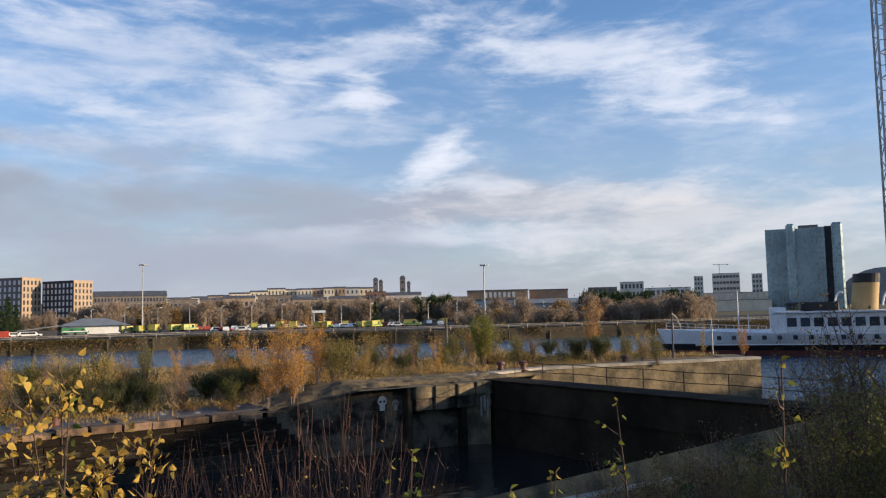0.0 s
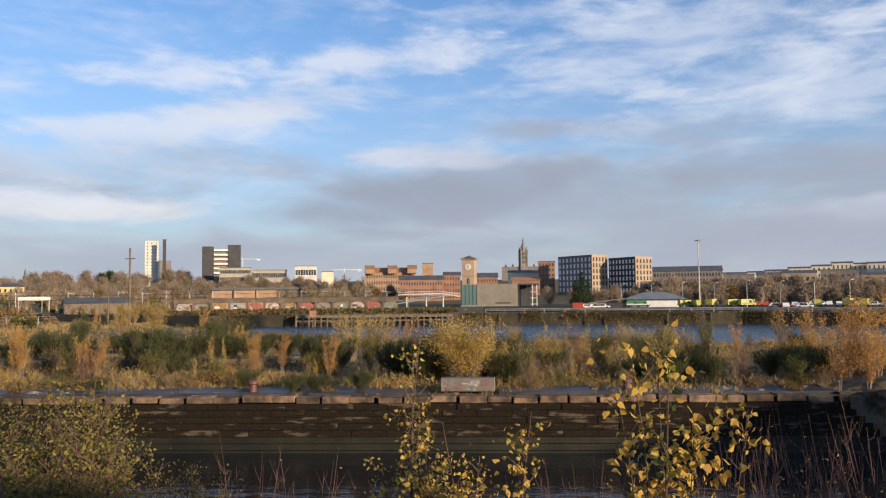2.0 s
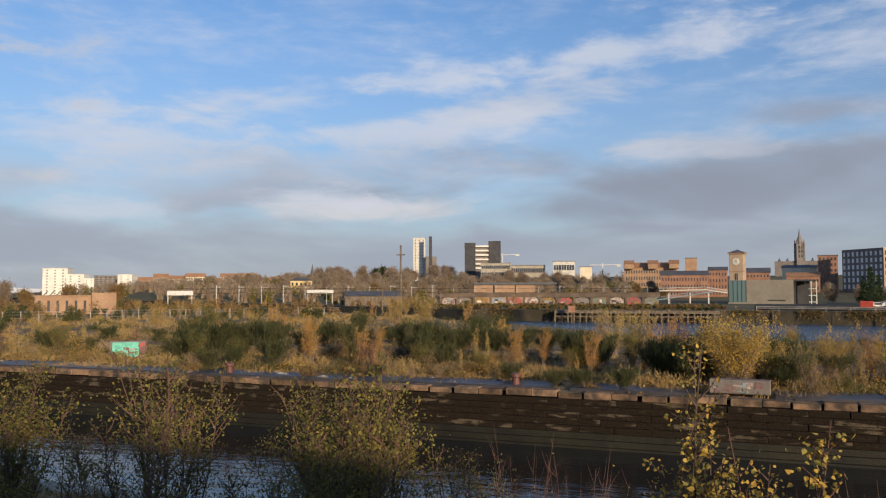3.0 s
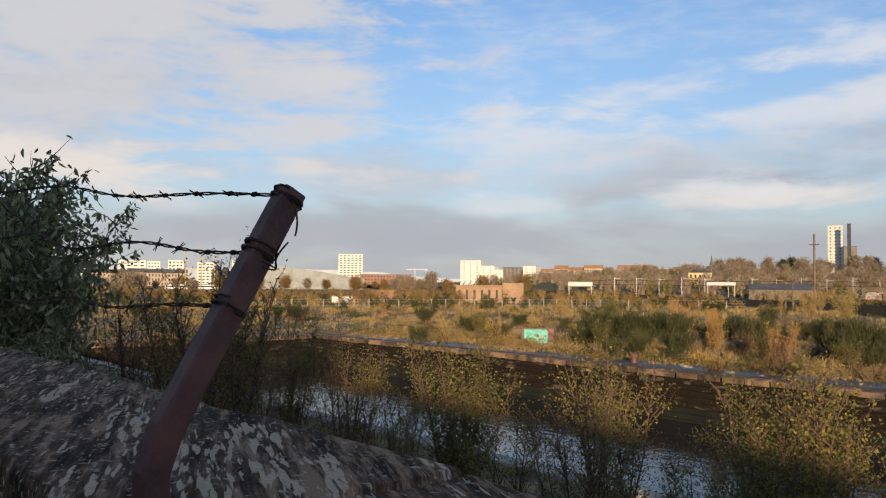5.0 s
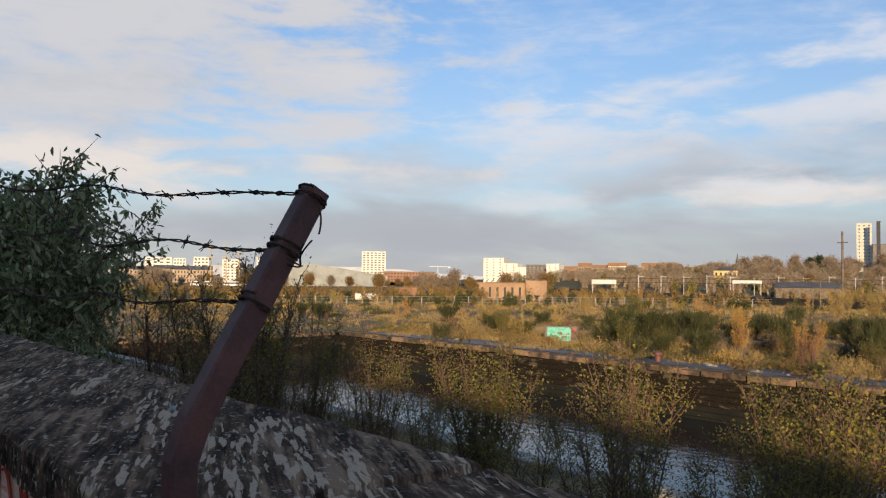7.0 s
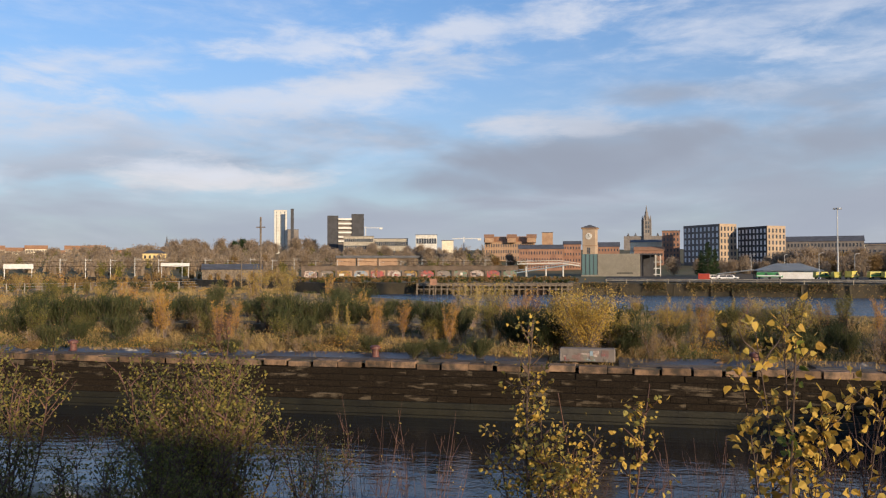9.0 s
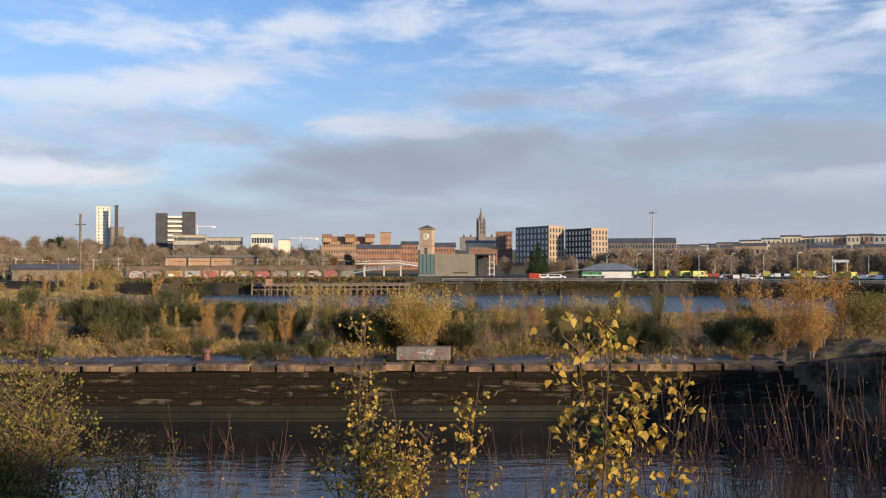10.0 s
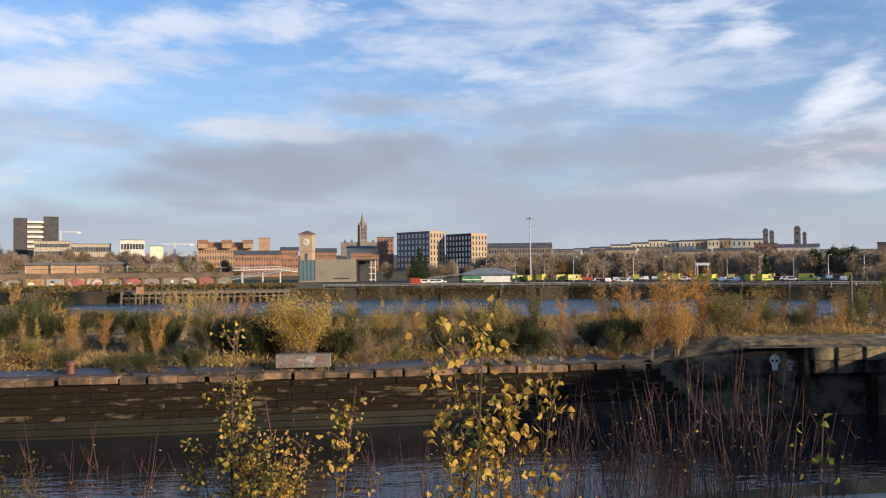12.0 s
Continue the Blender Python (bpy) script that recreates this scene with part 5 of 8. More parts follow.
def timber_pier():
    p = thing("timber_pier", pose(0, 0, 0), "old timber river pier on many dark piles", "pier")
    (xa, ya), (xb, yb) = polar(13.4, 203), polar(2.3, 201)
    ln = math.hypot(xb - xa, yb - ya)
    turn = math.degrees(math.atan2(yb - ya, xb - xa))
    p.matrix_basis = pose(xa, ya, 0, 0, 0, turn)
    part("deck", boxed(0, 0, 0.05, ln, 4, 0.4), "timber", p)
    part("edge_beam", boxed(0, -0.2, -0.3, ln, 0.1, 0.1), "timber", p)
    part("low_beam", boxed(0, -0.1, -1.2, ln, 0.1, -0.9), "timber", p)
    first = None
    for k in range(int(ln / 1.5)):
        m = pose(k * 1.5 + 0.2, 0, 0)
        if first is None:
            first = part("pier_leg", boxed(0, -0.25, -6, 0.34, 0.1, 0.3), "timber", p)
        else:
            again(first, "pier_leg", m, p)
    # black sheet stands in for the shade behind the legs
    part("painted_shade_sheet", boxed(0, 4.2, -8, ln, 5.0, 0.2), "tar", p)
    sgn = thing("warning_sign", frame_at(12.2, 199, 0, -0.3), "orange-red square river sign on a post", "sign")
    part("panel", boxed(-0.85, -0.06, 0.3, 0.85, 0.06, 1.9, bevel=0.03), "redbrick", sgn)
    part("post", boxed(-0.1, 0.05, -3, 0.1, 0.2, 1.0), "timber", sgn)


def river_front():
    # rail and piles on the far wall
    pts = [(0, 203), (60, 190), (110, 160), (200, 128), (330, 95)]
    r = thing("guard_rail", pose(0, 0, 0), "long pale guard rail on the far river wall", "guard rail")
    for z in (1.05, 1.4):
        bm = bmesh.new()
        tube(bm, [(x, y + 1.5, z) for x, y in pts], 0.08, 4)
        part("rail", bm, "concrete", r)
    first = None
    fp = None
    w = thing("fender_row", pose(0, 0, 0), "dark timber fender piles along the far river wall", "fender")
    for (xa, ya), (xb, yb) in zip(pts, pts[1:]):
        ln = math.hypot(xb - xa, yb - ya)
        for k in range(int(ln / 5)):
            u = k * 5 / ln
            x, y = xa + (xb - xa) * u, ya + (yb - ya) * u
            if first is None:
                first = part("rail_post", boxed(-0.07, -0.07, 0.2, 0.07, 0.07, 1.45), "concrete", r)
                first.matrix_basis = pose(x, y + 1.5, 0)
                fp = part("fender", boxed(-0.2, -0.25, -4, 0.2, -0.02, 0.3), "bank", w)
                fp.matrix_basis = pose(x, y, 0)
            else:
                again(first, "rail_post", pose(x, y + 1.5, 0), r)
                again(fp, "fender", pose(x + random.uniform(-1.6, 1.6) * (xb - xa) / ln, y + random.uniform(-0.1, 0.0), random.uniform(-0.9, 0.3), random.uniform(-2, 2), random.uniform(-3, 3)), w)
    # grass strip and car park
    bm = bmesh.new()
    line = [(0, 216), (60, 200), (110, 168), (200, 136), (330, 103)]
    bk = [(330, 190), (200, 240), (110, 280), (60, 305), (0, 330)]
    vs = [bm.verts.new((x, y, land_z(x, y) + 0.25)) for x, y in line + bk]
    bm.faces.new(vs)
    c = part("car_park", bm, "car_park")
    tagged(c, "dark tarmac car park on the far bank", "car park", kind="structure")


def vehicle(name, label, category, body, length, height, width, van, band=None, group=""):
    v = thing(name, pose(0, 0, 0), label, category, group)
    h0 = height * (0.22 if van else 0.26)
    mid = height * (0.55 if van else 0.58)
    part("lower_body", boxed(-length / 2, 0, h0, length / 2, width, mid, bevel=0.12), body, v)
    bm = bmesh.new()
    f = [(-length * 0.47, mid - 0.05), (length * (0.30 if van else 0.28), mid - 0.05), (length * (0.22 if van else 0.12), height), (-length * (0.47 if van else 0.34), height)]
    a = [bm.verts.new((x, 0.06, z)) for x, z in f]
    b = [bm.verts.new((x, width - 0.06, z)) for x, z in f]
    bm.faces.new(a)
    bm.faces.new(b[::-1])
    for i in range(4):
        bm.faces.new((a[i], b[i], b[(i + 1) % 4], a[(i + 1) % 4]))
    bmesh.ops.recalc_face_normals(bm, faces=bm.faces)
    cabin = part("cabin", bm, body, v)
    if van:
        part("window", boxed(length * 0.05, -0.01, mid, length * 0.2, 0.07, height * 0.85), "window", cabin)
        part("side_band", boxed(-length * 0.45, -0.02, mid - height * 0.16, length * 0.45, 0.02, mid - 0.02), band or "green", v)
    else:
        part("window", boxed(-length * 0.28, 0.02, mid, length * 0.14, 0.08, height * 0.93, bevel=0.02), "window", cabin)
    for x in (-length * 0.31, length * 0.31):
        for y in (0.02, width - 0.2):
            bm = bmesh.new()
            bmesh.ops.create_cone(bm, cap_ends=True, segments=14, radius1=0.36, radius2=0.36, depth=0.22, matrix=pose(x, y + 0.09, 0.36, 90))
            part("wheel", bm, "tyre", v)
    return v


def car_park():
    random.seed(12)
    lime = vehicle("ambulance", "lime yellow and green ambulance in the car park", "ambulance", "lime", 5.2, 2.2, 2.0, True, "green", "ambulances in the car park")
    yellow = vehicle("ambulance", "bright yellow box ambulance in the car park", "ambulance", "lime", 5.6, 2.4, 2.1, True, "buff", "ambulances in the car park")
    green = vehicle("patrol_van", "green and white chequered van by the pavilion", "van", "green", 4.6, 2.0, 1.9, True, "ship_white")
    white = vehicle("parked_car", "white car in the far car park", "car", "ship_white", 4.3, 1.5, 1.8, False, group="cars in the car park")
    grey = vehicle("parked_car", "dark grey car in the far car park", "car", "darkbrick", 4.3, 1.5, 1.8, False, group="cars in the car park")
    red = vehicle("parked_car", "red car in the far car park", "car", "red", 4.3, 1.5, 1.8, False, group="cars in the car park")
    used = set()

    def drop(p, az, d, turn=0.0):
        x, y = polar(az, d)
        m = pose(x, y, land_z(x, y) + 0.27, 0, 0, az + turn)
        if p in used:
            copy_thing(p, m)
        else:
            used.add(p)
            p.matrix_basis = m
    for az in (-10.3, -10.95):
        drop(green, az, 265)
    for az, p in ((-13.9, lime), (-14.75, lime), (-15.7, yellow), (-17.0, lime), (-17.8, lime), (-24.0, yellow), (-24.9, yellow), (-26.0, white), (-27.2, lime), (-28.0, white), (-29.6, lime), (-30.5, lime), (-28.9, white), (-26.6, lime)):
        drop(p, az, 268 - 1.6 * max(0, -az - 12), random.choice((62, 75, 110, 30)) + random.uniform(-8, 8))
    for az in (-7.2, -7.8, -8.2):
        drop(white, az, 250, random.uniform(-8, 8))
    for k in range(46):
        az = random.uniform(-36, -18)
        drop(random.choice((white, grey, grey, white, grey, white, white, lime, red)), az, random.uniform(232, 285), random.choice((0, 90)) + random.uniform(-5, 5))
    c = thing("shipping_container", frame_at(-6.5, 245, 0, land_z(*polar(-6.5, 245))), "red steel container on the bank", "container")
    part("body", boxed(-1.6, 0, 0, 1.6, 6, 2.1, bevel=0.05), "red", c)
    for k in range(10):
        part("rib", boxed(-1.5 + k * 0.31, -0.06, 0.1, -1.4 + k * 0.31, 0.0, 2.0), "red", c)
    p = thing("river_pavilion", frame_at(-11.7, 275), "white pavilion with a pale grey hipped roof", "pavilion")
    zb = 0.3
    part("wall", boxed(-8.8, 0, zb, 9.6, 14, zb + 2.9), "ship_white", p)
    bm = bmesh.new()
    zt = rise(0.06, 275)
    b = [bm.verts.new(v) for v in ((-10.4, -1.2, zb + 2.7), (10.8, -1.2, zb + 2.7), (10.8, 15, zb + 2.7), (-10.4, 15, zb + 2.7))]
    t0, t1 = bm.verts.new((-3.5, 7, zt)), bm.verts.new((4, 7, zt))
    for f in ((b[0], b[1], t1, t0), (b[1], b[2], t1), (b[2], b[3], t0, t1), (b[3], b[0], t0), b[::-1]):
        bm.faces.new(f)
    part("roof", bm, "metal_roof", p)
    part("porch", boxed(-8.2, -1.0, zb, -2.5, 0, zb + 2.2), "metal_roof", p)
    s = thing("boat_shed", frame_at(-8.5, 262), "low shed with a pale pitched roof", "shed")
    part("wall", boxed(-5, 0, 0.3, 5, 8, 2.0), "darkbrick", s)
    bm = bmesh.new()
    prism(bm, [(-5.4, 1.9), (5.4, 3.2), (5.4, 3.45), (-5.4, 2.15)], -0.4, 8.4)
    bmesh.ops.rotate(bm, verts=bm.verts, cent=(0, 0, 0), matrix=Matrix.Rotation(radians(90), 3, "X"))
    bmesh.ops.translate(bm, verts=bm.verts, vec=(0, 8.0, 0))
    part("roof", bm, "metal_roof", s)
    k = thing("white_gantry", frame_at(-26.4, 300), "small white steel gantry in the car park", "gantry")
    zb = ground_at(-26.4, 300)
    for x in (-1.8, 1.8):
        part("leg", boxed(x - 0.15, 0, zb, x + 0.15, 0.3, zb + 5.0), "ship_white", k)
    part("beam", boxed(-2.4, -0.1, zb + 5.0, 2.4, 0.5, zb + 5.9), "ship_white", k)


def lamps():
    for az, top, d in ((-14.69, 3.65, 262), (-38.13, 3.31, 240)):
        zt = rise(top, d)
        zb = ground_at(az, d)
        l = thing("high_mast_lamp", frame_at(az, d), "tall grey high-mast lamp with a ring of floodlights", "lamp post", "high-mast lamps")
        bm = bmesh.new()
        tube(bm, [(0, 0, zb - 0.5), (0, 0, zt)], [0.30, 0.13], 10)
        part("mast", bm, "steel", l)
        bm = bmesh.new()
        tube(bm, [(0, 0, zt - 0.55), (0, 0, zt - 0.35)], 0.9, 12)
        ring = part("head_ring", bm, "lamp_grey", l)
        for k in range(5):
            a = k * 1.2566
            part("floodlight", boxed(math.cos(a) * 1.0 - 0.3, math.sin(a) * 1.0 - 0.3, zt - 0.7, math.cos(a) * 1.0 + 0.3, math.sin(a) * 1.0 + 0.3, zt - 0.25, bevel=0.06), "steel", ring)
    first = None
    random.seed(17)
    for k in range(17):
        az = -9.5 - k * 2.05
        d = random.uniform(240, 320)
        z = ground_at(az, d)
        if first is None:
            first = thing("street_lamp", frame_at(az, d, 0, z), "slim grey street lamp in the car park", "street lamp", "street lamps on the far bank")
            bm = bmesh.new()
            tube(bm, [(0, 0, -0.3), (0, 0, 7.6), (0.4, 0, 8.1), (1.2, 0, 8.2)], [0.12, 0.08, 0.07, 0.06], 6)
            part("column", bm, "steel", first)
            part("lantern", boxed(0.9, -0.14, 8.1, 1.6, 0.14, 8.26, bevel=0.03), "lamp_grey", first)
        else:
            copy_thing(first, frame_at(az, d, random.uniform(-60, 60), z))


def hotel():
    d = 480.0
    h = thing("glass_hotel", frame_at(-59.5, d), "tall hotel tower clad in blue-grey mirror glass", "hotel")
    w = lambda az: math.tan(radians(-59.5 - az)) * d
    z = lambda e: rise(e, d)
    part("glass_bay", boxed(w(-57.17), 2, -2, w(-58.45), 24, z(4.89)), "hotel_glass", h)
    part("rounded_shaft", boxed(w(-58.45), -1.5, -2, w(-59.0), 24, z(5.18), bevel=1.0), "hotel_glass", h)
    part("glass_bay", boxed(w(-59.0), 1, -2, w(-59.9), 24, z(4.86)), "hotel_glass", h)
    part("glass_bay", boxed(w(-59.9), 1.6, -2, w(-60.75), 24, z(4.9)), "hotel_glass", h)
    part("dark_recess", boxed(w(-60.75), 4, -2, w(-61.15), 24, z(4.95)), "darkbrick", h)
    part("rounded_shaft", boxed(w(-61.15), -1.5, -2, w(-61.8), 26, z(5.12), bevel=1.0), "hotel_glass", h)
    part("roof_plant", boxed(w(-59.2), 6, z(4.86), w(-60.4), 16, z(5.1)), "greybrick", h)
    for a in (-57.5, -57.8, -58.1, -59.2, -59.45, -59.7, -60.15, -60.4):
        part("mullion", boxed(w(a) - 0.12, 0.7, -2, w(a) + 0.12, 1.7 if a > -59 else 1.2, z(4.85)), "steel", h)
    for k in range(15):
        zz = 3 + k * 2.9
        part("floor_band", boxed(w(-57.17), 1.85 if k % 2 else 1.9, zz, w(-58.45), 2.0, zz + 0.22), "blueclad", h)
        part("floor_band", boxed(w(-59.0), 0.88, zz, w(-60.75), 1.0, zz + 0.22), "blueclad", h)
    porch = part("entrance_canopy", boxed(w(-58.3), -14, 4.5, w(-60.2), 1, 5.3), "darkbrick", h)
    for k in range(6):
        x = w(-58.35) + (w(-60.15) - w(-58.35)) * k / 5
        part("canopy_leg", boxed(x - 0.25, -13.8, -1, x + 0.25, -13.3, 4.5), "tar", porch)
    # ribbed metal shells of the auditorium
    a = thing("shell_auditorium", frame_at(-64.0, 640), "silver ribbed shell-roofed auditorium", "auditorium")
    for k, (r, off) in enumerate(((30, 0), (26, 9), (21, 18))):
        bm = bmesh.new()
        n = 16
        rings = []
        for j, (yy, s) in enumerate(((0, 1.0), (10, 0.97), (22, 0.85))):
            rings.append([bm.verts.new((off * 0.4 + r * s * math.cos(math.pi * i / n) * 1.05, yy - off, 3 + r * s * math.sin(math.pi * i / n) * 0.86)) for i in range(n + 1)])
        for r0, r1 in zip(rings, rings[1:]):
            for i in range(n):
                bm.faces.new((r0[i], r0[i + 1], r1[i + 1], r1[i]))
        bm.faces.new(rings[0])
        part("shell", bm, "metal_roof", a)


def steamer():
    bow, way = Vector((99.6, 83.6, 0)), Vector((15.6, -23.4, 0)).normalized()
    turn = math.degrees(math.atan2(way.y, way.x))
    s = thing("passenger_steamer", pose(bow.x, bow.y, WATER_Z, 0, 0, turn), "white passenger steamer with a buff and black funnel", "ship")
    L, B = 74.0, 4.6

    def hull(name, z0, z1, mat, out=0.0, sheer=1.0):
        bm = bmesh.new()
        lo, hi = [], []
        n = 30
        for side in (-1, 1):
            for i in (range(n + 1) if side < 0 else range(n, -1, -1)):
                u = i / n
                wdt = B * (1 - (1 - min(1, u / 0.32)) ** 2.2) if u < 0.32 else B * (1 - 0.5 * max(0, (u - 0.8) / 0.2) ** 2)
                sh = 0.9 * (1 - min(1, u / 0.35)) ** 1.6 * sheer
                flare = 0.82
                lo.append(bm.verts.new((u * L + 1.2 * (1 - u), side * (wdt * flare + out), z0)))
                hi.append(bm.verts.new((u * L, side * (wdt + out), z1 + sh)))
        m = len(lo)
        for i in range(m):
            bm.faces.new((lo[i], lo[(i + 1) % m], hi[(i + 1) % m], hi[i]))
        bm.faces.new(hi)
        bm.faces.new(lo[::-1])
        bmesh.ops.recalc_face_normals(bm, faces=bm.faces)
        return part(name, bm, mat, s)
    hull("boot_topping", -1.2, 0.75, "boot", -0.25, 0)
    hull("lower_hull", 0.7, 1.7, "tar", -0.12, 0)
    side = hull("upper_hull", 1.65, 3.1, "ship_white", 0.0, 1.0)
    part("rubbing_strake", boxed(6, -B - 0.12, 1.6, 66, -B + 0.1, 1.75), "ship_white", s)
    cabin = part("deckhouse", boxed(17.5, -3.9, 3.3, 62, 3.9, 6.1, bevel=0.15), "ship_white", s)
    part("promenade_deck", boxed(16.8, -4.5, 6.1, 64, 4.5, 6.32), "ship_white", s)
    bm = bmesh.new()
    prism(bm, [(16.4, -3.9), (18.5, -4.35), (18.5, 4.35), (16.4, 3.9)], 3.3, 6.9)
    part("bulwark_front", bm, "ship_white", s)
    part("bridge_house", boxed(20.5, -3.0, 6.32, 25.5, 3.0, 7.6, bevel=0.1), "tar", s)
    first = None
    for k in range(22):
        m = pose(18.6 + k * 1.75, -4.02, 4.15)
        if first is None:
            first = part("saloon_window", boxed(0, 0, 0, 1.25, 0.2, 1.25, bevel=0.05), "window", cabin)
            first.matrix_basis = m
        else:
            again(first, "saloon_window", m, cabin)
    port = None
    for k in range(26):
        m = pose(9.0 + k * 2.05, -B - 0.02, 2.35)
        if port is None:
            port = part("porthole", boxed(0, 0, 0, 0.62, 0.25, 0.62, bevel=0.08), "window", side)
            port.matrix_basis = m
        else:
            again(port, "porthole", m, side)
    fx = 29.0
    bm = bmesh.new()
    rings = []
    for z, mat in ((6.2, 0), (7.2, 0), (10.2, 0)):
        rings.append([bm.verts.new((fx + (z - 6.2) * 0.1 + 1.75 * math.cos(a), 1.3 * math.sin(a), z)) for a in np.linspace(0, 6.2832, 20, endpoint=False)])
    for r0, r1 in zip(rings, rings[1:]):
        for i in range(20):
            bm.faces.new((r0[i], r0[(i + 1) % 20], r1[(i + 1) % 20], r1[i]))
    fn = part("funnel", bm, "buff", s, "buff-painted funnel", smooth=True)
    bm = bmesh.new()
    rings = []
    for z in (10.2, 11.5):
        rings.append([bm.verts.new((fx + (z - 6.2) * 0.1 + 1.78 * math.cos(a), 1.33 * math.sin(a), z)) for a in np.linspace(0, 6.2832, 20, endpoint=False)])
    for i in range(20):
        bm.faces.new((rings[0][i], rings[0][(i + 1) % 20], rings[1][(i + 1) % 20], rings[1][i]))
    bm.faces.new(rings[1])
    o = part("funnel_top", bm, "tar", fn, "black funnel top")
    for dx in (-3.2, 2.9):
        bm = bmesh.new()
        pts = [(fx + dx + 0.9 * math.cos(a), -2.6, 6.3 + 2.6 * math.sin(a)) for a in np.linspace(2.9, 1.2, 8)]
        tube(bm, pts, 0.14, 6)
        part("davit", bm, "ship_white", s)
    for x, h in ((12.0, 9.5), (13.4, 6.0)):
        bm = bmesh.new()
        tube(bm, [(x, 0, 3.2), (x, 0, h)], [0.12, 0.06], 6)
        part("mast", bm, "ship_white", s)
    for k in range(14):
        bm = bmesh.new()
        x = 1.5 + k * 1.1
        z = 3.1 + 0.9 * (1 - min(1, (x / L) / 0.35)) ** 1.6
        wd = B * (1 - (1 - min(1, (x / L) / 0.32)) ** 2.2)
        tube(bm, [(x, -wd, z), (x, -wd, z + 1.0)], 0.05, 4)
        part("rail_stanchion", bm, "ship_white", s)
    bm = bmesh.new()
    for k in (0.5, 1.0):
        tube(bm, [(1.5 + j * 1.1, -B * (1 - (1 - min(1, ((1.5 + j * 1.1) / L) / 0.32)) ** 2.2), k + 3.1 + 0.9 * (1 - min(1, ((1.5 + j * 1.1) / L) / 0.35)) ** 1.6) for j in range(14)], 0.035, 4)
    part("deck_rail", bm, "ship_white", s)


def lattice_mast():
    d = 120.0
    m = thing("lattice_mast", frame_at(-65.2, d, 10), "tall slim steel lattice mast by the basin", "mast")
    w = 1.7
    for x, y in ((-w, -w), (w, -w), (w, w), (-w, w)):
        part("leg", boxed(x - 0.13, y - 0.13, -3, x + 0.13, y + 0.13, 62), "steel", m)
    part("core_tube", boxed(-0.7, -0.7, -3, 0.9, 0.9, 62, bevel=0.3), "lamp_grey", m)
    for k in range(18):
        z = k * 3.4
        for (xa, ya), (xb, yb) in (((-w, -w), (w, -w)), ((-w, w), (-w, -w))):
            bm = bmesh.new()
            tube(bm, [(xa, ya, z), (xb, yb, z + 1.7)], 0.07, 4)
            tube(bm, [(xb, yb, z + 1.7), (xa, ya, z + 3.4)], 0.07, 4)
            tube(bm, [(xa, ya, z + 1.7), (xb, yb, z + 1.7)], 0.06, 4)
            part("brace", bm, "steel", m)


def posts():
    for az, d, z0, top, r, mat, label in ((-35.4, 102, -0.3, -0.58, 0.22, "timber", "thick pale timber mooring post on the bank"), (-51.05, 66, 0.8, -0.32, 0.085, "slate", "grey steel lamp column without a lantern"),
                                         (24.3, 170, -0.5, 3.36, 0.26, "timber", "tall timber pole with a crossbar"), (25.6, 168, -0.5, 0.3, 0.15, "timber", "short timber pole in the scrub"),
                                         (-53.6, 70, 0.5, -0.9, 0.06, "steel", "thin steel pole on the quay")):
        x, y = polar(az, d)
        p = thing("pole", pose(x, y, 0), label, "pole")
        zt = rise(top, d)
        bm = bmesh.new()
        tube(bm, [(0, 0, z0 - 0.5), (0, 0, zt)], [r, r * 0.7], 8)
        part("shaft", bm, mat, p)
        if "crossbar" in label:
            part("crossbar", boxed(-1.0, -0.1, zt - 2.2, 1.0, 0.1, zt - 2.0), "timber", p)
            part("ladder_rail", boxed(-1.6, -0.05, z0, -1.5, 0.05, zt * 0.35), "timber", p)
        if "lamp column" in label:
            bm = bmesh.new()
            tube(bm, [(0, 0, zt - 0.2), (0.6, 0, zt - 0.6), (0.9, 0, zt - 1.2)], 0.06, 6)
            part("bracket", bm, "steel", p)


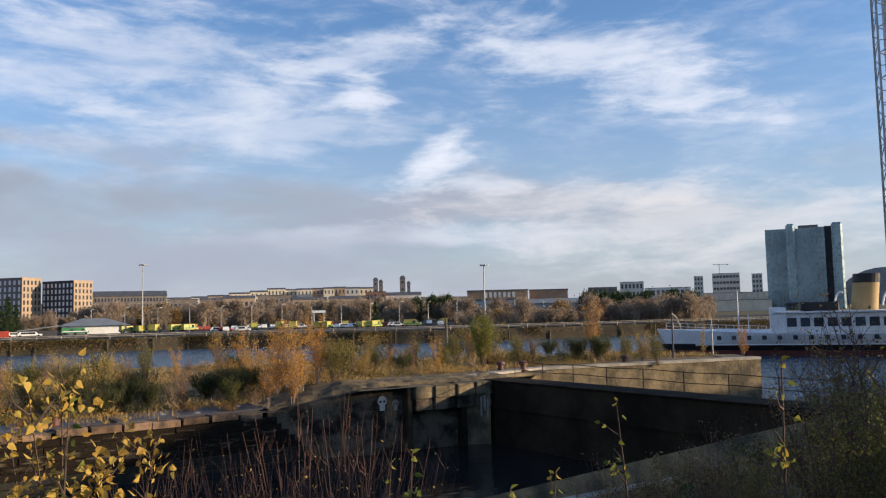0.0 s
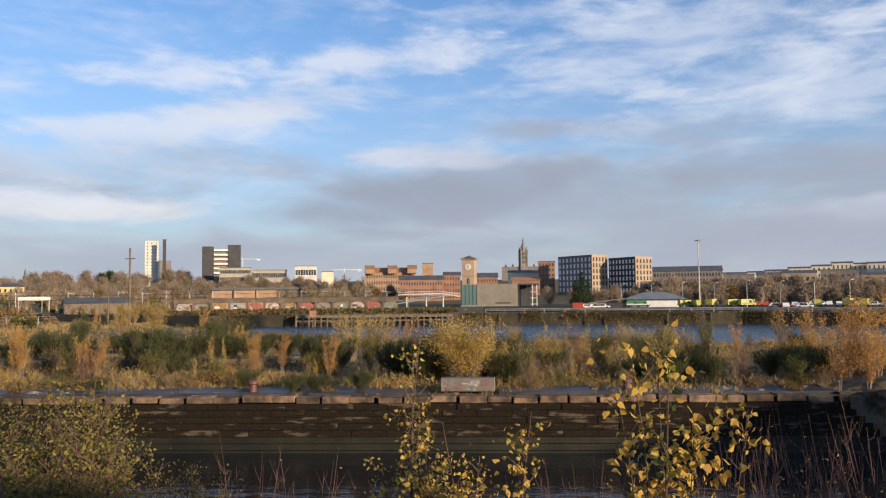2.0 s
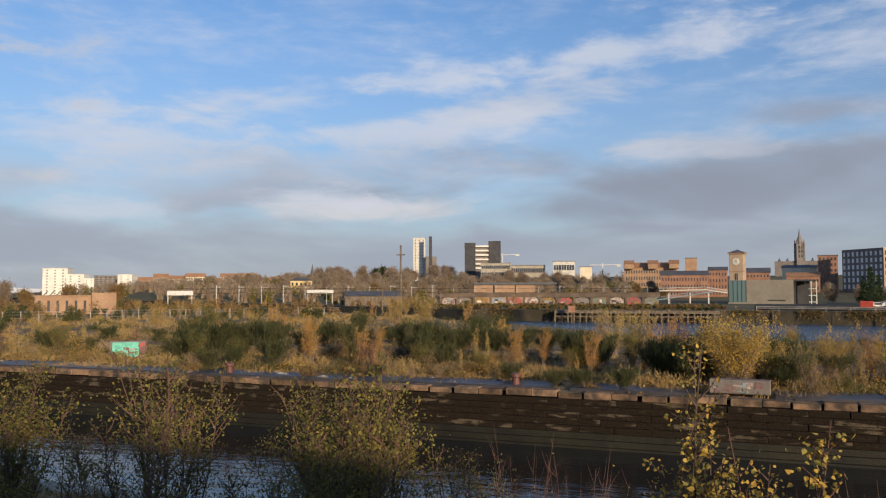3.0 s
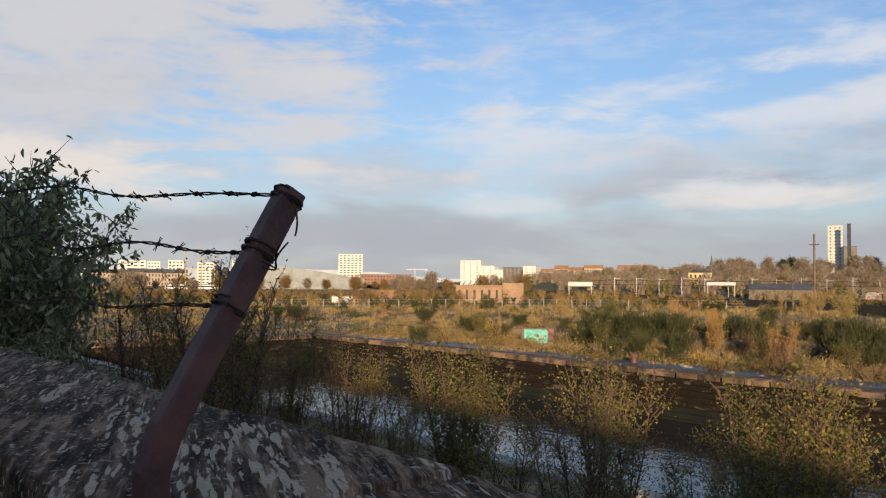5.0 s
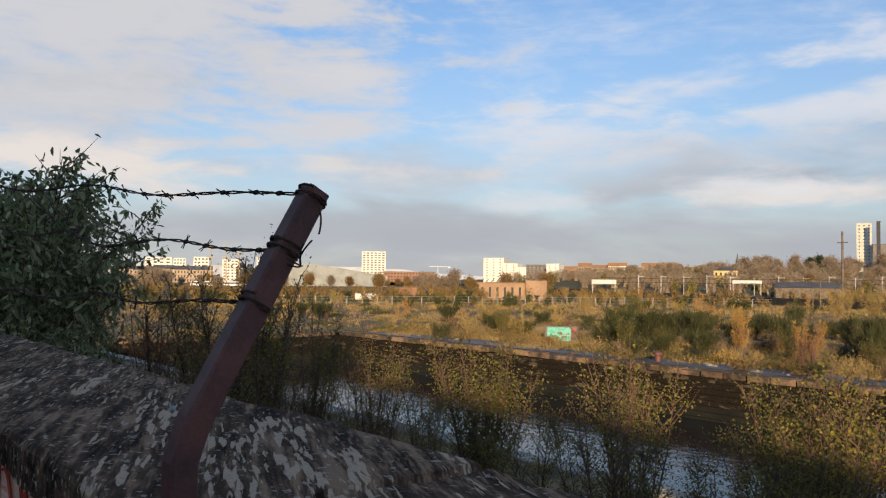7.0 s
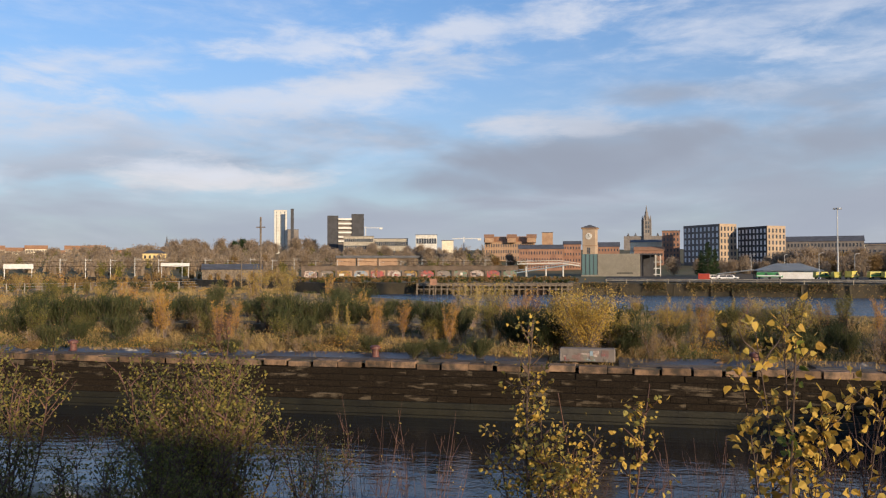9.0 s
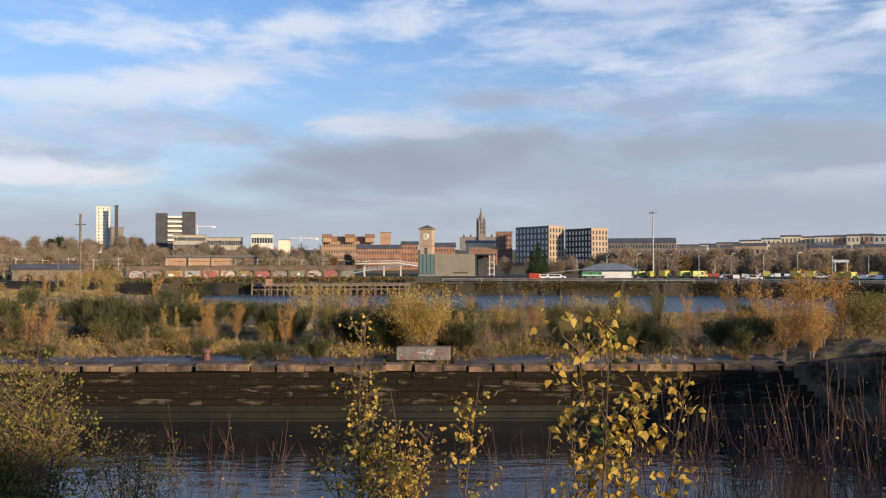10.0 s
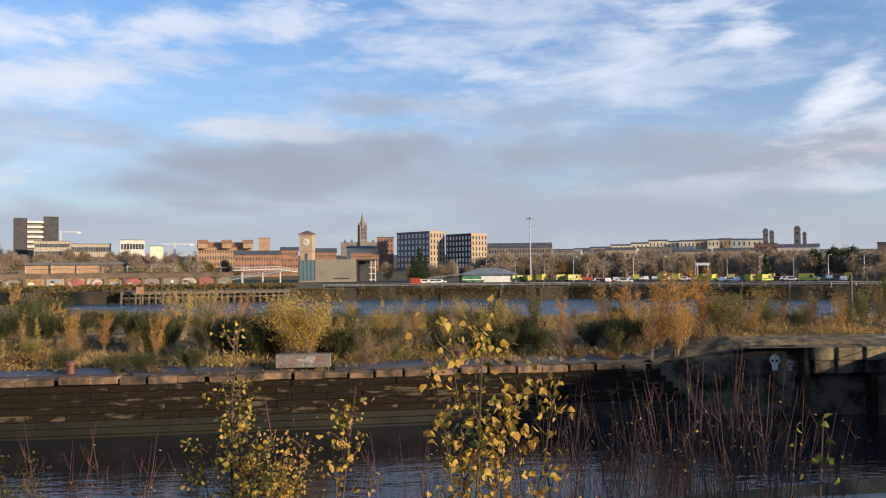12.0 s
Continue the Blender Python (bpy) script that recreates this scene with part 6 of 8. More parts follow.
def quay_clutter():
    b = thing("concrete_block", pose(-2.35, 40.85, 0.14, 0, 0, -2), "long concrete block with faded red and white graffiti", "concrete block")
    part("block", boxed(0, 0, 0, 2.75, 0.75, 0.66, bevel=0.04), "greybrick", b)
    random.seed(19)
    for k in range(26):
        x, z = random.uniform(0.04, 2.3), random.uniform(0.04, 0.34)
        part("graffiti_stroke", boxed(x, -0.010 - 0.0012 * k, z, x + random.uniform(0.08, 0.4), 0.0, z + random.uniform(0.08, 0.32), bevel=0.002), random.choices(("mural_a", "mural_e", "blueclad", "mural_d", "greybrick", "concrete"), (4 if x < 0.8 else 1, 4, 3, 2, 2, 1))[0], b)
    x, y = polar(42.7, 63)
    g = thing("graffiti_wall", pose(x, y, 0, 0, 0, 42), "low concrete wall stub with teal graffiti", "wall stub")
    part("stub", boxed(-1.25, 0, -0.2, 1.25, 0.5, 1.5, bevel=0.05), "greybrick", g)
    random.seed(7)
    part("graffiti_ground", boxed(-1.05, -0.01, 0.35, 0.75, 0.0, 1.4, bevel=0.002), "teal", g)
    part("graffiti_ground", boxed(0.78, -0.01, 0.45, 1.2, 0.0, 1.35, bevel=0.002), "mural_a", g)
    for k in range(16):
        xx, zz = random.uniform(-1.0, 0.5), random.uniform(0.4, 1.1)
        part("graffiti_stroke", boxed(xx, -0.014 - 0.002 * k, zz, xx + random.uniform(0.08, 0.35), -0.01, zz + random.uniform(0.08, 0.25), bevel=0.003), random.choice(("green", "teal", "mural_e", "mural_d")), g)
    # low concrete edges left from the second dock
    for x0, x1, y, h in ((-52, -13, 51.5, 0.95), (-34, -8, 57.0, 0.7), (-70, -40, 62, 0.6), (-20, 16, 56.5, 0.55)):
        e = thing("concrete_edge", pose(x0, y, 0, 0, 0, 1.5), "low weathered concrete edge in the scrub", "kerb", "concrete edges")
        part("edge_stone", boxed(0, 0, -0.5, x1 - x0, 0.8, h, bevel=0.05), "basin_stone", e)
    # rubble and puddled slabs behind the coping
    random.seed(31)
    protos = []
    for k in range(4):
        r = thing("rubble_stone", pose(0, 0, 0), "broken pale stone lying on the quay", "stone", "rubble on the quay")
        bm = bmesh.new()
        bmesh.ops.create_icosphere(bm, subdivisions=1, radius=0.3)
        for v in bm.verts:
            v.co *= 1 + 0.35 * noise.noise(v.co * 3 + Vector((k * 5.0, 0, 0)))
            v.co.z *= 0.6
        part("stone", bm, "concrete" if k % 2 else "coping", r)
        protos.append(r)
    used = set()
    for _ in range(90):
        p = random.choice(protos)
        x, y = random.uniform(-60, 18), 40.6 + abs(random.gauss(0, 1)) * 2.0
        s = random.uniform(0.4, 1.3)
        m = pose(x, y, land_z(x, y) + 0.05, 0, 0, random.uniform(0, 360)) @ Matrix.Diagonal((s, s, s, 1))
        if p in used:
            copy_thing(p, pose(0, 0, 0)).matrix_basis = m
        else:
            used.add(p)
            p.matrix_basis = m
    for x0, x1 in ((-61, -50.5), (-50, -33), (-32.5, -19), (-18.5, -10), (-9, -3), (0.6, 9), (9.6, 18)):
        bm = boxed(x0, 40.42, -0.05, x1, 43.1 + 0.05 * (x0 % 7), 0.15)
        t = part("quay_slab", bm, "tarmac")
        tagged(t, "dark damp tarmac strip along the quay", "pavement", kind="structure")


def west_side():
    # brick pump house, roof fallen in
    d = 205.0
    r = thing("ruined_pump_house", frame_at(45.8, d), "roofless red brick pump house with tall window slots", "ruin")
    w = lambda az: math.tan(radians(45.8 - az)) * d
    zt = rise(-0.25, d)
    part("wall", boxed(w(48.2), 0, -1, w(44.9), 12, zt), "sandstone", r)
    part("tower_wall", boxed(w(44.88), -1.5, -1, w(43.4), 10, zt + 0.9), "sandstone", r)
    part("cornice", boxed(w(48.3), -0.3, zt, w(44.9), 0.2, zt + 0.3), "sandstone", r)
    for k in range(6):
        x = w(48.0) + k * 1.9
        part("window_slot", boxed(x, -0.1, 0.7, x + 0.55, 0.2, zt - 0.9), "tar", r)
    for k in range(9):
        bm = bmesh.new()
        x = w(48.1) + k * 1.35
        tube(bm, [(x, 0.2, zt + 0.2), (x + 0.8, 6, zt + 1.3)], 0.1, 4)
        part("rafter", bm, "timber", r)
    for a0, a1, top, dd in ((40.22, 38.53, 0.12, 260), (30.87, 29.02, 0.17, 330)):
        g = thing("steel_gantry", frame_at((a0 + a1) / 2, dd), "white steel portal gantry by the railway", "gantry", "gantries")
        ww = math.tan(radians(a0 - a1)) * dd
        zt = rise(top, dd)
        part("beam", boxed(-ww / 2, 0, zt - 1.4, ww / 2, 1.2, zt, bevel=0.05), "lamp_grey", g)
        for x in (-ww / 2 + 0.2, ww / 2 - 0.5):
            part("leg", boxed(x, 0.2, -1, x + 0.2, 0.4, zt - 0.85), "steel", g)
    house("grey_shed", 28.2, 24.2, 285, 0.10, 14, "dark grey shed with a shallow sheet roof", "shed", "timber", 0, 0, "gable", "slate", roof_h=1.9, base=-1)
    # museum with a zigzag front and a three-masted ship before it
    d = 520.0
    m = thing("zigzag_museum", frame_at(60.0, d), "silver museum shed with a black zigzag gable", "museum")
    w = lambda az: math.tan(radians(60.0 - az)) * d
    bm = bmesh.new()
    prof = [(w(65.1), -2), (w(65.1), rise(0.7, d)), (w(64.8), rise(1.05, d)), (w(64.5), rise(0.62, d)), (w(64.3), rise(0.95, d)), (w(63.95), rise(0.6, d)), (w(63.6), rise(0.88, d)), (w(63.3), rise(0.6, d)), (w(63.3), -2)]
    a = [bm.verts.new((x, 0, z)) for x, z in prof]
    b = [bm.verts.new((x, 20, z)) for x, z in prof]
    bm.faces.new(a)
    bm.faces.new(b[::-1])
    for i in range(len(prof)):
        bm.faces.new((a[i], a[(i + 1) % len(prof)], b[(i + 1) % len(prof)], b[i]))
    bmesh.ops.recalc_face_normals(bm, faces=bm.faces)
    part("zigzag_front", bm, "darkbrick", m)
    bm = bmesh.new()
    prof = [(w(63.3), -2), (w(63.3), rise(0.55, d)), (w(61.8), rise(0.92, d)), (w(60.0), rise(1.0, d)), (w(58), rise(0.75, d)), (w(56.5), rise(0.5, d)), (w(54.6), rise(0.22, d)), (w(54.6), -2)]
    a = [bm.verts.new((x, 2, z)) for x, z in prof]
    b = [bm.verts.new((x, 40, z)) for x, z in prof]
    bm.faces.new(a)
    bm.faces.new(b[::-1])
    for i in range(len(prof)):
        bm.faces.new((a[i], a[(i + 1) % len(prof)], b[(i + 1) % len(prof)], b[i]))
    bmesh.ops.recalc_face_normals(bm, faces=bm.faces)
    part("curved_roof", bm, "metal_roof", m)
    s = thing("tall_ship", frame_at(66.2, 480), "three-masted sailing ship with bare pale masts", "sailing ship")
    part("hull", boxed(-16, 0, -2, 16, 6, 2.6, bevel=0.6), "ship_white", s)
    part("hull_band", boxed(-15.5, -0.12, 1.2, 15.5, 0, 2.0), "tar", s)
    for x, h in ((-5, 2.4), (3.6, 2.5), (11, 2.0)):
        bm = bmesh.new()
        tube(bm, [(x, 3, 2), (x, 3, rise(h, 480))], [0.35, 0.15], 6)
        part("mast", bm, "buff", s)
        for u in (0.4, 0.62, 0.82):
            z = 2 + (rise(h, 480) - 2) * u
            part("yard", boxed(x - 5 * (1.2 - u), 2.7, z, x + 5 * (1.2 - u), 2.95, z + 0.3), "buff", s)
    # paling fence on the field edge
    f = thing("paling_fence", pose(0, 0, 0), "pale concrete post fence across the field", "fence")
    first = None
    pts = [(*polar(62, 150), 0), (*polar(50, 156), 0), (*polar(40, 165), 0), (*polar(28.5, 176), 0)]
    for (xa, ya, _), (xb, yb, _) in zip(pts, pts[1:]):
        ln = math.hypot(xb - xa, yb - ya)
        for k in range(int(ln / 2.9)):
            u = k * 2.9 / ln
            x, y = xa + (xb - xa) * u, ya + (yb - ya) * u
            z = land_z(x, y)
            if first is None:
                first = part("fence_post", boxed(-0.075, -0.075, -0.3, 0.075, 0.075, 1.8, bevel=0.02), "concrete", f)
                first.matrix_basis = pose(x, y, z)
            else:
                again(first, "fence_post", pose(x, y, z, random.uniform(-4, 4), random.uniform(-3, 3)), f)
        for h in (0.6, 1.2, 1.7):
            bm = bmesh.new()
            tube(bm, [(xa, ya, h), (xb, yb, h)], 0.02, 4)
            part("fence_wire", bm, "steel", f)
    cb = thing("site_cabin", frame_at(56.2, 190), "small white site cabin in the field", "cabin")
    part("body", boxed(-2.6, 0, -0.2, 2.6, 2.6, 1.5, bevel=0.05), "white", cb)
    part("roof", boxed(-2.7, -0.1, 1.5, 2.7, 2.7, 1.65, bevel=0.03), "metal_roof", cb)
    bx = thing("brick_hut", frame_at(53.3, 200), "small red-roofed hut in the scrub", "hut")
    part("wall", boxed(-2.4, 0, -0.3, 2.4, 4, 2.6), "redbrick", bx)
    part("roof", boxed(-2.7, -0.3, 2.6, 2.7, 4.3, 2.9, bevel=0.05), "tile", bx)
    sp = thing("church_spire", frame_at(30.49, 900), "thin dark church spire on the skyline", "church")
    bm = bmesh.new()
    tube(bm, [(0, 0, 5), (0, 0, rise(1.3, 900)), (0, 0, rise(2.0, 900))], [2.4, 2.0, 0.1], 8)
    part("spire", bm, "slate", sp)
    for az, e, ln, d in ((17.0, 2.63, 15, 720), (10.0, 1.85, 12, 560), (51.0, 0.9, 14, 900), (-54.2, 2.7, 12, 1150)):
        c = thing("tower_crane", frame_at(az, d), "pale tower crane over the roofs", "crane")
        zt = rise(e, d)
        part("mast", boxed(-0.35, 0, zt - 22, 0.35, 0.7, zt + 1.5), "lamp_grey", c)
        part("jib", boxed(-ln * 0.7, 0, zt, ln, 1, zt + 0.55), "lamp_grey", c)
        part("counterweight", boxed(ln * 0.8, -0.2, zt - 1.0, ln, 1.2, zt), "pale_concrete", c)


for build in (clock_tower, university_tower, gallery, viaduct, footbridge, timber_pier, river_front, car_park, lamps, hotel, steamer, lattice_mast, posts, quay_clutter, west_side):
    build()


# ---- plants ----
LEAF = {
    "oval": (np.array([(0, 0, 0), (0.32, 0.42, 0.06), (0, 1, 0), (-0.32, 0.42, 0.06)]), [(0, 1, 2, 3)]),
    "heart": (np.array([(0, 0, 0), (0.42, 0.18, 0.08), (0.40, 0.52, 0.09), (0, 1.08, -0.05), (-0.40, 0.52, 0.09), (-0.42, 0.18, 0.08)]), [(0, 1, 2, 3), (0, 3, 4, 5)]),
    "blade": (np.array([(-0.07, 0, 0), (0.07, 0, 0), (0, 1, 0.08)]), [(0, 1, 2)]),
    "tuft": (np.array([(-0.25, 0.1, 0), (0.3, 0, 0.05), (0.02, 1, -0.04)]), [(0, 1, 2)]),
    "lance": (np.array([(0, 0, 0), (0.19, 0.35, 0.05), (0.14, 0.7, 0.0), (0, 1, -0.1), (-0.14, 0.7, 0.0), (-0.19, 0.35, 0.05)]), [(0, 1, 2, 3), (0, 3, 4, 5)]),
}


def leaf_mesh(name, at, ways, sizes, shape, mat, rng):
    """Many small leaves in one mesh; each is an island of its own."""
    base, faces = LEAF[shape]
    n, k = len(at), len(base)
    if n == 0:
        return None
    w = ways / np.maximum(1e-6, np.linalg.norm(ways, axis=1, keepdims=True))
    r = rng.normal(size=(n, 3))
    s = np.cross(w, r)
    s /= np.maximum(1e-6, np.linalg.norm(s, axis=1, keepdims=True))
    u = np.cross(s, w)
    v = (at[:, None, :] + sizes[:, None, None] * (base[None, :, 0:1] * s[:, None, :] + base[None, :, 1:2] * w[:, None, :] + base[None, :, 2:3] * u[:, None, :])).reshape(-1, 3)
    fs = []
    for i in range(n):
        for f in faces:
            fs.append([i * k + j for j in f])
    me = bpy.data.meshes.new(name)
    me.from_pydata(v.tolist(), [], fs)
    me.update()
    me.materials.append(M[mat])
    return me


def grow(rng, height, spread, stems, branches, lean, wander, up, coarse=False):
    """Lines of stems and branches: lists of (points, radius at foot)."""
    lines, tips = [], []
    for s in range(stems):
        a = rng.uniform(0, 6.283)
        out = np.array([math.cos(a), math.sin(a), 0.0])
        p = out * rng.uniform(0, 0.10) * spread
        h = height * rng.uniform(0.72, 1.0)
        reach = spread * rng.uniform(0.25, 1.0) * lean
        pts = []
        off = np.zeros(3)
        for i in range(7):
            u = i / 6
            off = off + np.array([*rng.normal(size=2) * wander * h / 6, 0.0])
            pts.append(p + out * reach * u ** 1.4 + off + np.array([0, 0, h * u]))
        r0 = 0.0075 * h ** 0.9
        lines.append((pts[::3] if coarse else pts, r0))
        for b in range(branches):
            u = rng.uniform(0.22, 0.98)
            i = min(5, int(u * 6))
            q = pts[i] + (pts[i + 1] - pts[i]) * (u * 6 - i)
            a2 = rng.uniform(0, 6.283)
            d = np.array([math.cos(a2), math.sin(a2), up + rng.normal() * 0.25])
            d /= np.linalg.norm(d)
            ln = spread * rng.uniform(0.3, 0.75) * (1.15 - 0.75 * u)
            bp = []
            o = np.zeros(3)
            for j in range(4):
                t = j / 3
                o = o + rng.normal(size=3) * 0.05 * ln
                bp.append(q + d * ln * t + o * (j > 0) + np.array([0, 0, 0.12 * ln * t * t]))
            lines.append((bp[::3] if coarse else bp, r0 * 0.4))
            tips.append(bp)
        tips.append(pts[3:])
    return lines, tips


def plant(name, seed, label, category, height, spread, stems, branches, leaves, size, shape, bark, leaf, lean=1.0, wander=0.12, up=0.8, droop=0.0, sides=4, group="", stem_scale=1.0, jitter=0.12, upright=0.0, keep_low=0.0, coarse=False):
    """A prototype shrub or tree: stems in one part, foliage in another."""
    rng = np.random.default_rng(seed)
    t = thing(name, pose(0, 0, 0), label, category, group)
    lines, tips = grow(rng, height, spread, stems, branches, lean, wander, up, coarse)
    bm = bmesh.new()
    for pts, r in lines:
        n = len(pts)
        tube(bm, pts, [max(0.0012, r * stem_scale * (1 - 0.82 * i / (n - 1))) for i in range(n)], 3 if r < 0.01 and sides < 5 else sides, cap=False)
    part("branchwork" if stems > 1 else "trunk", bm, bark, t)
    if leaves:
        at, ways = [], []
        for _ in range(leaves):
            line = tips[int(rng.integers(len(tips)))]
            i = int(rng.integers(len(line) - 1))
            f = rng.uniform()
            q = line[i] * (1 - f) + line[i + 1] * f + rng.normal(size=3) * jitter * spread * 0.5
            if q[2] < keep_low * height:
                continue
            at.append(q)
            d = line[i + 1] - line[i]
            d = d / max(1e-6, np.linalg.norm(d))
            ways.append(d * 0.7 + rng.normal(size=3) * (0.8 - 0.5 * upright) + np.array([0, 0, upright * 1.6 - droop]))
        at, ways = np.array(at), np.array(ways)
        me = leaf_mesh("foliage", at, ways, size * rng.uniform(0.6, 1.25, len(at)), shape, leaf, rng)
        o = new("foliage", me)
        o.parent = t
    return t


USED = set()


def put(proto, x, y, scale=1.0, turn=None, z=None, tall=1.0):
    """Set a prototype down; later calls make copies."""
    z = land_z(x, y) - 0.05 if z is None else z
    turn = random.uniform(0, 360) if turn is None else turn
    m = pose(x, y, z, 0, 0, turn) @ Matrix.Diagonal((scale, scale, scale * tall, 1))
    if proto.name not in USED:
        USED.add(proto.name)
        proto.matrix_basis = m
        return proto
    c = copy_thing(proto, pose(0, 0, 0))
    c.matrix_basis = m
    return c


def place(proto, az, dist, scale=1.0, turn=None, z=None, tall=1.0):
    x, y = polar(az, dist)
    return put(proto, x, y, scale, turn, z, tall)


def near_plants():
    random.seed(2)
    # young birches just over the wall, few large leaves on thin stems
    b1 = plant("birch_sapling", 47, "young birch with yellow heart-shaped leaves behind the wall", "birch tree", 3.3, 0.72, 5, 32, 1500, 0.048, "heart", "bark", "yellowleaf", 0.55, 0.04, 0.9, 0.9, 5, jitter=0.14, keep_low=0.3, stem_scale=0.6)
    place(b1, -11.9, 4.9, 1.02, 30, z=1.4)
    place(b1, -16.4, 5.4, 0.62, 150, z=1.5)
    b1b = plant("birch_sapling", 42, "slim birch sapling with a few yellow leaves", "birch tree", 3.5, 0.5, 1, 9, 46, 0.050, "heart", "bark", "greenyellow", 0.3, 0.05, 0.9, 0.7, 5, keep_low=0.6)
    place(b1b, -11.5, 4.7, 0.92, 0, z=1.5)
    for az, d, s, tl in ((-33.6, 4.2, 0.84, 1.0), (-40.2, 4.0, 0.80, 1.0), (-42.2, 4.3, 0.80, 1.0), (-31.0, 4.6, 0.8, 1.0), (-58.5, 5.2, 0.95, 1.0), (-45.0, 5.0, 0.8, 0.95), (-49.5, 6.0, 0.85, 1.0)):
        place(b1b, az, d, s, z=1.5, tall=tl)
    b2 = plant("birch_sapling", 43, "young birch with small golden leaves on thin twigs", "birch tree", 3.6, 0.74, 4, 34, 1900, 0.036, "heart", "bark", "yellowleaf", 0.6, 0.06, 0.9, 0.6, 5, keep_low=0.3)
    place(b2, 5.2, 6.6, 0.92, 10, z=1.3)
    b3 = plant("birch_sapling", 44, "low birch with golden leaves and bare tips", "birch tree", 2.9, 0.7, 6, 26, 2000, 0.037, "heart", "twig", "yellowleaf", 0.7, 0.06, 0.9, 0.5, 5, keep_low=0.25)
    place(b3, 0.6, 6.4, 1.14, 180, z=1.1)
    place(b2, 4.0, 6.8, 0.75, 80, z=1.0)
    place(b3, -22.0, 6.2, 0.9, 140, z=0.9)
    place(b3, -26.0, 6.6, 0.78, 40, z=1.0)
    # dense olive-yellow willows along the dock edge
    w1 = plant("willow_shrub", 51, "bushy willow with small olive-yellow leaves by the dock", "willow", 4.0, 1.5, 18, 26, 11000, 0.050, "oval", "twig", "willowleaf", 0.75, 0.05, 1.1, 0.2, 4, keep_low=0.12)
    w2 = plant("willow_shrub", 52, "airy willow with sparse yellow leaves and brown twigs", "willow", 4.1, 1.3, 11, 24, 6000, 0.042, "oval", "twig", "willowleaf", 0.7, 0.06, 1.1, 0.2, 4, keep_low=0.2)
    for p, az, d, s in ((w1, 27.4, 9.0, 0.84), (w1, 29.4, 10.0, 0.80), (w2, 30.0, 9.2, 0.78), (w2, 40.6, 9.4, 0.86), (w1, 50.4, 12.0, 0.84),
                        (w2, 57.8, 13.5, 0.80), (w2, 62.0, 14.0, 0.86), (w2, 54.5, 11.0, 0.62), (w1, 31.0, 7.6, 0.62), (w2, 43.0, 8.4, 0.7),
                        (w2, 20.5, 9.5, 0.66), (w1, 36.0, 7.6, 0.55), (w2, 65.5, 12.0, 0.9), (w2, 68.5, 11.5, 0.95), (w2, 48.0, 9.0, 0.6),
                        (w2, -56.5, 9.0, 0.5), (w2, -61.0, 8.0, 0.6), (w2, -63.5, 9.5, 0.7), (w1, -62.5, 11.5, 0.6), (w2, -50.0, 10.0, 0.4), (w1, -66.5, 8.0, 0.7)):
        place(p, az, d, s)
    d1 = plant("dry_thicket", 55, "tall dry brown thicket with withered leaves", "shrub", 4.3, 1.5, 20, 12, 1300, 0.06, "oval", "twig", "dryleaf", 0.9, 0.05, 1.2, 0.1, 3, stem_scale=0.7, keep_low=0.1)
    for az, d, s in ((64.2, 15.0, 0.82), (66.4, 13.0, 0.9), (68.2, 16.0, 0.92), (70.4, 14.0, 0.98), (72.4, 13.0, 1.0), (62.0, 17.0, 0.75), (59.0, 15.5, 0.7), (56.0, 13.0, 0.66), (-47.0, 12.5, 0.5), (-54.0, 13.0, 0.55), (-60.0, 14.0, 0.85), (-63.5, 12.5, 0.9)):
        place(d1, az, d, s * (0.86 if az > 0 else 1.0))
    # bare reddish stems
    t1 = plant("bare_thicket", 61, "thicket of bare red-brown stems below the wall", "shrub", 3.3, 0.9, 17, 6, 30, 0.035, "oval", "twig", "yellowleaf", 0.8, 0.035, 1.8, 0.3, 3, stem_scale=0.42)
    for az, d, s in ((-15.5, 9.0, 0.93), (-17.5, 9.6, 0.96), (-19.5, 8.8, 0.9), (-21.5, 9.4, 1.0), (-23.5, 9.0, 0.95), (-25.8, 8.6, 1.0), (-28.0, 9.2, 1.05), (-30.4, 9.0, 1.0), (-33.0, 9.6, 0.85),
                     (13.0, 9.0, 0.86), (17.0, 9.6, 0.9), (15.2, 8.2, 0.7), (-5.5, 8.0, 0.8), (-3.0, 8.6, 0.75), (-8.5, 8.6, 0.8), (22.0, 10.0, 0.75),
                     (-47.5, 10.5, 0.6), (-50.5, 10.0, 0.65), (-53.5, 9.2, 0.6), (-58.5, 11.5, 0.8), (-62.5, 12.0, 1.0), (3.5, 9.2, 0.72), (58.0, 11.0, 0.85), (64.0, 11.5, 0.95), (-12.0, 9.5, 0.85), (-13.5, 7.4, 0.75), (-16.6, 7.6, 0.8), (-18.6, 7.2, 0.78), (-20.6, 7.8, 0.85), (-22.6, 7.3, 0.8), (-24.6, 7.8, 0.86), (-27.0, 7.5, 0.85), (-29.2, 7.8, 0.9), (-31.6, 7.6, 0.85), (-10.2, 7.8, 0.72), (-6.8, 9.4, 0.8), (-36.0, 9.0, 0.6)):
        place(t1, az, d, s)
    # low scrub that hides the foot of it all
    s1 = plant("bramble", 71, "low bramble mound with dull green and brown leaves", "bramble", 0.9, 1.1, 9, 6, 700, 0.07, "oval", "twig", "dryleaf", 1.0, 0.1, 0.5, 0.2, 3, coarse=True)
    s2 = plant("bramble", 72, "low dark green bramble mound", "bramble", 0.9, 1.1, 9, 6, 700, 0.07, "oval", "twig", "broomleaf", 1.0, 0.1, 0.5, 0.2, 3, coarse=True)
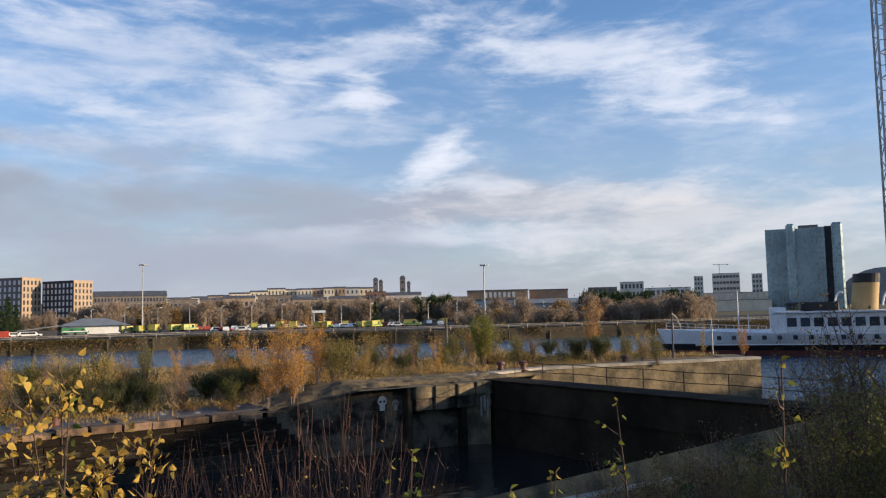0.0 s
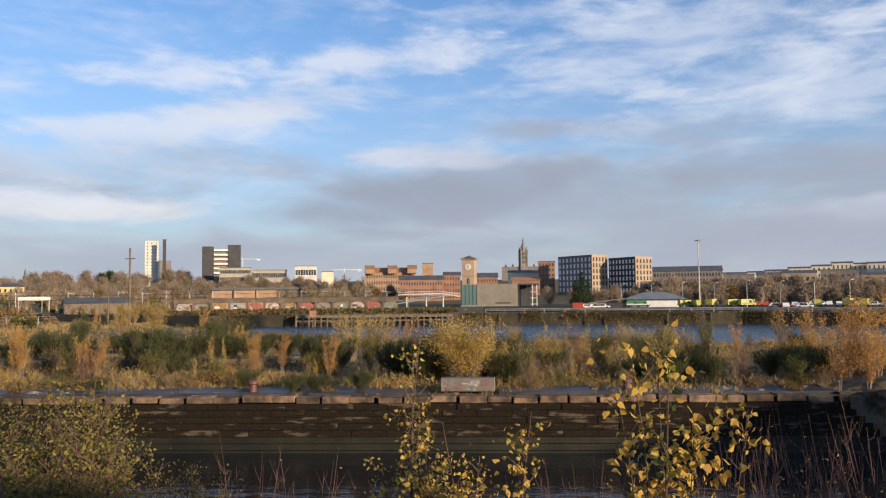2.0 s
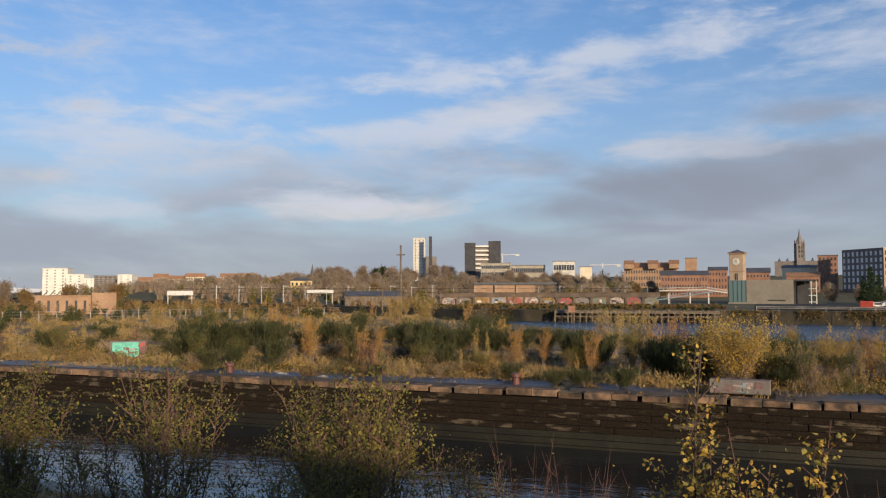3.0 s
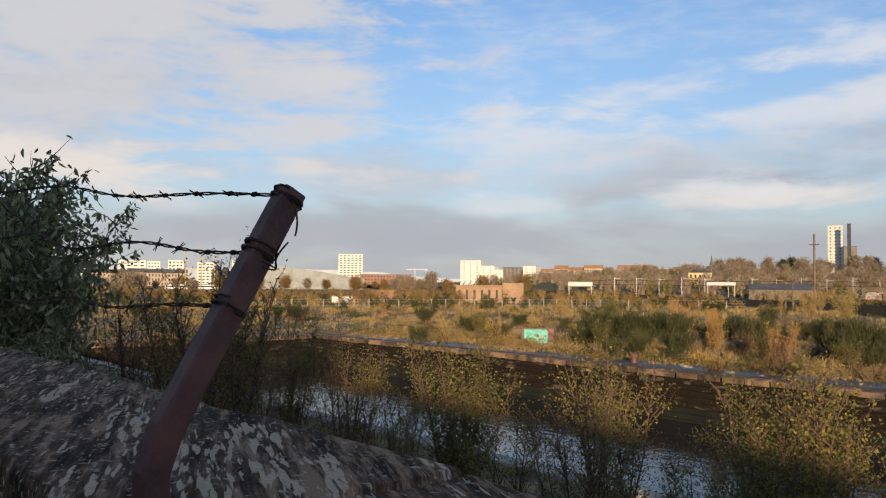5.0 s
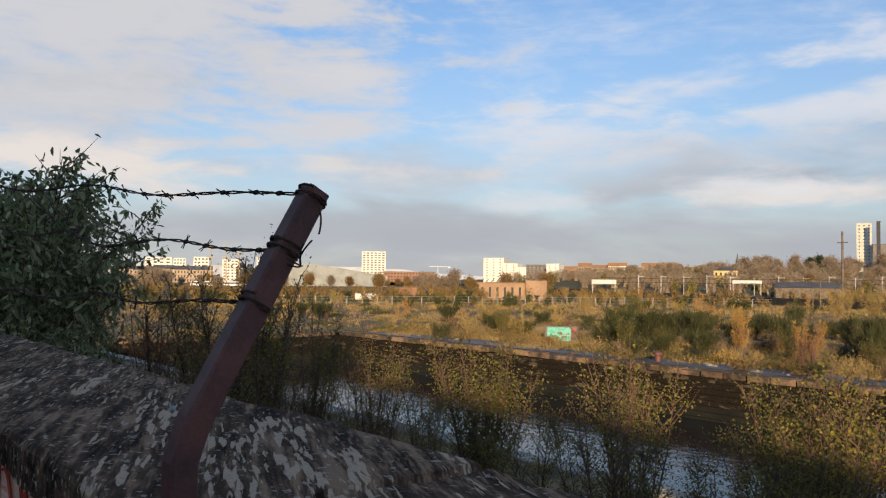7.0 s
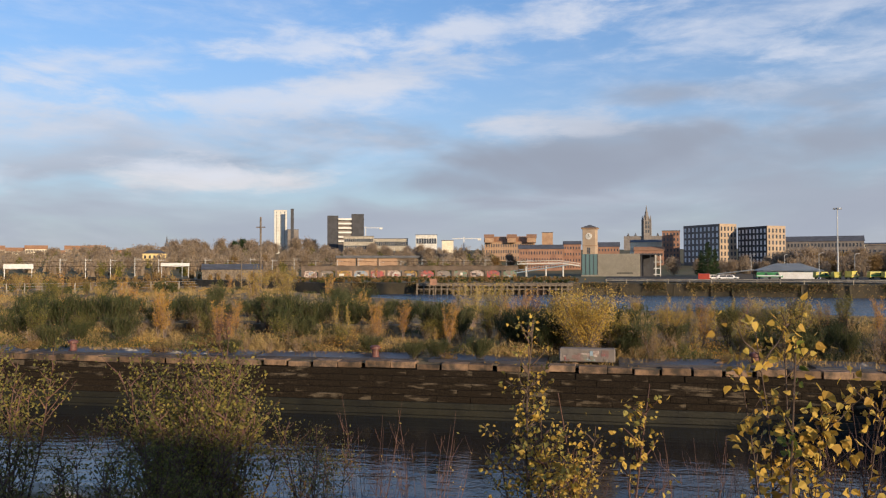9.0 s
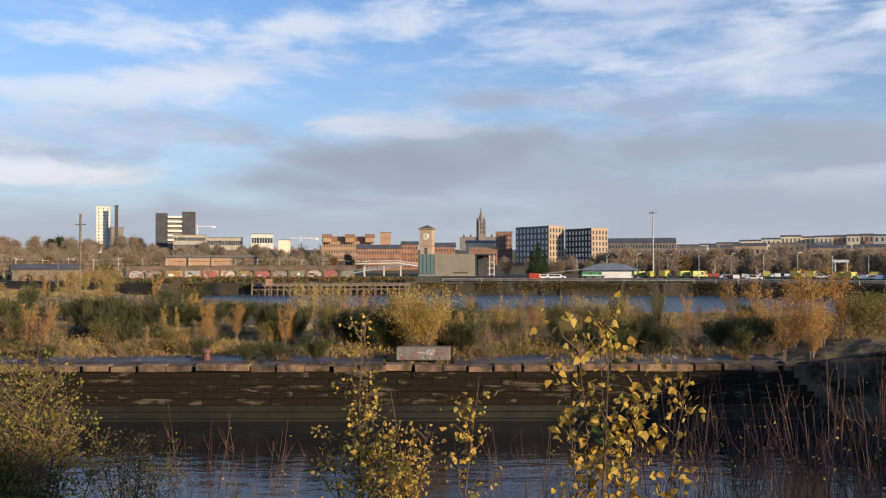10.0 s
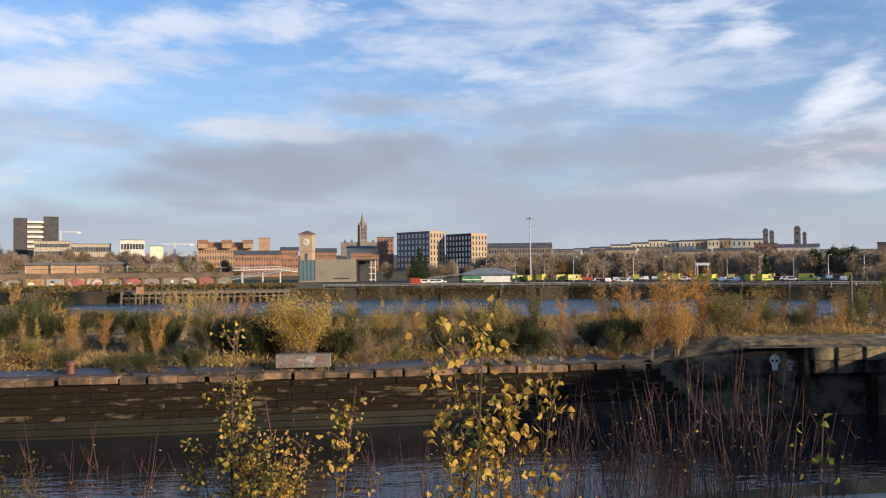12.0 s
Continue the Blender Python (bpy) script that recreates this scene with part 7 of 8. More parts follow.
    for _ in range(85):
        az = random.uniform(-66, 80)
        d = random.uniform(5.5, 13.5) / max(0.3, math.cos(radians(az))) ** 0.6
        x, y = polar(az, d)
        if 3.0 < y < 15.2:
            put(random.choice((s1, s2)), x, y, random.uniform(0.6, 1.25))
    for _ in range(48):
        put(random.choice((s1, s2)), random.uniform(13, 40), random.uniform(7, 15.2), random.uniform(0.8, 1.5))
    # buddleia leaning on the wall
    iv = plant("buddleia_bush", 81, "dense dark green bush with drooping narrow leaves against the wall", "bush", 4.1, 1.5, 26, 40, 17000, 0.105, "lance", "bark", "darkleaf", 0.9, 0.05, 0.55, 1.25, 4, keep_low=0.3, jitter=0.055)
    put(iv, -9.9, 1.4, 0.98, 20, z=1.85, tall=1.06)
    put(iv, -7.7, 1.15, 0.55, 200, z=2.35)
    put(iv, -11.2, 1.9, 1.13, 130, z=1.75)
    put(iv, -13.6, 2.0, 1.16, 250, z=1.75)


near_plants()


def middle_plants():
    random.seed(4)
    kinds = {
        "willow": plant("willow_shrub", 101, "rounded shrub with fine yellow leaves on the quay", "willow", 3.3, 1.75, 26, 10, 3200, 0.08, "oval", "birch_bark", "yellowleaf", 1.0, 0.05, 1.0, 0.0, 3, keep_low=0.15, coarse=True),
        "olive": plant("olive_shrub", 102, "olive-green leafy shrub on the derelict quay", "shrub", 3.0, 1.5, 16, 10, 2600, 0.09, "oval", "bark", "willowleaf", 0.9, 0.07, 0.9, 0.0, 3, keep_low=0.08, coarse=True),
        "birch": plant("birch_tree", 103, "slim birch with pale stems and orange autumn leaves", "birch tree", 4.6, 1.5, 6, 26, 2600, 0.08, "oval", "birch_bark", "orangeleaf", 0.55, 0.05, 1.0, 0.3, 4, keep_low=0.15, coarse=True),
        "birch2": plant("birch_tree", 104, "slim birch, half bare, with yellow leaves", "birch tree", 4.3, 1.0, 4, 20, 650, 0.095, "oval", "birch_bark", "yellowleaf", 0.55, 0.05, 1.1, 0.3, 4, keep_low=0.2, coarse=True),
        "broom": plant("broom_shrub", 105, "dense dark green broom bush on the quay", "broom", 2.0, 1.6, 22, 8, 4200, 0.20, "blade", "bark", "broomleaf", 1.0, 0.05, 1.4, 0.0, 3, upright=0.75, coarse=True),
        "straw": plant("dry_shrub", 106, "dry straw-brown shrub of fine bare twigs", "shrub", 1.9, 1.0, 30, 7, 500, 0.08, "oval", "birch_bark", "dryleaf", 1.1, 0.05, 1.4, 0.0, 3, stem_scale=0.7, coarse=True),
        "red": plant("dogwood_shrub", 107, "bare shrub of fine reddish twigs", "shrub", 2.6, 0.8, 20, 10, 120, 0.07, "oval", "twig", "orangeleaf", 0.7, 0.05, 1.6, 0.0, 3, coarse=True),
        "bramble": plant("bramble", 108, "low mixed bramble on the quay", "bramble", 0.8, 1.4, 10, 5, 700, 0.13, "oval", "twig", "dryleaf", 1.0, 0.1, 0.5, 0.0, 3, coarse=True),
    }
    kinds["green"] = plant("young_willow", 111, "upright willow with green and yellow leaves on the quay", "willow", 4.1, 1.5, 18, 14, 5200, 0.10, "oval", "bark", "greenyellow", 0.7, 0.04, 1.1, 0.0, 3, keep_low=0.05, coarse=True)
    k = kinds
    big = plant("willow_shrub", 109, "large round shrub full of bright yellow leaves above the dock", "willow", 3.3, 2.5, 40, 13, 10500, 0.085, "oval", "birch_bark", "yellowleaf", 1.0, 0.04, 0.9, 0.0, 3, keep_low=0.06, coarse=True)
    place(big, 1.5, 43.6, 1.08, 20)
    # those that stand out
    for name, az, d, s in (("green", -38.0, 57.0, 1.0), ("birch", -23.0, 44.0, 0.86), ("birch", -24.7, 43.8, 0.74), ("red", 5.0, 54.0, 1.25), ("olive", -27.6, 47.0, 0.85), ("broom", 5.4, 46.0, 1.25), ("broom", 3.7, 45.2, 1.2), ("broom", 10.5, 50.0, 1.15), ("broom", 12.2, 52.0, 1.1), ("broom", -1.0, 47.5, 1.2), ("red", 26.5, 50.0, 0.95), ("red", 27.1, 50.4, 0.9), ("birch", 30.6, 56.0, 0.7), ("birch", 31.0, 56.5, 0.65), ("broom", 33.5, 62.0, 1.3), ("broom", 35.2, 63.0, 1.35), ("broom", 37.0, 62.5, 1.3), ("broom", 38.5, 64.0, 1.25), ("broom", 28.5, 60.0, 1.2), ("broom", 23.0, 58.0, 1.25), ("broom", 21.6, 57.0, 1.2), ("willow", 22.6, 96.0, 1.3), ("willow", 24.8, 100.0, 1.25),
                           ("broom", 4.2, 44.5, 1.0), ("broom", -1.9, 45.0, 0.95), ("willow", -0.9, 45.6, 0.8), ("straw", -3.0, 42.8, 1.0), ("red", -17.4, 45.0, 0.85), ("straw", -16.9, 45.0, 0.8), ("broom", 6.4, 47.0, 1.1), ("olive", 4.6, 47.5, 0.85),
                           ("willow", 9.4, 58.0, 1.05), ("willow", 7.9, 60.0, 0.95), ("birch2", 9.9, 53.0, 0.62), ("olive", 8.2, 52.0, 0.8), ("birch2", -4.0, 49.0, 0.82), ("birch2", -5.6, 50.0, 0.85), ("birch2", -7.2, 49.0, 0.8),
                           ("birch", -20.0, 50.0, 0.86), ("birch", -21.6, 51.0, 0.9), ("birch", -23.6, 47.0, 1.0), ("birch", -25.2, 46.0, 1.0), ("birch", -24.4, 48.6, 1.08), ("birch", -26.4, 47.0, 0.9), ("broom", -20.6, 48.0, 1.0),
                           ("broom", -19.0, 48.5, 0.9), ("broom", -22.2, 50.0, 1.0), ("olive", -28.0, 51.0, 0.9), ("olive", -30.5, 53.0, 0.75), ("willow", -29.5, 50.0, 0.6), ("red", -31.5, 58.0, 1.0), ("red", -33.0, 56.0, 0.85),
                           ("birch", -34.8, 52.0, 0.58), ("willow", -37.2, 58.0, 0.95), ("olive", -38.4, 58.5, 1.08), ("olive", -40.5, 60.0, 0.8), ("red", -41.5, 60.0, 0.75), ("broom", -46.0, 62.0, 1.0), ("broom", -44.6, 63.0, 0.85), ("birch", -45.6, 70.0, 1.05),
                           ("olive", -48.0, 60.0, 0.75), ("olive", -50.0, 58.0, 0.75), ("willow", -49.0, 63.0, 0.7), ("straw", -43.5, 62.0, 0.8), ("birch2", -53.0, 66.0, 0.7), ("birch", -55.5, 64.0, 0.6),
                           ("straw", 0.9, 52.0, 0.8), ("red", 3.4, 56.0, 1.15), ("red", -9.0, 52.0, 1.0), ("red", -12.0, 54.0, 0.9), ("willow", -13.5, 54.0, 0.55), ("olive", -10.5, 50.0, 0.65), ("broom", -14.5, 51.0, 0.8), ("broom", -12.0, 49.0, 0.7),
                           ("broom", 16.2, 55.0, 1.05), ("broom", 18.0, 56.0, 1.1), ("broom", 14.2, 56.0, 1.0), ("broom", 20.5, 57.0, 1.0), ("birch2", 19.0, 55.0, 0.6), ("olive", 12.5, 50.0, 0.55)):
        place(k[name], az, d, s * random.uniform(0.94, 1.06))
    # the green belt and the saplings farther to the west
    for _ in range(120):
        az = random.uniform(17, 62)
        d = random.uniform(52, 84) * (1 + 0.012 * max(0, az - 30))
        x, y = polar(az, d)
        if y < 44 or in_water(x, y) or (az > 43 and random.random() < 0.75) or 40.5 < az < 45.5:
            continue
        name = random.choices(("broom", "olive", "birch", "birch2", "straw", "red", "bramble", "willow"), (5.5, 1.6, 1.3, 1.0, 2.6, 0.8, 1.6, 0.6))[0]
        s = {"birch": 0.58, "birch2": 0.6, "willow": 0.55, "olive": 0.6, "broom": 0.95}.get(name, 0.8) * random.uniform(0.7, 1.2)
        put(k[name], x, y, s)
    for _ in range(135):
        az = random.uniform(16, 80)
        d = random.uniform(88, 260)
        x, y = polar(az, d)
        if in_water(x, y) or y < 24 or (az > 43 and d < 150 and random.random() < 0.8):
            continue
        name = random.choices(("broom", "olive", "birch", "birch2", "straw", "willow", "bramble"), (3, 2, 2.4, 1.5, 2, 1.6, 2))[0]
        put(k[name], x, y, random.uniform(0.7, 1.25) * (0.75 if name in ("birch", "birch2") else 1.0))
    # strip behind the quay edge
    for _ in range(120):
        x = random.uniform(-62, 18)
        y = 40.9 + abs(random.gauss(0, 1)) * 4.2
        if (-4.5 < x < 2.5 and y < 44) or (-50 < x < -34 and y < 47):
            continue
        name = random.choices(("straw", "bramble", "broom", "birch2", "olive"), (5, 4, 1.6, 0.5, 0.8))[0]
        put(k[name], x, y, random.uniform(0.35, 0.75) if name != "birch2" else 0.4)
    for _ in range(250):
        x = random.uniform(-58, 50)
        y = 45.5 + 38 * random.random() ** 1.7
        if in_water(x, y) or in_water(x, y + 3) or (x > 30 and y < 44) or (x < -34 and y < 48 and random.random() < 0.8):
            continue
        far = smooth(54, 74, y)
        name = random.choices(("straw", "bramble", "broom", "birch", "birch2", "olive", "red", "willow"), (3, 3, 3, 1.2, 1.2, 2, 1.4, 1.2))[0]
        s = random.uniform(0.55, 0.98) * (1 - 0.5 * far) * (0.72 if name in ("birch", "birch2") else 1.0)
        put(k[name], x, y, s)


middle_plants()


def grass():
    """Straw tufts over the quay and the field."""
    rng = np.random.default_rng(9)
    at, ways, sizes = [], [], []
    tufts = 0
    while tufts < 7500:
        u = rng.uniform()
        if u < 0.55:
            x, y = rng.uniform(-66, 56), 40.5 + abs(rng.normal()) * 7
        elif u < 0.9:
            az, d = rng.uniform(18, 78), rng.uniform(48, 190)
            x, y = polar(az, d)
        else:
            x, y = rng.uniform(-40, 20), rng.uniform(4, 15.4)
        if in_water(x, y) or (y < 40.6 and y > 15.5 and x > -66):
            continue
        if noise.noise(Vector((x * 0.16, y * 0.16, 7.0))) < (0.12 if y < 43 else -0.12):
            continue
        tufts += 1
        z = land_z(x, y)
        big = 1.0 + 0.9 * smooth(60, 160, math.hypot(x, y))
        for _ in range(9):
            at.append((x + rng.normal() * 0.16 * big, y + rng.normal() * 0.16 * big, z - 0.03))
            ways.append((rng.normal() * 0.35, rng.normal() * 0.35, 1.0))
            sizes.append(rng.uniform(0.18, 0.42) * big)
    me = leaf_mesh("grass", np.array(at), np.array(ways), np.array(sizes), "blade", "straw", rng)
    g = new("dry_grass", me)
    tagged(g, "tufts of dry straw-coloured grass over the quay", "grass", kind="stuff")


def undergrowth():
    """Low mounds of leaves and twigs that fill the ground between the shrubs."""
    for seed, mat, count, shape, size, label in ((1, "broomleaf", 150, "blade", 0.26, "low green broom and bramble undergrowth"), (2, "dryleaf", 240, "oval", 0.085, "low brown bramble undergrowth"),
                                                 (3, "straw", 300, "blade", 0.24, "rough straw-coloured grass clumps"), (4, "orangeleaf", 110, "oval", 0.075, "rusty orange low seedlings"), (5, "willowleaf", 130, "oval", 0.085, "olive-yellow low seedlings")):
        rng = np.random.default_rng(300 + seed)
        at, ways, sizes = [], [], []
        n = 0
        while n < count:
            if rng.uniform() < 0.62:
                x, y = rng.uniform(-64, 52), 43.0 + 38 * rng.uniform() ** 2.0
            else:
                az, d = rng.uniform(18, 76), rng.uniform(50, 180)
                x, y = polar(az, d)
            if in_water(x, y) or in_water(x, y + 2) or (y < 41 and x > -66):
                continue
            n += 1
            d = math.hypot(x, y)
            far = smooth(52, 74, y) if x > -60 else 0.0
            w = rng.uniform(0.6, 2.2)
            h = rng.uniform(0.35, 1.25) * (1 - 0.55 * far)
            big = 1 + 0.8 * smooth(70, 180, d)
            m = int(230 * w)
            a = rng.uniform(0, 6.283, m)
            r = w * np.sqrt(rng.uniform(0, 1, m))
            px, py = x + r * np.cos(a), y + r * np.sin(a) * 0.7
            top = h * (1 - (r / w) ** 2 * 0.8) * rng.uniform(0.25, 1.0, m)
            z = land_z(x, y)
            at.append(np.stack([px, py, z + top - 0.05], 1))
            ways.append(rng.normal(size=(m, 3)) * 0.6 + np.array([0, 0, 0.9 if shape == "blade" else 0.4]))
            sizes.append(size * big * rng.uniform(0.6, 1.3, m))
        me = leaf_mesh("undergrowth", np.concatenate(at), np.concatenate(ways), np.concatenate(sizes), shape, mat, rng)
        tagged(new("undergrowth", me), label, "undergrowth", kind="stuff")


def bank_growth():
    """Grass and bramble hanging over the far river wall."""
    rng = np.random.default_rng(91)
    line = ((-72, 200), (0, 203), (60, 190), (110, 160), (200, 128))
    for mat, share in (("straw", 2000), ("dryleaf", 7000), ("broomleaf", 7000)):
        at, ways, sizes = [], [], []
        while len(at) < share:
            k = int(rng.integers(len(line) - 1))
            f = rng.uniform()
            x = line[k][0] + (line[k + 1][0] - line[k][0]) * f
            y = line[k][1] + (line[k + 1][1] - line[k][1]) * f
            if noise.noise(Vector((x * 0.14, y * 0.14, share * 0.01))) < 0.0:
                continue
            drop = abs(rng.normal()) * 0.95
            at.append((x - 0.2 * rng.uniform(), y - 0.25 - 0.3 * rng.uniform(), 0.6 - drop))
            ways.append((rng.normal() * 0.6, rng.normal() * 0.6, 0.5 - drop * 0.6))
            sizes.append(rng.uniform(0.2, 0.45))
        me = leaf_mesh("bank_growth", np.array(at), np.array(ways), np.array(sizes), "tuft", mat, rng)
        tagged(new("bank_growth", me), "ragged grass and bramble hanging over the river wall", "undergrowth", kind="stuff")


def litter():
    """Fallen leaves, twigs and grit on the paved strip behind the coping."""
    rng = np.random.default_rng(77)
    n = 3600
    x = rng.uniform(-63, 20, n)
    y = 40.35 + np.abs(rng.normal(size=n)) * 3.0
    keep = np.array([noise.noise(Vector((a * 0.35, b * 0.5, 2.0))) > -0.15 for a, b in zip(x, y)])
    x, y = x[keep], y[keep]
    z = np.array([land_z(a, b) for a, b in zip(x, y)]) + rng.uniform(0.02, 0.10, len(x))
    ways = rng.normal(size=(len(x), 3)) * np.array([1, 1, 0.35])
    me = leaf_mesh("leaf_litter", np.stack([x, y, z], 1), ways, rng.uniform(0.06, 0.22, len(x)), "oval", "dryleaf", rng)
    tagged(new("leaf_litter", me), "brown fallen leaves and grit on the quay", "leaf litter", kind="stuff")


grass()
undergrowth()
litter()
bank_growth()


def conifer(seed, label, height, foot):
    """Conical conifer: drooping tiers of needles round a straight trunk."""
    rng = np.random.default_rng(seed)
    t = thing("conifer_tree", pose(0, 0, 0), label, "conifer")
    bm = bmesh.new()
    tube(bm, [(0, 0, -0.5), (0, 0, height * 0.5), (0, 0, height)], [0.3, 0.2, 0.03], 6)
    part("trunk", bm, "bark", t)
    at, ways = [], []
    for _ in range(130):
        u = rng.uniform(0.08, 1.0)
        a = rng.uniform(0, 6.283)
        reach = foot * (1 - u) ** 0.8 * rng.uniform(0.65, 1.1) + 0.15
        for _k in range(34):
            f = rng.uniform(0.15, 1.0)
            q = np.array([math.cos(a) * reach * f, math.sin(a) * reach * f, height * u - 0.25 * reach * f * f])
            at.append(q + rng.normal(size=3) * 0.16 * (0.5 + reach * 0.25))
            ways.append((math.cos(a) + rng.normal() * 0.6, math.sin(a) + rng.normal() * 0.6, 0.2 + rng.normal() * 0.4))
    me = leaf_mesh("foliage", np.array(at), np.array(ways), rng.uniform(0.3, 0.6, len(at)), "tuft", "pineleaf", rng)
    new("foliage", me).parent = t
    return t


def far_trees():
    random.seed(6)
    fir = conifer(5, "dark green conical conifer on the far bank", 12.5, 3.4)
    for az, d, sc in ((-6.75, 318, 1.05), (-7.2, 322, 0.85), (-6.35, 324, 0.8), (-30.35, 300, 0.72)):
        place(fir, az, d, sc)
    bare = [plant("bare_tree", 200 + i, "bare winter tree with brown twigs on the far bank", "tree", 9.0, 8.0, 1, 60, 3200, 0.75, "tuft", "bark", "winterleaf", 0.15, 0.05, 1.0, -0.2, 4, stem_scale=2.0, upright=0.4, keep_low=0.1, jitter=0.26, coarse=True) for i in range(3)]
    rusty = plant("autumn_tree", 210, "tree with rusty orange autumn leaves on the far bank", "tree", 8.0, 8.0, 1, 56, 2600, 0.7, "tuft", "bark", "dryleaf", 0.15, 0.05, 0.9, 0.0, 4, stem_scale=2.2, keep_low=0.2, jitter=0.2, coarse=True)
    pine = plant("pine_tree", 211, "dark green pine on the far bank", "pine tree", 13.0, 6.5, 1, 56, 3200, 0.8, "tuft", "bark", "pineleaf", 0.1, 0.04, 0.4, 0.0, 4, stem_scale=2.0, keep_low=0.12, jitter=0.18, coarse=True)
    # band behind the car park
    for _ in range(150):
        az = random.uniform(-36.5, -11.0)
        d = random.uniform(330, 460)
        place(random.choice(bare + bare + [rusty]), az, d, random.uniform(0.62, 1.05))
    for _ in range(34):
        place(random.choice(bare + [rusty]), random.uniform(-54, -37), random.uniform(236, 300), random.uniform(0.5, 0.85))
    # dark pines
    for az, d, s in ((-33.2, 345, 0.95), (-34.5, 350, 1.0), (-35.6, 345, 1.0), (-35.0, 352, 0.9)):
        place(pine, az, d, s)
    for _ in range(40):
        az = random.uniform(-52.5, -45.2)
        place(pine, az, random.uniform(300, 330), random.uniform(0.75, 0.95))
    # wooded hill
    for _ in range(90):
        az = random.uniform(9.5, 33)
        d = random.uniform(430, 600)
        if abs(az - 31.2) < 1.5 and d < 490:
            continue
        place(random.choice(bare + bare + [rusty]), az, d, random.uniform(0.65, 1.05))
    for _ in range(26):
        place(random.choice(bare), random.uniform(20.5, 31), random.uniform(600, 700), random.uniform(0.95, 1.3))
    for az, s in ((25.4, 1.15), (26.0, 1.0), (28.0, 0.9), (28.7, 0.75)):
        place(pine, az, 640, s)
    for _ in range(40):
        place(random.choice(bare), random.uniform(31, 42), random.uniform(490, 640), random.uniform(0.5, 0.8))
    for _ in range(60):
        place(random.choice(bare + [rusty, rusty]), random.uniform(43, 72), random.uniform(280, 560), random.uniform(0.5, 0.95))
    for _ in range(24):
        place(random.choice(bare + [rusty]), random.uniform(-12, 9), random.uniform(395, 470), random.uniform(0.5, 0.8))
    for _ in range(16):
        place(random.choice(bare + [rusty]), random.uniform(-13, -4.5), random.uniform(326, 345), random.uniform(0.45, 0.72))


far_trees()


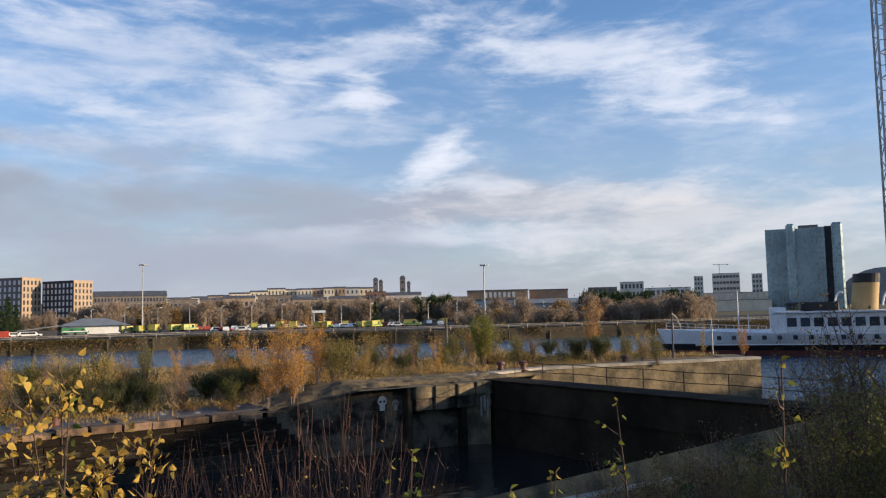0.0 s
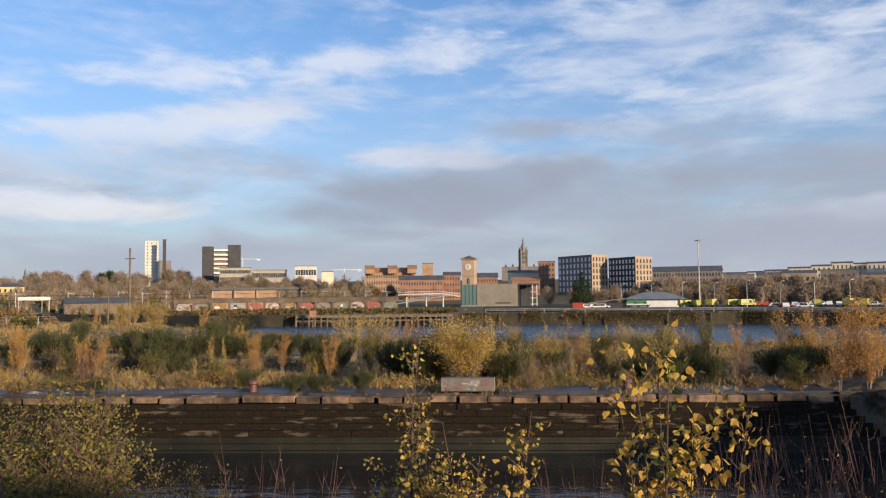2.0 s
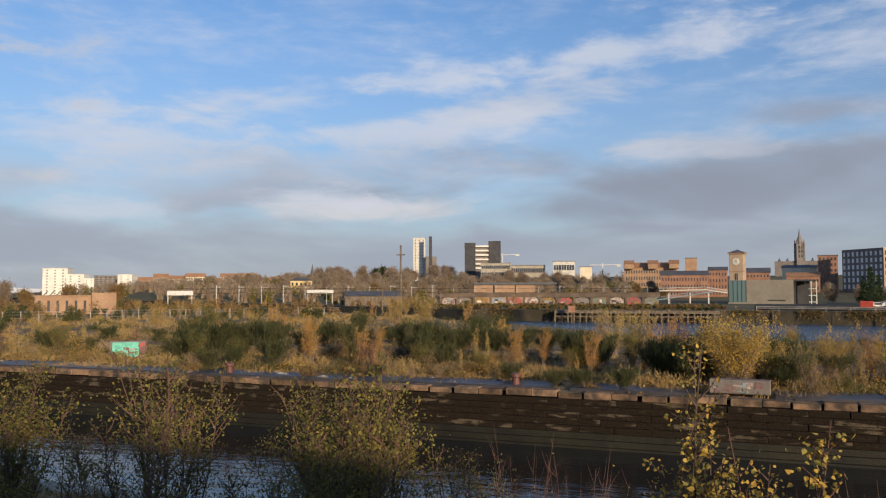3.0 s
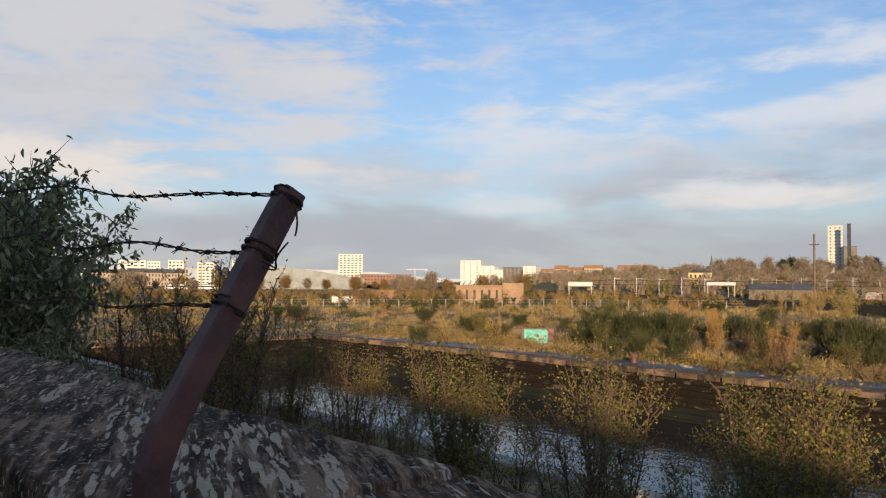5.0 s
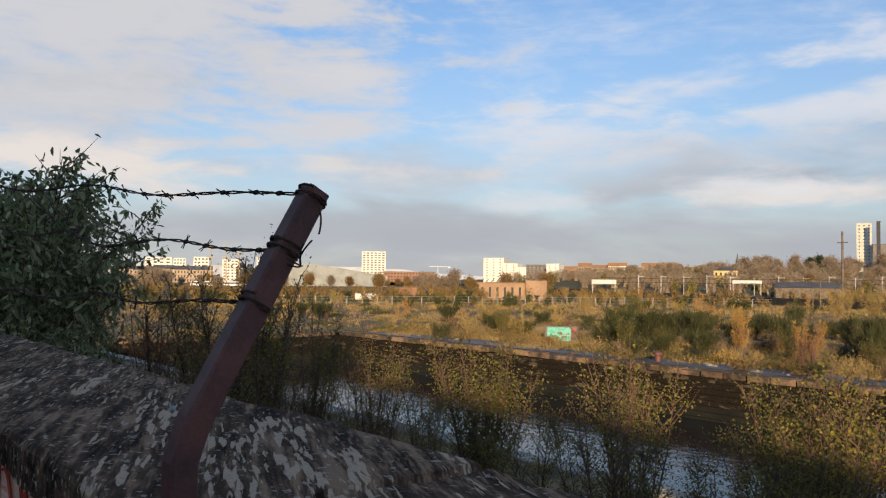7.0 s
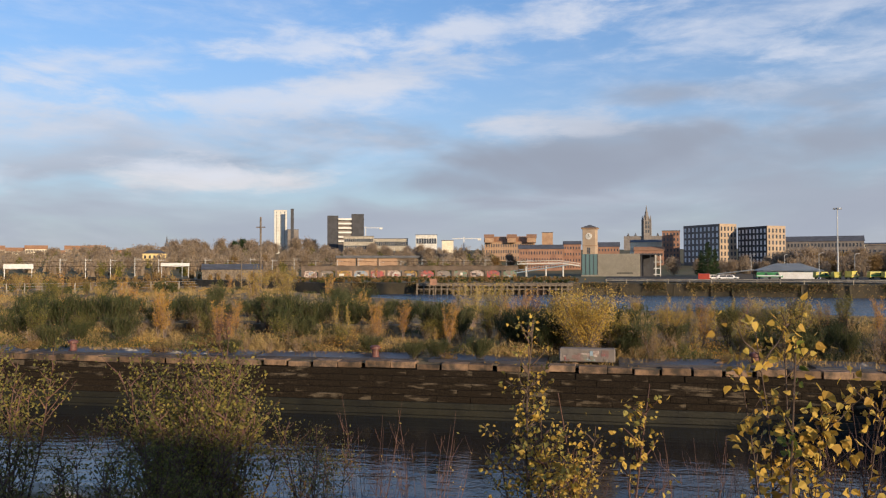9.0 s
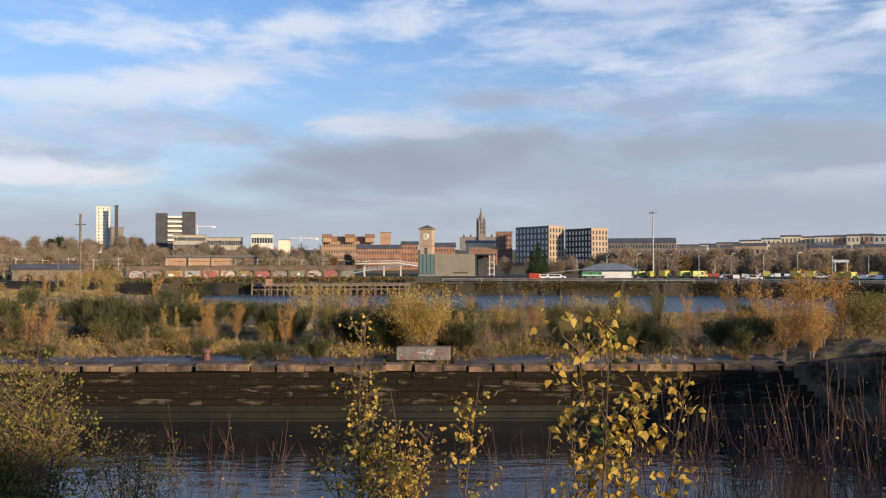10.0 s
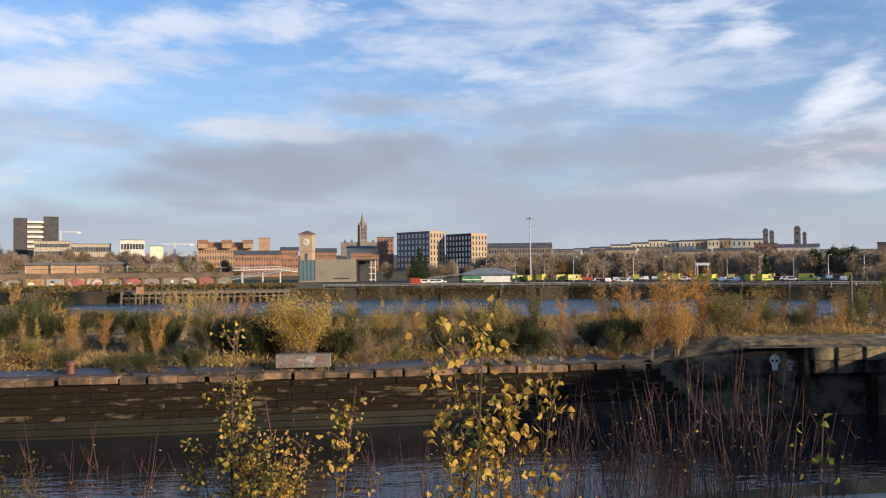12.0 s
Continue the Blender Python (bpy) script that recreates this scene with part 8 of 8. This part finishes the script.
def far_woods():
    """Woods and scrub too dense to count: crowns of fine twigs on short trunks."""
    def wood(seed, spots, mat, label, twigs, fine):
        rng = np.random.default_rng(seed)
        at, ways, sizes = [], [], []
        for x, y, h in spots:
            if in_water(x, y):
                continue
            z = land_z(x, y)
            m = int(twigs * rng.uniform(0.7, 1.2))
            r = h * rng.uniform(0.28, 0.42)
            p = rng.normal(size=(m, 3))
            p /= np.linalg.norm(p, axis=1, keepdims=True)
            p *= rng.uniform(0.25, 1.0, (m, 1)) ** 0.5
            lump = 1 + 0.35 * np.sin(p[:, 0:1] * 4 + x) * np.cos(p[:, 2:3] * 5 + y)
            q = p * lump * np.array([r, r, h * 0.46]) + np.array([x, y, z + h * 0.52])
            at.append(q)
            ways.append(p * np.array([0.7, 0.7, 0.4]) + np.array([0, 0, 0.6]) + rng.normal(size=(m, 3)) * 0.45)
            sizes.append(fine * rng.uniform(0.6, 1.3, m))
            k = 6
            at.append(np.array([(x + rng.normal() * 0.3, y, z - 0.3) for _ in range(k)]))
            ways.append(np.tile(np.array([[0.0, 0.0, 1.0]]), (k, 1)) + rng.normal(size=(k, 3)) * 0.06)
            sizes.append(np.full(k, h * 0.7))
        me = leaf_mesh("woodland", np.concatenate(at), np.concatenate(ways), np.concatenate(sizes), "tuft" if fine > 0.5 else "oval", mat, rng)
        tagged(new("woodland", me), label, "woodland", kind="stuff")

    random.seed(61)
    slope = [(*polar(random.uniform(8, 46), random.uniform(345, 720)), random.uniform(5, 9)) for _ in range(430)]
    wood(1, slope, "winterleaf", "grey-brown bare winter woods on the hillside", 260, 0.8)
    green = [(*polar(random.uniform(8, 46), random.uniform(345, 640)), random.uniform(4, 7.5)) for _ in range(90)]
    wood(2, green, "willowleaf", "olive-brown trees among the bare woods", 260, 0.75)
    bank = [(*polar(random.uniform(2, 24), random.uniform(214, 280)), random.uniform(0.5, 0.95)) for _ in range(380)]
    wood(3, bank, "dryleaf", "low brown scrub on the far river bank", 110, 0.35)
    bank = [(*polar(random.uniform(2, 24), random.uniform(210, 280)), random.uniform(0.4, 0.85)) for _ in range(260)]
    wood(4, bank, "broomleaf", "low green scrub on the far river bank", 110, 0.35)
    field = [(*polar(random.uniform(22, 74), random.uniform(175, 310)), random.uniform(1.4, 3.4)) for _ in range(420)]
    wood(5, field, "dryleaf", "brown scrub and saplings across the field", 130, 0.38)
    field = [(*polar(random.uniform(22, 74), random.uniform(150, 270)), random.uniform(1.0, 2.2)) for _ in range(220)]
    wood(6, field, "broomleaf", "green broom scrub across the field", 150, 0.36)
    east = [(*polar(random.uniform(-54, -36), random.uniform(238, 300)), random.uniform(3.5, 6.0)) for _ in range(130)]
    wood(8, east, "winterleaf", "bare winter trees along the eastern bank", 240, 0.6)
    park = [(*polar(random.uniform(-36, -11), random.uniform(330, 520)), random.uniform(5, 8.5)) for _ in range(190)]
    wood(7, park, "winterleaf", "bare winter trees behind the car park", 240, 0.75)


far_woods()


def far_hills():
    """Ridge on the horizon, its haze painted in as a pale blue-grey."""
    verts, faces = [], []
    n = 90
    for i in range(n + 1):
        az = 30 + 62 * i / n
        x, y = polar(az, 4300)
        h = 20 + 48 * smooth(46, 58, az) + 10 * noise.noise(Vector((az * 0.16, 0, 0))) + 4 * noise.noise(Vector((az * 0.7, 3, 0)))
        verts += [(x, y, -5), (x, y, h), (*polar(az, 4500), -5)]
    for i in range(n):
        a = i * 3
        faces += [(a, a + 3, a + 4, a + 1), (a + 1, a + 4, a + 5, a + 2)]
    tagged(mesh_part("backdrop_hills", verts, faces, "distance"), "blue-grey hills on the horizon, haze painted into the colour", "hills", kind="structure")


far_hills()
